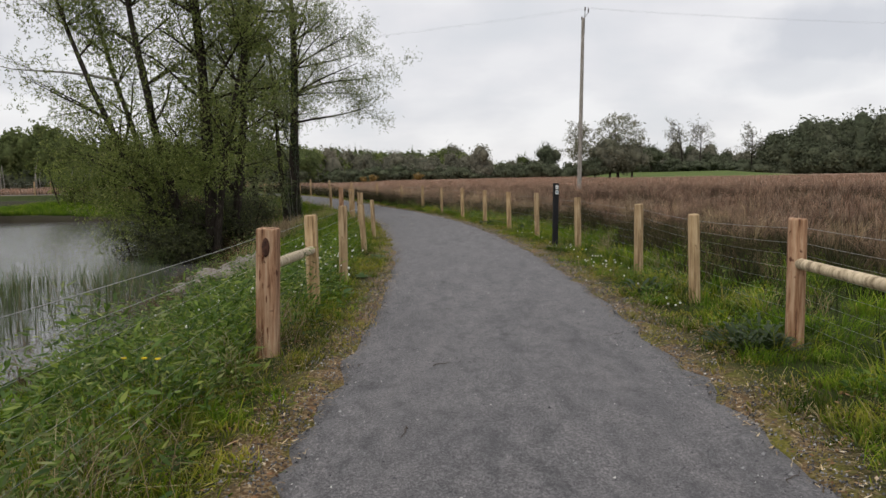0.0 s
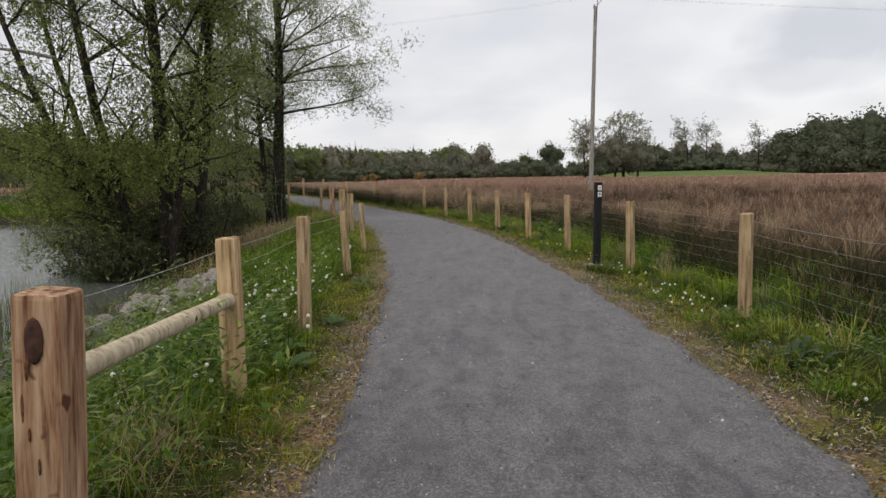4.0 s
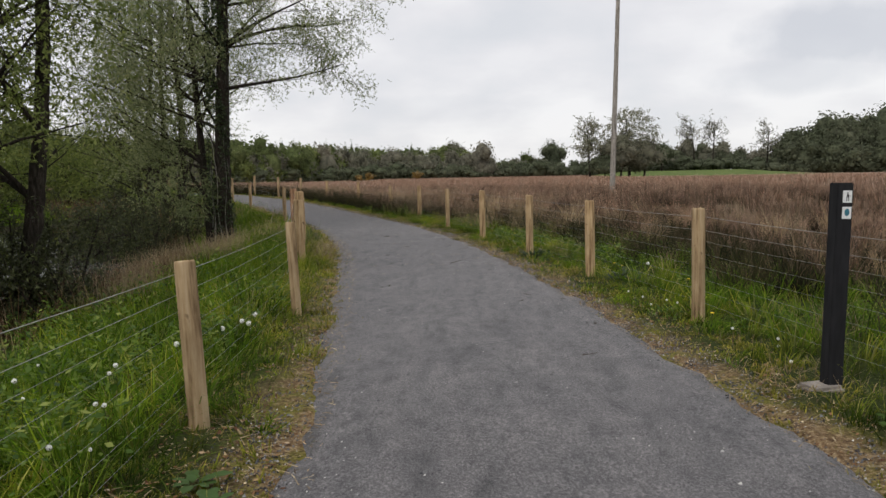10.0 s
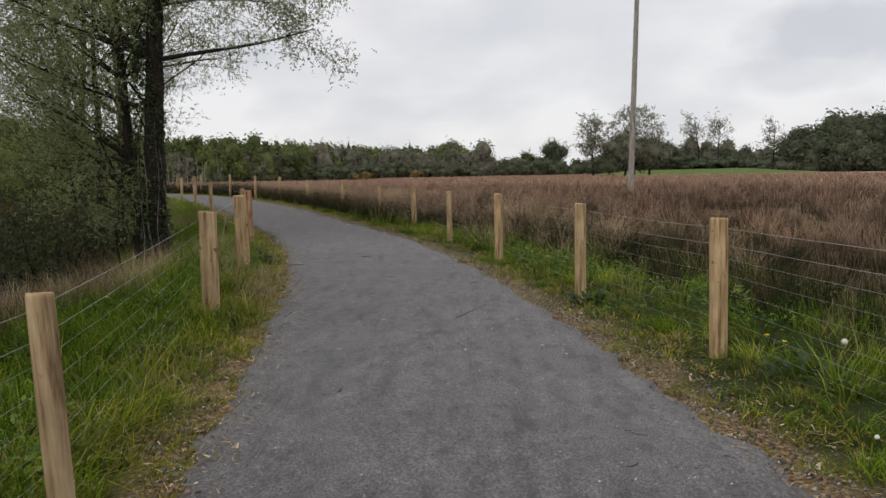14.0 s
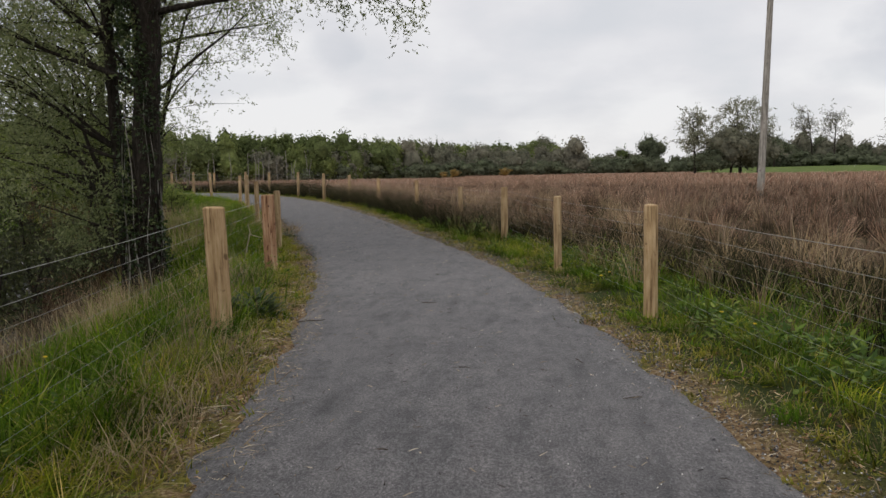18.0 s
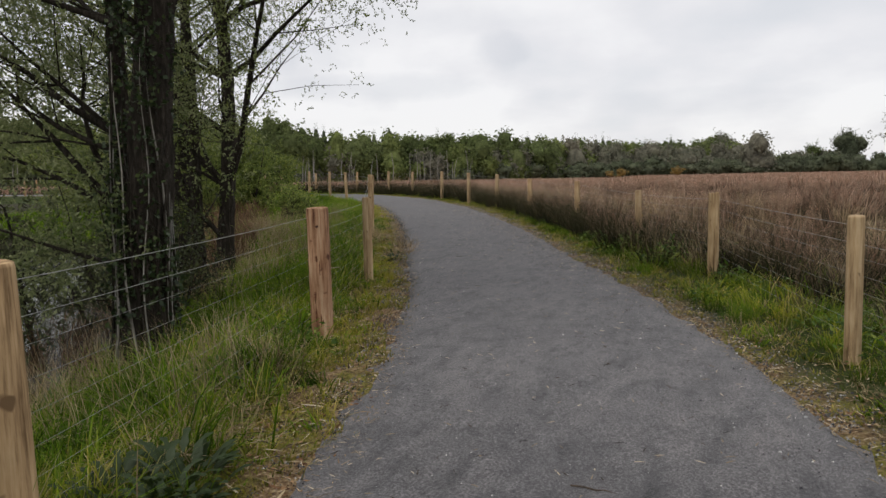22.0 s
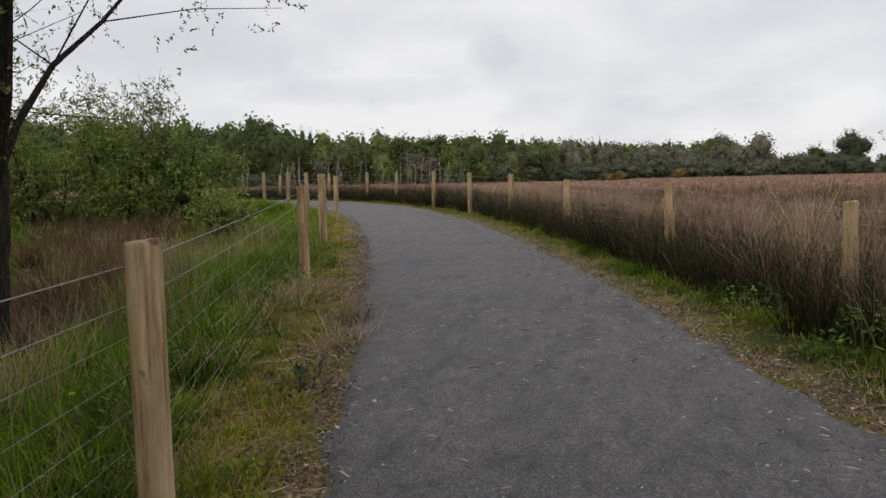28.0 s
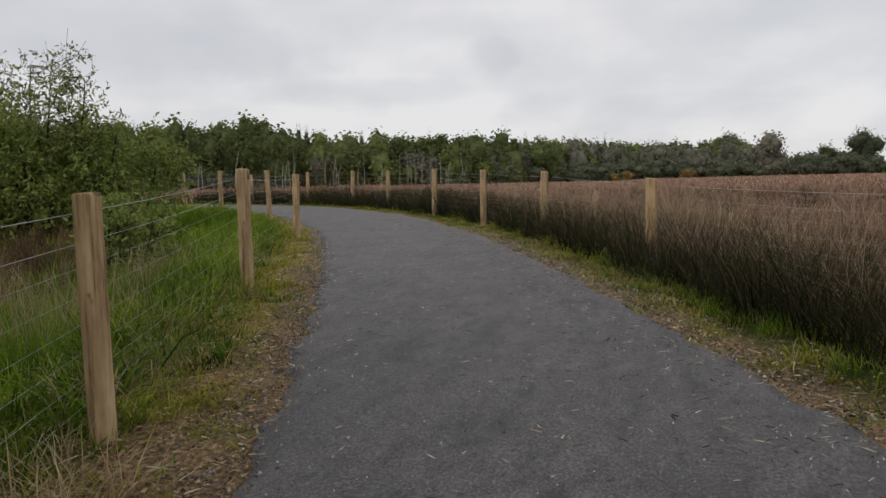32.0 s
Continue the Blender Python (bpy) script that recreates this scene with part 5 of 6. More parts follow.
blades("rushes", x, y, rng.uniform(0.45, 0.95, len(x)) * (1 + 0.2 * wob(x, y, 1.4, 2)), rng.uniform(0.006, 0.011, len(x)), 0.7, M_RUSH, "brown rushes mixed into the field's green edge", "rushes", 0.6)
x, y, d = along_path(30000, -6, 26, 3.3, 8.5)
keep = (wob(x, y, 1.2, 21) > 0.2) & (d < rush_from(near(x, y)[1]) + 1.6)
x, y = x[keep], y[keep]
blades("green_rushes", x, y, rng.uniform(0.35, 0.75, len(x)), rng.uniform(0.006, 0.01, len(x)), 0.45, M_DARKRUSH, "dark green rush clumps in the wet grass", "rushes", 0.6)

# ------------------------------------------------------------------ grass of the verges and banks
def clumps(n, y0, y1, d0, d1, each, spread, length, width, lean, material, name, label, where=None, seg=2, shade=0.5, bend=0.6):
    """Uneven tussocks whose blades fan out and lean together."""
    x_, y_, d_ = along_path(n, y0, y1, d0, d1)
    if where is not None:
        ok = rng.uniform(0, 1, n) < where(x_, y_, np.abs(d_))
        x_, y_, d_ = x_[ok], y_[ok], d_[ok]
    m_ = len(x_)
    big = np.exp(rng.normal(size=m_) * 0.42)
    k_ = np.repeat(np.arange(m_), np.maximum(4, (each * big).astype(int)))
    n_ = len(k_)
    a_, r_ = rng.uniform(0, 2 * np.pi, n_), np.abs(rng.normal(size=n_)) * 0.6
    wind = rng.uniform(0, 2 * np.pi, m_)
    ux, uy = np.cos(a_) * r_ + 0.5 * np.cos(wind[k_]), np.sin(a_) * r_ + 0.5 * np.sin(wind[k_])
    s_ = spread * big[k_]
    tall = length(np.abs(d_)) if callable(length) else np.full(m_, length)
    tall = tall * np.clip(np.exp(rng.normal(size=m_) * 0.3) * (1 + 0.3 * wob(x_, y_, 2.0, 6)), 0.4, 1.7)
    tn = np.clip(shade + 0.26 * rng.normal(size=m_) + 0.25 * wob(x_, y_, 2.4, 29), 0, 1)
    blades(name, x_[k_] + s_ * r_ * np.cos(a_), y_[k_] + s_ * r_ * np.sin(a_), tall[k_] * rng.uniform(0.5, 1.15, n_), rng.uniform(width * 0.6, width * 1.4, n_), lean, material, label, "grass", bend, seg,
           az=np.arctan2(uy, ux) + rng.normal(size=n_) * 0.3, tone=np.clip(tn[k_] + 0.12 * rng.normal(size=n_), 0, 1))


def before_rushes(x_, y_, d_):
    return (d_ < rush_from(near(x_, y_)[1]) + 0.8) * (0.6 + 0.4 * (wob(x_, y_, 1.3, 14) > -0.2))


def on_bank(x_, y_, d_):
    py_ = near(x_, y_)[1]
    return (d_ < shore_at(py_) * (0.92 + 0.05 * wob(x_, y_, 1.2)) - 0.9 * (1 - ss(11, 14, y_))) * (1 - 0.97 * ss(4.5, 5.4, d_ + 0.35 * wob(x_, y_, 1.1, 2)) * ss(20, 25, y_))


# the path's soft edge: moss and short grass in patches
for side, lab in ((1, "yellow-green moss and short grass at the path's edge"), (-1, "mossy short grass at the path's lake-side edge")):
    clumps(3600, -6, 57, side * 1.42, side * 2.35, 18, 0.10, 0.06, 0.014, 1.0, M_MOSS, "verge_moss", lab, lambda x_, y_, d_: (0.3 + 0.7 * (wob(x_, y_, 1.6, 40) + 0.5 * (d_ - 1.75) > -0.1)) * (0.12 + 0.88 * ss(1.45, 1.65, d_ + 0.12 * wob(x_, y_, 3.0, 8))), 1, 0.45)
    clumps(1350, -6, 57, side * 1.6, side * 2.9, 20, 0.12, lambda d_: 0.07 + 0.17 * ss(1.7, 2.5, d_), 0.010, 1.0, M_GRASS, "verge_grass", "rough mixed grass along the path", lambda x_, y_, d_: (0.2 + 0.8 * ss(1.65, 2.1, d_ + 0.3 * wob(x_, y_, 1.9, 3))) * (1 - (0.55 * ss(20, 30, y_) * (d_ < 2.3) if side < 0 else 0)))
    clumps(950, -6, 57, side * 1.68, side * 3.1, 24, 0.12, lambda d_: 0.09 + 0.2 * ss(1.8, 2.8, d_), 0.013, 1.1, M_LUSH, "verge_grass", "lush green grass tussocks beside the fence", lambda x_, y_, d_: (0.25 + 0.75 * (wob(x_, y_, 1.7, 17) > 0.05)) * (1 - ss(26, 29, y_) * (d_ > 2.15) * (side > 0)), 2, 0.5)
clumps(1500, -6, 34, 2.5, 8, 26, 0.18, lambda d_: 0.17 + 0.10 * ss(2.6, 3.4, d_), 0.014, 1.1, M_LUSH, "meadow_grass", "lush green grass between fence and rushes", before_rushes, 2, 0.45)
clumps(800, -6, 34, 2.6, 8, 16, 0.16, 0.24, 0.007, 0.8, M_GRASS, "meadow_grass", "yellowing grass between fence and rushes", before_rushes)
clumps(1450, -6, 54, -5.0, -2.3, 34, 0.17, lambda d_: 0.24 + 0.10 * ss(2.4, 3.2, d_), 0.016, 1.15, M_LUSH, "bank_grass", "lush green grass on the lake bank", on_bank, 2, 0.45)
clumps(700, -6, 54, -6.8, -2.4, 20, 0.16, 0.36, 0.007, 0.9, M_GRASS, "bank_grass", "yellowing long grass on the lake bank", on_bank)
clumps(230, 13, 27, -2.7, -1.85, 22, 0.14, 0.22, 0.010, 1.15, M_GRASS, "verge_grass", "yellow-green rough grass mixed with straw", None, 2, 0.6)
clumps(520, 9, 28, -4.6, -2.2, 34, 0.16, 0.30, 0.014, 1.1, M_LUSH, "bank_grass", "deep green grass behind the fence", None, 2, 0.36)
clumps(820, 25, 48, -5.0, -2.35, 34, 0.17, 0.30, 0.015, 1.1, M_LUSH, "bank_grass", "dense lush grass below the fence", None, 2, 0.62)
clumps(2300, 17, 47, -2.35, -1.65, 18, 0.11, 0.07, 0.014, 1.0, M_MOSS, "verge_moss", "golden green moss and short grass on the verge", lambda x_, y_, d_: 0.2 + 0.8 * (wob(x_, y_, 1.9, 33) > -0.05), 1, 0.75)
clumps(700, -5, 17, -2.2, -1.6, 18, 0.10, 0.09, 0.012, 1.0, M_GRASS, "verge_grass", "short rough grass and moss along the path", lambda x_, y_, d_: 0.15 + 0.85 * (wob(x_, y_, 2.1, 61) > 0.0), 1, 0.45)
# brown dead stems and brambles on the wet bank of the later stretch
clumps(900, 16, 54, -9.5, -4.1, 44, 0.15, 0.6, 0.016, 0.8, M_BRAMBLE, "dead_stems", "brown dead stems and brambles on the wet bank", lambda x_, y_, d_: (d_ < shore_at(near(x_, y_)[1]) * 0.98) * (0.04 + 0.96 * ss(4.9, 5.7, d_)), 2, 0.45)
x, y, d = along_path(70000, 43, 62, -24, -2.3)
keep = (-d < shore_at(near(x, y)[1]) * 0.93) & (-near(x, y)[0] > -d - 0.5)
x, y = x[keep], y[keep]
blades("bank_grass", x, y, rng.uniform(0.2, 0.45, len(x)), rng.uniform(0.015, 0.03, len(x)), 0.5, M_LUSH, "lush green grass on the far lake bank", "grass", 0.6, 1)


def tufts(places, each, spread, length, material, name, label, lean=0.45, width=0.006):
    px_, py_ = np.array(places).T
    k_ = np.repeat(np.arange(len(px_)), each)
    x_, y_ = px_[k_] + rng.normal(size=len(k_)) * spread, py_[k_] + rng.normal(size=len(k_)) * spread
    blades(name, x_, y_, rng.uniform(length * 0.55, length, len(k_)), rng.uniform(width * 0.7, width * 1.3, len(k_)), lean, material, label, "grass", 0.6, tone=np.clip(0.5 + 0.25 * rng.normal(size=len(px_)), 0, 1)[k_])


def strew(n, y0, y1, d0, d1):
    x_, y_, d_ = along_path(n, y0, y1, d0, d1)
    return list(zip(x_, y_))


# pale dead grass standing on the bank, and straw on the verges
tufts(strew(12, 12, 26, -5.8, -4.2) + [(-3.7, 25.2), (-3.4, 24.3), (-3.0, 23.6), (-4.2, 24.6), (-2.2, 20.5), (-2.6, 21.3), (-5.8, 31.0), (-6.3, 31.6), (-6.0, 32.8), (-6.9, 33.5), (-8.5, 37.6), (-9.2, 38.8), (-10.2, 40.3), (-8.7, 35.9), (-9.2, 36.4), (-9.8, 37.0), (-10.5, 37.8), (-8.2, 35.2), (-11.2, 38.6), (-10.2, 38.6), (-8.9, 37.2)],
      150, 0.28, 0.85, M_STRAW, "dead_reeds", "pale dead reeds standing on the lake bank", 0.35)
tufts(strew(26, 24, 40, -6.4, -4.2), 90, 0.25, 0.7, M_STRAW, "dead_reeds", "pale dead reeds standing on the lake bank", 0.5)
tufts(strew(220, 14, 46, -2.8, -2.05), 34, 0.14, 0.22, M_STRAW, "dead_grass", "dry straw-coloured grass on the verge", 1.1, 0.008)
tufts(strew(110, -5, 46, 1.7, 2.4), 30, 0.13, 0.16, M_STRAW, "dead_grass", "dry straw-coloured grass on the field-side verge", 1.2, 0.007)
tufts(strew(24, -5, 2.5, -3.4, -2.0) + [(0.2, -2.3), (0.5, -2.8), (0.1, -1.6), (-0.6, -1.8)], 70, 0.2, 0.6, M_STRAW, "dead_grass", "dry straw-coloured grass on the bank", 0.8, 0.005)
tufts(strew(70, -4, 32, 2.5, 5.0), 30, 0.1, 0.5, M_STRAW, "dead_grass", "dry straw-coloured tufts beside the fence", 0.6, 0.005)
tufts(strew(16, 20, 31, 2.6, 4.5) + strew(90, 31, 50, 2.4, 4.5), 40, 0.13, 0.95, M_STRAW, "dead_rushes", "pale bent rush stems leaning towards the path", 0.75, 0.006)
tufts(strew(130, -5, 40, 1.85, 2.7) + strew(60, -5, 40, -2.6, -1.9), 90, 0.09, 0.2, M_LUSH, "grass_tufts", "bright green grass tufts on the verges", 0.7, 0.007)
tufts([(-2.3, 25.2), (-2.6, 25.8), (-2.0, 24.7), (-1.9, 25.4), (-2.9, 26.2), (-3.1, 25.6), (-2.5, 24.4), (-3.3, 26.6), (-1.6, 23.0), (-1.2, 22.3), (-0.9, 21.4), (-0.6, 20.6)], 60, 0.2, 0.75, M_STRAW, "dead_grass", "tall pale straw stalks leaning beside the willow", 0.9, 0.006)
tufts(strew(40, 24, 46, -3.0, -2.35), 90, 0.15, 0.36, M_STRAW, "dead_grass", "pale straw tussocks fallen over the verge", 1.35, 0.007)
tufts(strew(14, 30, 46, -7.2, -5.2), 80, 0.2, 0.85, M_STRAW, "dead_reeds", "pale dead reeds standing on the wet bank", 0.6, 0.008)
tufts(strew(60, 31, 44, -7.5, -5.0), 90, 0.2, 0.8, M_BRAMBLE, "dead_reeds", "rusty dead rush clumps on the wet bank", 0.6, 0.009)
tufts([(-5.49, 33.83), (-5.45, 34.04), (-5.46, 34.27), (-5.5, 34.51), (-5.3, 33.83), (-5.61, 34.77), (-4.11, 32.78), (-4.39, 33.56), (-0.22, 20.19), (-0.03, 19.61), (-0.32, 21.0), (-0.67, 21.91), (-2.32, 25.79), (-1.98, 25.78), (-2.45, 26.03)], 90, 0.13, 0.4, M_STRAW, "dead_grass", "bleached straw bent down over the verge", 1.1, 0.008)
tufts([(7.0, 10.4), (7.3, 10.2), (6.8, 10.8), (7.5, 10.7), (7.8, 7.6), (8.1, 7.9), (6.9, 9.0), (6.4, 15.3), (6.7, 15.0), (5.9, 19.2), (6.2, 18.8), (5.2, 22.6), (6.6, 5.6), (7.2, 5.0), (7.6, 12.6)], 260, 0.2, 0.62, M_DARKRUSH, "rush_clumps", "dark green rush clumps in the wet grass", 0.5, 0.01)
# single tussocks that stand out of the rushes
rush_tufts(300, -6, 56, 2.4, 11, 60, 0.15, 0.98, 0.010, 0.6, M_STRAW, "pale_rush_tussocks", "pale straw-coloured tussocks among the rushes", margin=0.5)
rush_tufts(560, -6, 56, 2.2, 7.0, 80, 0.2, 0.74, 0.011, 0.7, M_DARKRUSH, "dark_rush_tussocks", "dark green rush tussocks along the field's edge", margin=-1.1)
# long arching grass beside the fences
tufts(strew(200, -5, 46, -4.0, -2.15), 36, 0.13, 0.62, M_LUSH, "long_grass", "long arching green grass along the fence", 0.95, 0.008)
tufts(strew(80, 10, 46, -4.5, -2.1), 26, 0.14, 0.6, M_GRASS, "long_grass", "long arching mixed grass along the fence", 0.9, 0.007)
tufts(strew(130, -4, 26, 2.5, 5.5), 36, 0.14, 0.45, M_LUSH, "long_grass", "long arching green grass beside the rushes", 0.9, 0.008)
# leafy herbs in patches
M_HERB = leaf_mat("herb_leaves", [(0, (0.03, 0.065, 0.01)), (0.5, (0.075, 0.14, 0.018)), (0.85, (0.16, 0.24, 0.035)), (1, (0.28, 0.33, 0.08))], 0.4)
M_HERBGREY = leaf_mat("grey_green_herb_leaves", [(0, (0.07, 0.11, 0.03)), (0.5, (0.14, 0.19, 0.06)), (1, (0.30, 0.33, 0.14))], 0.4)


def herbs(n, y0, y1, d0, d1, each, tall, wide, size, slim, material, label, where=None):
    """Low domes of small leaves on thin stems."""
    x_, y_, d_ = along_path(n, y0, y1, d0, d1)
    if where is not None:
        ok = rng.uniform(0, 1, n) < where(x_, y_, np.abs(d_))
        x_, y_ = x_[ok], y_[ok]
    big = np.exp(rng.normal(size=len(x_)) * 0.35)
    k_ = np.repeat(np.arange(len(x_)), (each * big).astype(int))
    n_ = len(k_)
    a_, r_, t_ = rng.uniform(0, 2 * np.pi, n_), np.sqrt(rng.uniform(0, 1, n_)), rng.uniform(0, 1, n_) ** 0.6
    px_, py_ = x_[k_] + np.cos(a_) * r_ * wide * big[k_], y_[k_] + np.sin(a_) * r_ * wide * big[k_]
    c_ = np.stack([px_, py_, height(px_, py_) + t_ * tall * big[k_] * np.sqrt(1.05 - r_ * r_)], 1)
    u_ = np.stack([np.cos(a_) + 0.7 * rng.normal(size=n_), np.sin(a_) + 0.7 * rng.normal(size=n_), rng.uniform(-0.3, 0.9, n_)], 1)
    u_ /= np.linalg.norm(u_, axis=1)[:, None]
    s_ = np.cross(u_, np.array([0, 0, 1.0]) + 0.5 * rng.normal(size=(n_, 3)))
    s_ /= np.linalg.norm(s_, axis=1)[:, None]
    L_ = size * rng.uniform(0.6, 1.4, (n_, 1))
    v_ = np.stack([c_, c_ + u_ * L_ * 0.5 + s_ * L_ * slim * 0.5, c_ + u_ * L_, c_ + u_ * L_ * 0.5 - s_ * L_ * slim * 0.5], 1).reshape(-1, 3)
    link("herbs", mesh_np("herbs", v_, np.arange(n_ * 4).reshape(-1, 4), material), None, label, "herbs", "", "stuff")


herbs(180, -5, 6, -4.3, -2.0, 110, 0.46, 0.22, 0.085, 0.24, M_HERB, "leafy green herbs standing in the bank grass")
herbs(80, -5, 8, -4.2, -2.1, 100, 0.5, 0.17, 0.08, 0.2, M_HERBGREY, "grey-green feathery herbs standing in the bank grass")
herbs(150, 5, 20, -6.5, -2.2, 110, 0.34, 0.25, 0.06, 0.4, M_HERB, "low leafy herbs on the lake bank")
herbs(120, 20, 46, -3.8, -2.1, 70, 0.2, 0.18, 0.05, 0.4, M_HERB, "low leafy herbs under the fence")
herbs(170, -5, 34, 1.9, 5.5, 90, 0.2, 0.2, 0.05, 0.45, M_HERB, "low leafy herbs among the meadow grass", before_rushes)
herbs(40, 17, 44, 2.3, 3.2, 80, 0.26, 0.18, 0.09, 0.3, M_HERB, "leafy thistles and herbs at the foot of the rushes")
tufts(strew(34, -2, 13, -6.4, -5.2), 70, 0.18, 0.65, M_BRAMBLE, "dead_reeds", "brown dead reeds along the water's edge", 0.5, 0.008)
tufts([(-3.2, 20.2), (-3.6, 20.9), (-4.0, 21.4), (-3.3, 21.2), (-4.4, 20.6), (-3.9, 19.6), (-4.6, 22.0), (-3.4, 22.3), (-4.1, 22.9), (-5.0, 21.2), (-3.0, 19.0), (-3.8, 18.4), (-4.8, 19.2)], 170, 0.22, 0.75, M_BRAMBLE, "dead_reeds", "tawny dead rush clumps below the willow", 0.55, 0.009)
# reeds standing in the shallows
n = 6000
x, y = rng.uniform(-7.5, -2.4, n), rng.uniform(0.5, 11, n)
d, py = near(x, y)
keep = (-d > shore_at(py) - 0.2) & (-d < shore_at(py) + 3.0) & (wob(x, y, 1.3, 5) > -0.15)
x, y = x[keep], y[keep]
blades("water_reeds", x, y, rng.uniform(0.45, 0.95, len(x)), rng.uniform(0.009, 0.016, len(x)), 0.25, M_REED, "thin green reeds standing in the lake shallows", "reeds", 0.6, 2, z=np.full(len(x), WATER_Z - 0.1))

# ------------------------------------------------------------------ litter and chippings
n = 32000
x1, y1, d1 = along_path(n // 2, -5, 46, 1.3, 2.0)
x2, y2, d2 = along_path(n // 2, -5, 46, -2.3, -1.3)
x, y = np.concatenate([x1, x2]), np.concatenate([y1, y2])
ln, a_ = rng.uniform(0.012, 0.08, n), rng.uniform(0, np.pi, n)
w_ = rng.uniform(0.0012, 0.004, n) * np.where(rng.uniform(0, 1, n) < 0.15, 2.5, 1)
d_, py_ = near(x, y)
z_ = np.maximum(height(x, y), line_z(py_) + 0.012 * (np.abs(d_) < 1.65)) + rng.uniform(0.006, 0.02, n)
ux, uy = np.cos(a_), np.sin(a_)
tz = rng.uniform(-0.15, 0.15, n) * ln
v = np.stack([np.stack([x - ux * ln / 2 - uy * w_, y - uy * ln / 2 + ux * w_, z_ - tz], 1), np.stack([x - ux * ln / 2 + uy * w_, y - uy * ln / 2 - ux * w_, z_ - tz], 1),
              np.stack([x + ux * ln / 2 + uy * w_ * 0.4, y + uy * ln / 2 - ux * w_ * 0.4, z_ + tz], 1), np.stack([x + ux * ln / 2 - uy * w_ * 0.4, y + uy * ln / 2 + ux * w_ * 0.4, z_ + tz], 1)], 1).reshape(-1, 3)
link("straw_litter", mesh_np("straw_litter", v, np.arange(n * 4).reshape(-1, 4), M_STRAW, {"along": rng.uniform(0, 1, n).repeat(4), "tone": rng.uniform(0, 0.8, n).repeat(4)}), None, "dry straw and leaf litter on the path's edges", "litter", "", "stuff")

n = 42000
x, y, d = along_path(n, -4.5, 44, -1.8, 1.8)
far_from_middle = rng.uniform(0, 1, n) < 0.35 + 0.65 * ss(0.6, 1.5, np.abs(d))
x, y, d = x[far_from_middle], y[far_from_middle], d[far_from_middle]
n = len(x)
d_, py_ = near(x, y)
z_ = line_z(py_) + 0.012 + 0.02 * (1 - np.clip(np.abs(d) / 1.6, 0, 1) ** 2)
s_ = rng.uniform(0.004, 0.009, n) * np.where(rng.uniform(0, 1, n) < 0.06, 1.9, 1.0)
a_ = rng.uniform(0, 2 * np.pi, n)
v = []
for q in range(3):
    v.append(np.stack([x + s_ * np.cos(a_ + q * 2.1), y + s_ * np.sin(a_ + q * 2.1) * 0.8, z_ - 0.002], 1))
v.append(np.stack([x + s_ * 0.2, y, z_ + s_ * 0.75], 1))
v = np.stack(v, 1).reshape(-1, 3)
f = (np.arange(n)[:, None, None] * 4 + np.array([[0, 1, 3], [1, 2, 3], [2, 0, 3]])[None]).reshape(-1, 3)
link("stone_chippings", mesh_np("stone_chippings", v, f, M_STONE_BIT), None, "loose grey stone chippings on the path", "gravel", "", "stuff")


# loose stones and grit that blur the path's edges
n = 34000
side_ = np.where(rng.uniform(0, 1, n) < 0.5, -1.0, 1.0)
x, y, d = along_path(n, -5, 46, 0.0, 1.0)
off_ = 1.30 + 0.62 * rng.beta(2.2, 3.0, n) + np.where(side_ < 0, lake_half(y) - 1.53, 0)
k_ = np.clip(np.searchsorted(LINE[:330, 1], y - 0.0), 0, 329)
ctr = np.stack([x - NOR[k_, 0] * d, y - NOR[k_, 1] * d], 1)
x, y = ctr[:, 0] + NOR[k_, 0] * off_ * side_, ctr[:, 1] + NOR[k_, 1] * off_ * side_
z_ = np.maximum(height(x, y), line_z(near(x, y)[1]) - 0.01) + 0.004
s_ = rng.uniform(0.004, 0.013, n)
a_ = rng.uniform(0, 2 * np.pi, n)
v = [np.stack([x + s_ * np.cos(a_ + q * 2.1), y + s_ * np.sin(a_ + q * 2.1) * 0.8, z_ - 0.004], 1) for q in range(3)]
v.append(np.stack([x + s_ * 0.2, y, z_ + s_ * 0.8], 1))
v = np.stack(v, 1).reshape(-1, 3)
f = (np.arange(n)[:, None, None] * 4 + np.array([[0, 1, 3], [1, 2, 3], [2, 0, 3]])[None]).reshape(-1, 3)
M_GRIT, nt, b = mat("edge_grit", 0.9)
nt.links.new(ramp(nt, island(nt), [(0, (0.02, 0.02, 0.022)), (0.5, (0.065, 0.064, 0.066)), (0.9, (0.15, 0.148, 0.148)), (1, (0.36, 0.35, 0.33))]), b.inputs[0])
link("edge_grit", mesh_np("edge_grit", v, f, M_GRIT), None, "dark loose grit scattered along the path's edges", "gravel", "", "stuff")

n = 11000
x1, y1, d1 = along_path(n, 17, 47, -1.6, 1.6)
keep = rng.uniform(0, 1, n) < 0.12 + 0.88 * np.maximum(ss(0.2, 1.4, d1) * ss(26, 34, y1), ss(1.2, 1.5, np.abs(d1)))
x, y, d1 = x1[keep], y1[keep], d1[keep]
n = len(x)
ln, a_, w_ = rng.uniform(0.012, 0.075, n), rng.uniform(0, np.pi, n), rng.uniform(0.0018, 0.0042, n)
z_ = line_z(near(x, y)[1]) + 0.021 + 0.02 * (1 - np.clip(np.abs(d1) / 1.62, 0, 1) ** 2) + rng.uniform(0, 0.006, n)
ux, uy = np.cos(a_), np.sin(a_)
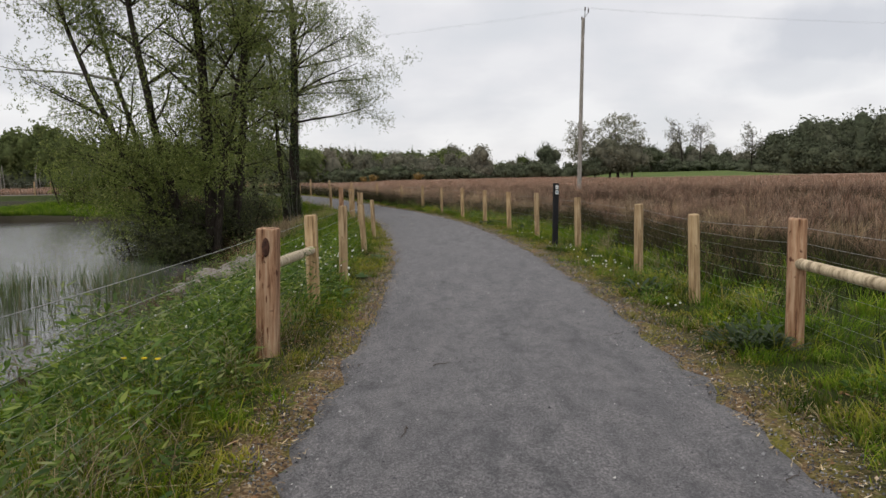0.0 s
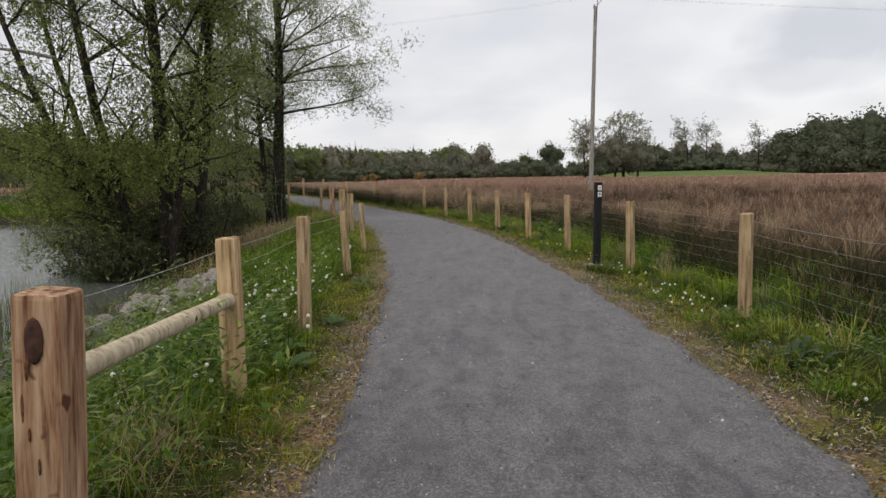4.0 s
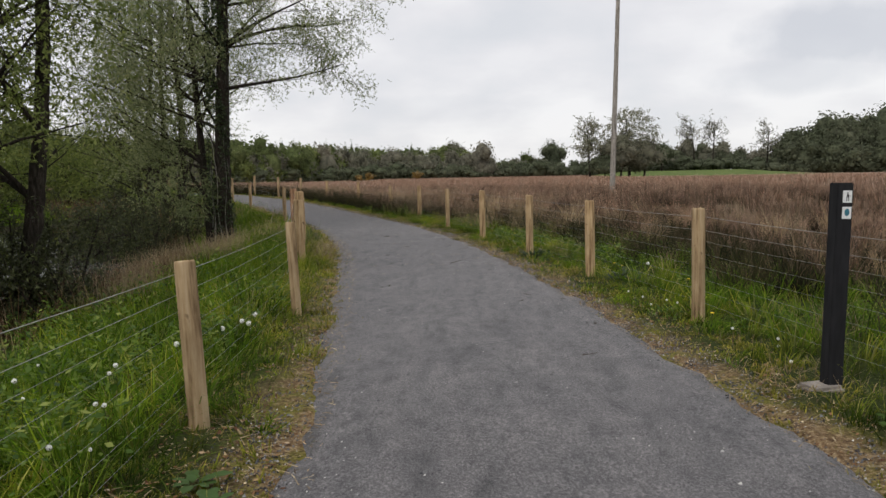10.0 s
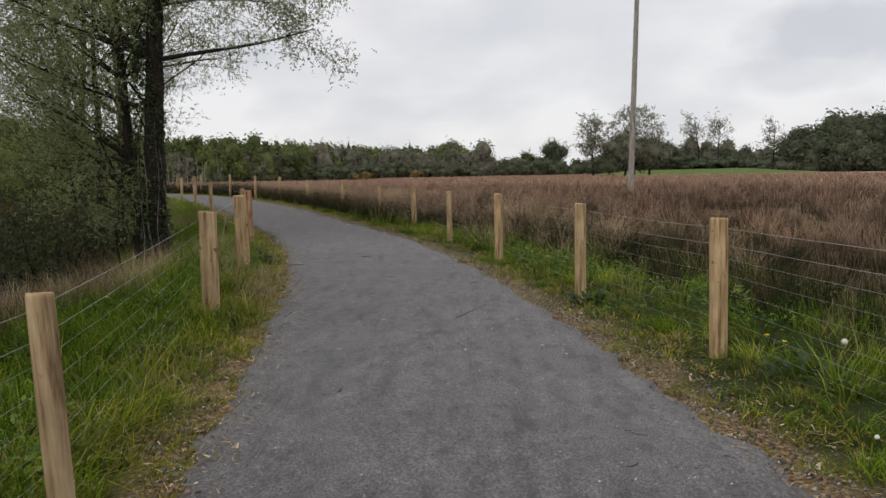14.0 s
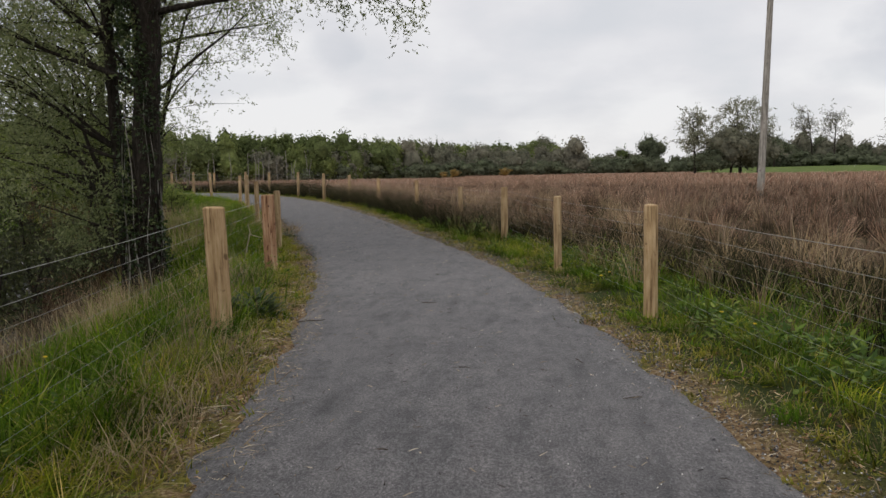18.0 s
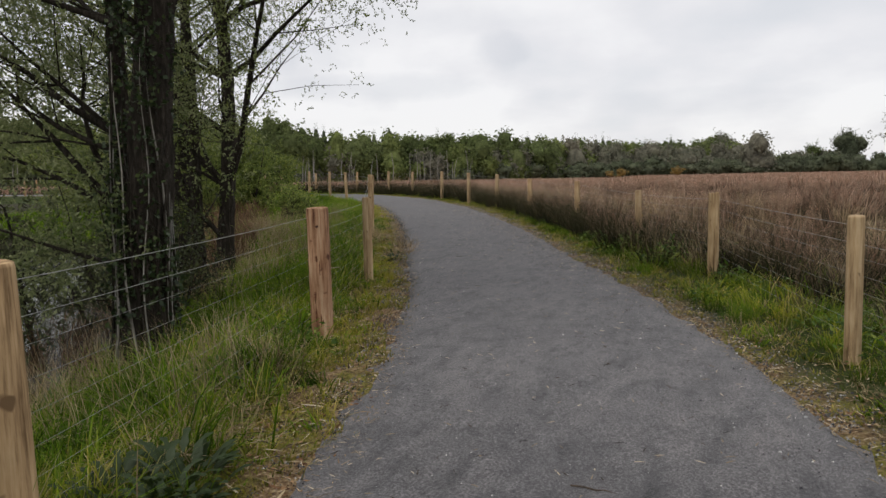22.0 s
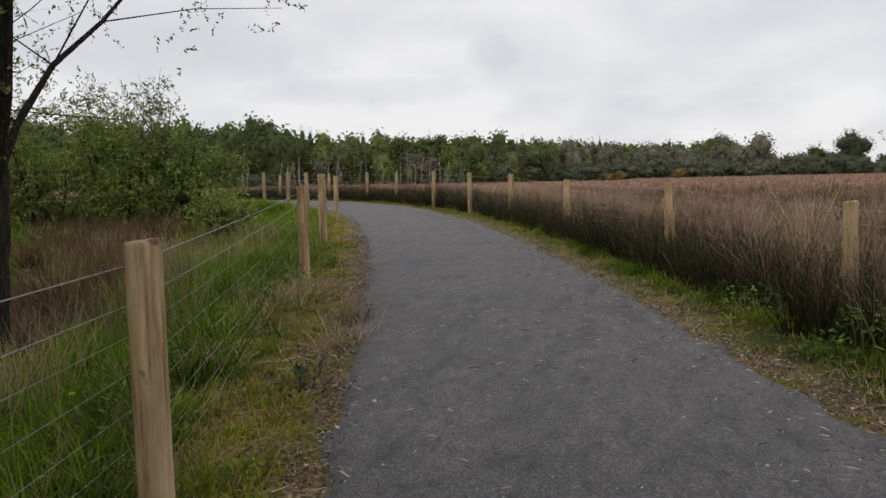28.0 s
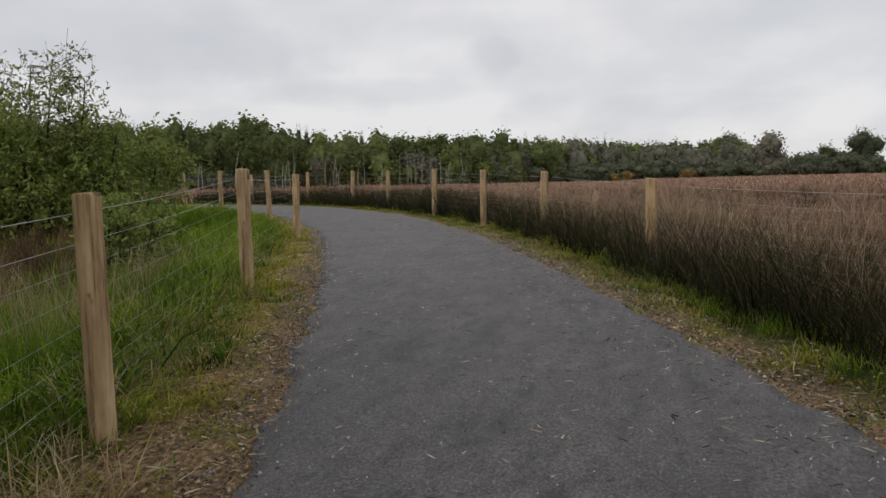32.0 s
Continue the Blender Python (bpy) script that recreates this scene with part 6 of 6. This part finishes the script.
v = np.stack([np.stack([x - ux * ln / 2 - uy * w_, y - uy * ln / 2 + ux * w_, z_], 1), np.stack([x - ux * ln / 2 + uy * w_, y - uy * ln / 2 - ux * w_, z_], 1), np.stack([x + ux * ln / 2, y + uy * ln / 2, z_ + 0.004], 1), np.stack([x, y, z_ + 0.006], 1)], 1).reshape(-1, 3)
f = (np.arange(n)[:, None, None] * 4 + np.array([[0, 1, 3], [1, 2, 3], [2, 0, 3]])[None]).reshape(-1, 3)
M_BITS, nt, b = mat("woody_bits", 0.9, spec=0.1)
nt.links.new(ramp(nt, island(nt), [(0, (0.015, 0.013, 0.011)), (0.4, (0.06, 0.045, 0.032)), (0.65, (0.26, 0.20, 0.13)), (1, (0.62, 0.54, 0.40))]), b.inputs[0])
link("twig_litter", mesh_np("twig_litter", v, f, M_BITS), None, "broken twig and bark bits strewn on the path", "litter", "", "stuff")


# longer pale stalks and bark strips fallen on the lake-side verge
n = 3600
x, y, d1 = along_path(n, 17, 44, -2.5, -1.6)
keep = rng.uniform(0, 1, n) < 0.25 + 0.75 * (wob(x, y, 1.3, 51) > 0)
x, y = x[keep], y[keep]
n = len(x)
ln, a_, w_ = rng.uniform(0.05, 0.2, n), rng.uniform(0, np.pi, n), rng.uniform(0.0022, 0.006, n)
z_ = np.maximum(height(x, y), line_z(near(x, y)[1]) - 0.02) + rng.uniform(0.012, 0.035, n)
ux, uy, tz = np.cos(a_), np.sin(a_), rng.uniform(-0.2, 0.2, n) * ln
v = np.stack([np.stack([x - ux * ln / 2 - uy * w_, y - uy * ln / 2 + ux * w_, z_ - tz], 1), np.stack([x - ux * ln / 2 + uy * w_, y - uy * ln / 2 - ux * w_, z_ - tz], 1), np.stack([x + ux * ln / 2, y + uy * ln / 2, z_ + tz], 1), np.stack([x, y, z_ + w_], 1)], 1).reshape(-1, 3)
f = (np.arange(n)[:, None, None] * 4 + np.array([[0, 1, 3], [1, 2, 3], [2, 0, 3]])[None]).reshape(-1, 3)
link("stalk_litter", mesh_np("stalk_litter", v, f, M_BITS), None, "pale fallen stalks and bark strips on the verge", "litter", "", "stuff")


def twig(x0, y0, x1, y1, r, seed):
    rd = random.Random(seed)
    n_ = 7
    pts = []
    for q in range(n_):
        t_ = q / (n_ - 1)
        xx, yy = x0 + (x1 - x0) * t_ + rd.uniform(-0.015, 0.015), y0 + (y1 - y0) * t_ + rd.uniform(-0.015, 0.015)
        dd, pp = near(np.array([xx]), np.array([yy]))
        pts.append((xx, yy, float(line_z(pp[0])) + 0.03 + r * 0.6 + 0.004 * math.sin(q)))
    v_, f_ = tube_np(pts, [r * (1 - 0.6 * q / n_) for q in range(n_)], 5)
    link("twig", mesh_np("twig", v_, f_, M_TWIG, None, True), None, "thin dark fallen twig lying on the path", "twig", "twigs on the path")


twig(2.41, 18.44, 2.73, 19.22, 0.004, 1)
twig(1.37, 21.61, 1.54, 21.59, 0.004, 2)
twig(0.60, 24.4, 0.94, 24.38, 0.006, 3)
twig(-0.5, 23.22, -0.26, 23.39, 0.006, 4)
rd = random.Random(9)
for q in range(40):
    k_ = rd.randint(150, 330)
    dd = rd.uniform(-1.45, 1.5)
    px_, py_ = LINE[k_] + NOR[k_] * dd
    an, le = rd.uniform(0, 6.3), rd.uniform(0.06, 0.2)
    twig(px_, py_, px_ + le * math.cos(an), py_ + le * math.sin(an), rd.uniform(0.002, 0.0045), 20 + q)


# ------------------------------------------------------------------ flowers and broad-leaved plants
def ball_np(r, n, g, spike):
    """A seed clock: fine hairs with little tufts round a core."""
    d_ = g.normal(size=(n, 3))
    d_ /= np.linalg.norm(d_, axis=1)[:, None]
    t_ = np.cross(d_, g.normal(size=(n, 3)))
    t_ /= np.linalg.norm(t_, axis=1)[:, None]
    b_ = np.cross(d_, t_)
    c_ = d_ * r
    v_ = np.stack([c_ - t_ * spike, c_ + b_ * spike, c_ + t_ * spike, c_ - b_ * spike], 1).reshape(-1, 3)
    return v_, np.arange(n * 4).reshape(-1, 4)


g_ = np.random.default_rng(77)
v_, f_ = ball_np(0.02, 70, g_, 0.0085)
ME_CLOCK = mesh_np("seed_head", v_, f_, M_PETAL)
v_, f_ = ball_np(0.016, 60, g_, 0.008)
v_[:, 2] *= 0.35
ME_YEL = mesh_np("flower_head", v_, f_, M_YELLOW)
M_STALK = blade_mat("flower_stalk", (0.10, 0.14, 0.05), [(0, (0.14, 0.18, 0.06)), (1, (0.22, 0.2, 0.1))], through_light=0)
v_, f_ = tube_np([(0, 0, -0.03), (0.004, 0, 0.5), (0.0, 0.006, 1.0)], [0.0026, 0.0022, 0.002], 4)
ME_STALK = mesh_np("stalk", v_, f_, M_STALK, None, True)


def flower(name, x, y, h, head, label, group, cat="flower", scale=1.0):
    z = height1(x, y)
    root = tagged(new(name), label, cat, group)
    root.matrix_basis = pose(x, y, z, random.Random(int(x * 977 + y * 131)).uniform(-9, 9), random.Random(int(x * 377 + y * 531)).uniform(-9, 9), 0)
    st = link("stalk", ME_STALK, root)
    st.scale = (1, 1, h)
    hd = link(head.name.split(".")[0], head, root)
    hd.location = (0, 0.006, h)
    hd.scale = (scale, scale, scale)


rd = random.Random(4)
CLOCK = "dandelion gone to a white seed clock in the bank grass"
for q in range(150):
    yy = rd.choice([rd.uniform(4.5, 11.5), rd.uniform(4.5, 9.5), rd.uniform(0.5, 5)])
    k_ = int(np.argmin(np.abs(LINE[:330, 1] - yy)))
    dd = -rd.uniform(1.95, 4.4) if yy > 4 else -rd.uniform(2.2, 4.0)
    px_, py_ = LINE[k_] + NOR[k_] * dd
    flower("dandelion_clock", px_, py_, rd.uniform(0.22, 0.42), ME_CLOCK, CLOCK, "dandelion clocks", scale=rd.uniform(0.45, 0.85))
for px_, py_ in ((0.75, 12.2), (0.62, 12.35), (0.68, 12.6), (0.5, 12.1), (5.25, 16.3), (0.35, 11.6)):
    flower("dandelion_clock", px_, py_, 0.26, ME_CLOCK, CLOCK, "dandelion clocks")
for px_, py_, hh in ((1.0, -0.6, 0.44), (0.78, -0.55, 0.46), (1.08, -0.5, 0.42), (4.95, 16.56, 0.2), (4.88, 16.7, 0.22), (5.45, 15.1, 0.2), (-4.9, 30.9, 0.25), (-0.3, 36.1, 0.5), (-0.15, 36.3, 0.55), (3.6, 22.9, 0.25), (3.85, 22.6, 0.2), (5.35, 8.4, 0.2),
                     (5.7, 9.1, 0.2), (5.0, 12.9, 0.18), (-2.2, 21.6, 0.25), (-1.9, 19.6, 0.25), (0.25, -1.2, 0.25), (2.75, 25.6, 0.2), (2.9, 25.9, 0.2), (-0.4, 35.9, 0.45)):
    flower("dandelion", px_, py_, hh, ME_YEL, "yellow dandelion in flower in the verge grass", "dandelions", scale=1.1)
for q in range(46):
    yy = rd.choice([rd.uniform(6.6, 8.2), rd.uniform(6.6, 8.2), rd.uniform(9, 15), rd.uniform(2, 7)])
    k_ = int(np.argmin(np.abs(LINE[:330, 1] - yy)))
    px_, py_ = LINE[k_] + NOR[k_] * rd.uniform(1.95, 2.5)
    flower("daisy", px_, py_, rd.uniform(0.05, 0.12), ME_CLOCK, "small white daisy in the short verge grass", "daisies", scale=0.6)


M_THISTLE = leaf_mat("thistle_leaves", [(0, (0.022, 0.04, 0.014)), (0.6, (0.045, 0.07, 0.024)), (1, (0.085, 0.115, 0.045))], 0.25)


def leafy_plant(x, y, n, size, seed, label, name="dock_plant", upright=0.5, slim=0.5, bushy=0.0):
    """A rosette of broad leaves, each folded along its middle."""
    g = np.random.default_rng(seed)
    z = height1(x, y)
    root = tagged(new(name), label, "plant", "broad-leaved plants")
    root.matrix_basis = pose(x, y, z)
    for q in range(n):
        a = q * 2.4 + g.uniform(-0.3, 0.3)
        L = size * g.uniform(0.6, 1.2)
        up = upright * g.uniform(0.5, 1.3)
        bm = bmesh.new()
        rows_ = []
        for t_, w in ((0, 0.04), (0.25, 0.7), (0.5, 1.0), (0.75, 0.75), (1.0, 0.04)):
            r = L * t_ + 0.02
            zz = up * L * (t_ - 0.55 * t_ * t_) * 1.6 + 0.02
            ww = w * L * slim * 0.5
            rows_.append([bm.verts.new((r, s * ww + 0.01 * s * math.sin(9 * t_), zz + (0.14 * ww if s else 0))) for s in (-1, 0, 1)])
        for r0, r1 in zip(rows_, rows_[1:]):
            for s in range(2):
                bm.faces.new((r0[s], r0[s + 1], r1[s + 1], r1[s]))
        ob = part("leaf", bm, M_THISTLE if bushy else M_DOCK, root)
        o_ = bushy * math.sqrt(g.uniform(0, 1))
        ob.matrix_basis = pose(o_ * math.cos(a), o_ * math.sin(a), 0.01 * q / n + bushy * 1.3 * g.uniform(0, 1) * (1 - o_ / (bushy + 0.01)), 0, 0, math.degrees(a))


for q, (px_, py_, n_, sz_, up_) in enumerate(((1.45, 4.3, 8, 0.22, 0.4), (1.3, 4.9, 9, 0.2, 0.4), (1.52, 6.1, 7, 0.16, 0.3), (1.28, 9.4, 9, 0.14, 0.3), (1.35, 8.9, 8, 0.13, 0.3), (1.45, 9.15, 7, 0.12, 0.3), (0.5, 5.6, 9, 0.26, 0.5), (0.1, 6.3, 9, 0.26, 0.5),
                                                  (-0.5, 4.8, 9, 0.25, 0.5), (0.65, 2.4, 9, 0.24, 0.6), (0.4, 1.6, 9, 0.24, 0.6), (0.0, 0.6, 9, 0.26, 0.7), (1.72, -2.35, 7, 0.12, 0.3), (1.62, -1.9, 6, 0.1, 0.3), (-0.2, 8.8, 8, 0.24, 0.5), (0.2, 7.4, 8, 0.24, 0.5))):
    leafy_plant(px_, py_, n_, sz_, 100 + q, "broad-leaved dock plant in the bank grass", "dock_plant", up_)
for q, (px_, py_, n_, sz_) in enumerate(((-1.18, 23.75, 70, 0.13), (-1.05, 23.5, 60, 0.12), (-1.32, 23.5, 60, 0.12), (5.7, 0.95, 80, 0.12), (5.55, 1.2, 70, 0.11), (5.78, 1.3, 60, 0.11), (-3.75, 31.6, 36, 0.08), (3.95, 19.2, 40, 0.12), (4.85, 16.0, 36, 0.1), (5.45, 4.2, 20, 0.16))):
    leafy_plant(px_, py_, n_, sz_, 200 + q, "dark green spiky thistle rosette beside the fence", "thistle_plant", 0.9, 0.34, 0.2)


# ------------------------------------------------------------------ stones along the shore
def rock(x, y, s, seed, flat=0.55):
    rd_ = random.Random(seed)
    bm = bmesh.new()
    bmesh.ops.create_icosphere(bm, subdivisions=3, radius=1)
    off = Vector((rd_.uniform(0, 50), rd_.uniform(0, 50), 0))
    planes = [(Vector((rd_.uniform(-1, 1), rd_.uniform(-1, 1), rd_.uniform(-0.4, 1))).normalized(), rd_.uniform(0.5, 0.85)) for _ in range(11)]
    for v0 in bm.verts:
        for nn, lim in planes:
            over = v0.co.dot(nn) - lim
            if over > 0:
                v0.co -= nn * over
        v0.co *= 1 + 0.10 * noise.noise(v0.co * 2.3 + off) + 0.05 * noise.noise(v0.co * 6.0 + off)
    me = bpy.data.meshes.new("shore_stone")
    bm.to_mesh(me)
    bm.free()
    me.materials.append(M_ROCK)
    ob = link("shore_stone", me, None, "rough pale stone half sunk in the lake bank", "stone", "shore stones")
    ob.matrix_basis = pose(x, y, height1(x, y) + s * flat * 0.5, rd_.uniform(-12, 12), rd_.uniform(-12, 12), rd_.uniform(0, 360)) @ Matrix.Diagonal((s * 0.85, s * rd_.uniform(0.45, 0.75), s * flat * 0.8, 1))


rd = random.Random(12)
for q, (px_, py_, s_) in enumerate(((-2.05, 2.95, 0.26), (-2.3, 3.4, 0.2), (-1.8, 2.5, 0.18), (-2.55, 4.0, 0.22), (-2.45, 5.1, 0.2), (-2.6, 6.2, 0.18), (-2.3, 7.4, 0.2), (-2.5, 8.6, 0.24), (-2.75, 9.6, 0.3), (-2.45, 10.2, 0.42), (-2.1, 10.9, 0.36), (-1.85, 11.5, 0.38),
                                    (-1.7, 12.0, 0.28), (-2.9, 10.7, 0.24), (-2.35, 11.6, 0.3), (-2.7, 12.3, 0.22), (-2.0, 3.9, 0.14), (-1.9, 4.6, 0.15), (-2.2, 5.7, 0.13), (-2.1, 6.8, 0.14), (-1.55, 1.9, 0.2), (-1.7, 1.5, 0.24), (-1.5, 2.4, 0.16), (-2.0, 2.1, 0.22), (-1.4, 1.2, 0.18), (-1.9, 3.2, 0.2), (-2.1, 3.6, 0.17), (-1.95, 5.2, 0.18), (-2.25, 4.5, 0.2), (-1.75, 8.4, 0.22), (-1.6, 9.2, 0.26), (-1.55, 9.9, 0.24), (-1.4, 10.6, 0.22), (-1.5, 11.2, 0.36), (-1.7, 10.4, 0.34), (-1.85, 9.6, 0.34))):
    s_, flat_ = (s_ * 1.3, rd.uniform(0.6, 0.75)) if py_ > 8 else (s_, rd.uniform(0.35, 0.6))
    rock(px_, py_, s_, 300 + q, flat_)
    if py_ > 8:
        for w in range(3):
            rock(px_ + rd.uniform(-0.35, 0.35), py_ + rd.uniform(-0.4, 0.4), s_ * rd.uniform(0.35, 0.6), 400 + q * 3 + w, rd.uniform(0.4, 0.7))


# dark knot holes on the straining posts
for (m_, h_, r_), zk in ((tops_l[1], 1.02), (tops_l[8], 1.08)):
    bm = bmesh.new()
    bmesh.ops.create_uvsphere(bm, u_segments=10, v_segments=6, radius=1)
    bmesh.ops.scale(bm, vec=(0.035 if zk < 1.05 else 0.014, 0.012, 0.085 if zk < 1.05 else 0.012), verts=bm.verts)
    kn = part("knot", bm, M_KNOT, fence_l, "dark knot hole in the post")
    kn.matrix_basis = m_ @ pose(0.01, -r_ * 0.98, zk)

# torn bark and red-brown stains down the two weathered straining posts
M_SCAR, nt, b = mat("red_brown_scar", 0.9, spec=0.1)
nt.links.new(ramp(nt, noise_tex(nt, 45, 4), [(0.3, (0.06, 0.025, 0.015)), (0.6, (0.17, 0.075, 0.04)), (0.8, (0.30, 0.16, 0.09))]), b.inputs[0])
rd = random.Random(31)
for m_, h_, r_ in (tops_l[1], tops_l[8]):
    for q in range(11):
        bm = bmesh.new()
        bmesh.ops.create_uvsphere(bm, u_segments=8, v_segments=6, radius=1)
        bmesh.ops.scale(bm, vec=(rd.uniform(0.004, 0.011), 0.006, rd.uniform(0.02, 0.075)), verts=bm.verts)
        sc = part("scar", bm, M_SCAR, fence_l, "red-brown scar in the weathered wood")
        an = rd.uniform(-0.9, 0.9)
        sc.matrix_basis = m_ @ pose(r_ * 0.985 * math.sin(an), -r_ * 0.985 * math.cos(an), rd.uniform(0.1, 0.95), 0, 0, math.degrees(an))

# a broken bare stick caught in the fence
st = tagged(new("broken_stick"), "pale broken stick caught upright in the fence wires", "stick")
bits = [([(-3.42, 28.55, 0.05), (-3.40, 28.6, 0.3), (-3.34, 28.62, 0.55), (-3.37, 28.6, 0.72)], [0.016, 0.014, 0.011, 0.004], 6), ([(-3.34, 28.62, 0.52), (-3.2, 28.7, 0.46), (-3.1, 28.74, 0.47)], [0.009, 0.006, 0.003], 5)]
v_, f_ = join_np([tube_np(a_, b_, c_) for a_, b_, c_ in bits])
link("wood", mesh_np("wood", v_, f_, M_RAIL, None, True), st)


# ------------------------------------------------------------------ ivy and creepers on the tall willow's trunk
ivy = tagged(new("ivy"), "dark ivy and pale creeper stems clinging to the willow trunk", "ivy")
base = np.array([-4.45, 26.95, height1(-4.45, 26.95)])
g_ = np.random.default_rng(44)
for q in range(34):
    a0, tw = g_.uniform(0, 6.3), g_.uniform(-0.5, 0.5)
    zs = np.linspace(-0.05, g_.uniform(1.2, 4.2), 12)
    rr = 0.30 * (1 - 0.05 * zs) + 0.06 * np.exp(-zs * 3) + g_.uniform(0, 0.03)
    an = a0 + tw * zs * 0.5 + 0.12 * np.sin(zs * 3 + q)
    pts = np.stack([base[0] + rr * np.cos(an), base[1] + rr * np.sin(an) + 0.02 * zs, base[2] + zs], 1)
    v_, f_ = tube_np(pts, np.linspace(0.018, 0.005, 12) * g_.uniform(0.4, 1.2), 5)
    link("creeper_stem", mesh_np("creeper_stem", v_, f_, M_POLE if q % 3 == 0 else M_BARK, None, True), ivy)
n = 15000
zs = g_.uniform(0.3, 7.5, n)
an = g_.uniform(0, 2 * np.pi, n)
ok = np.sin(an * 3 + zs * 1.3) + np.sin(zs * 2.3 + an) + g_.uniform(-0.8, 0.8, n) > -0.1
zs, an = zs[ok], an[ok]
rr = 0.28 * (1 - 0.06 * zs) + np.abs(g_.normal(size=len(zs))) * 0.07
sp_ = [((base[0] + r_ * math.cos(a_), base[1] + r_ * math.sin(a_) + 0.02 * z_, base[2] + z_), 0, 0) for r_, a_, z_ in zip(rr, an, zs)]
v_, f_ = leaves_np(sp_, len(sp_), 0.055, 0.8, 0.02, g_, 0.2, 2)
M_IVY = leaf_mat("ivy_leaves", [(0, (0.02, 0.035, 0.014)), (0.7, (0.04, 0.065, 0.022)), (1, (0.09, 0.12, 0.04))], 0.15, 0.4)
link("foliage", mesh_np("foliage", v_, f_, M_IVY), ivy)

# brown fallen leaves and chips on the verges
n = 22000
x1, y1, d1 = along_path(n // 2, -5, 42, -2.4, -1.4)
x2, y2, d2 = along_path(n // 2, -5, 42, 1.4, 2.3)
x, y = np.concatenate([x1, x2]), np.concatenate([y1, y2])
keep = rng.uniform(0, 1, n) < np.where(np.arange(n) < n // 2, 0.8 + 0.2 * ss(18, 28, y), 0.5)
x, y = x[keep], y[keep]
sp_ = np.stack([x, y, np.maximum(height(x, y), line_z(near(x, y)[1])) + rng.uniform(0.004, 0.018, len(x))], 1)
a_ = rng.normal(size=(len(x), 3)) * np.array([1, 1, 0.15])
a_ /= np.linalg.norm(a_, axis=1)[:, None]
b_ = np.cross(a_, np.array([0, 0, 1.0])) + rng.normal(size=(len(x), 3)) * 0.15
s_ = rng.uniform(0.008, 0.026, (len(x), 1))
v_ = np.stack([sp_ - a_ * s_, sp_ + b_ * s_ * 0.5, sp_ + a_ * s_, sp_ - b_ * s_ * 0.5], 1).reshape(-1, 3)
M_DEADLEAF, nt, b = mat("dead_leaves", 0.9, spec=0.1)
nt.links.new(ramp(nt, island(nt), [(0, (0.06, 0.03, 0.018)), (0.5, (0.19, 0.10, 0.05)), (0.85, (0.33, 0.21, 0.11)), (1, (0.5, 0.42, 0.3))]), b.inputs[0])
link("leaf_litter", mesh_np("leaf_litter", v_, np.arange(len(x) * 4).reshape(-1, 4), M_DEADLEAF), None, "brown fallen leaves and bark chips on the verges", "litter", "", "stuff")
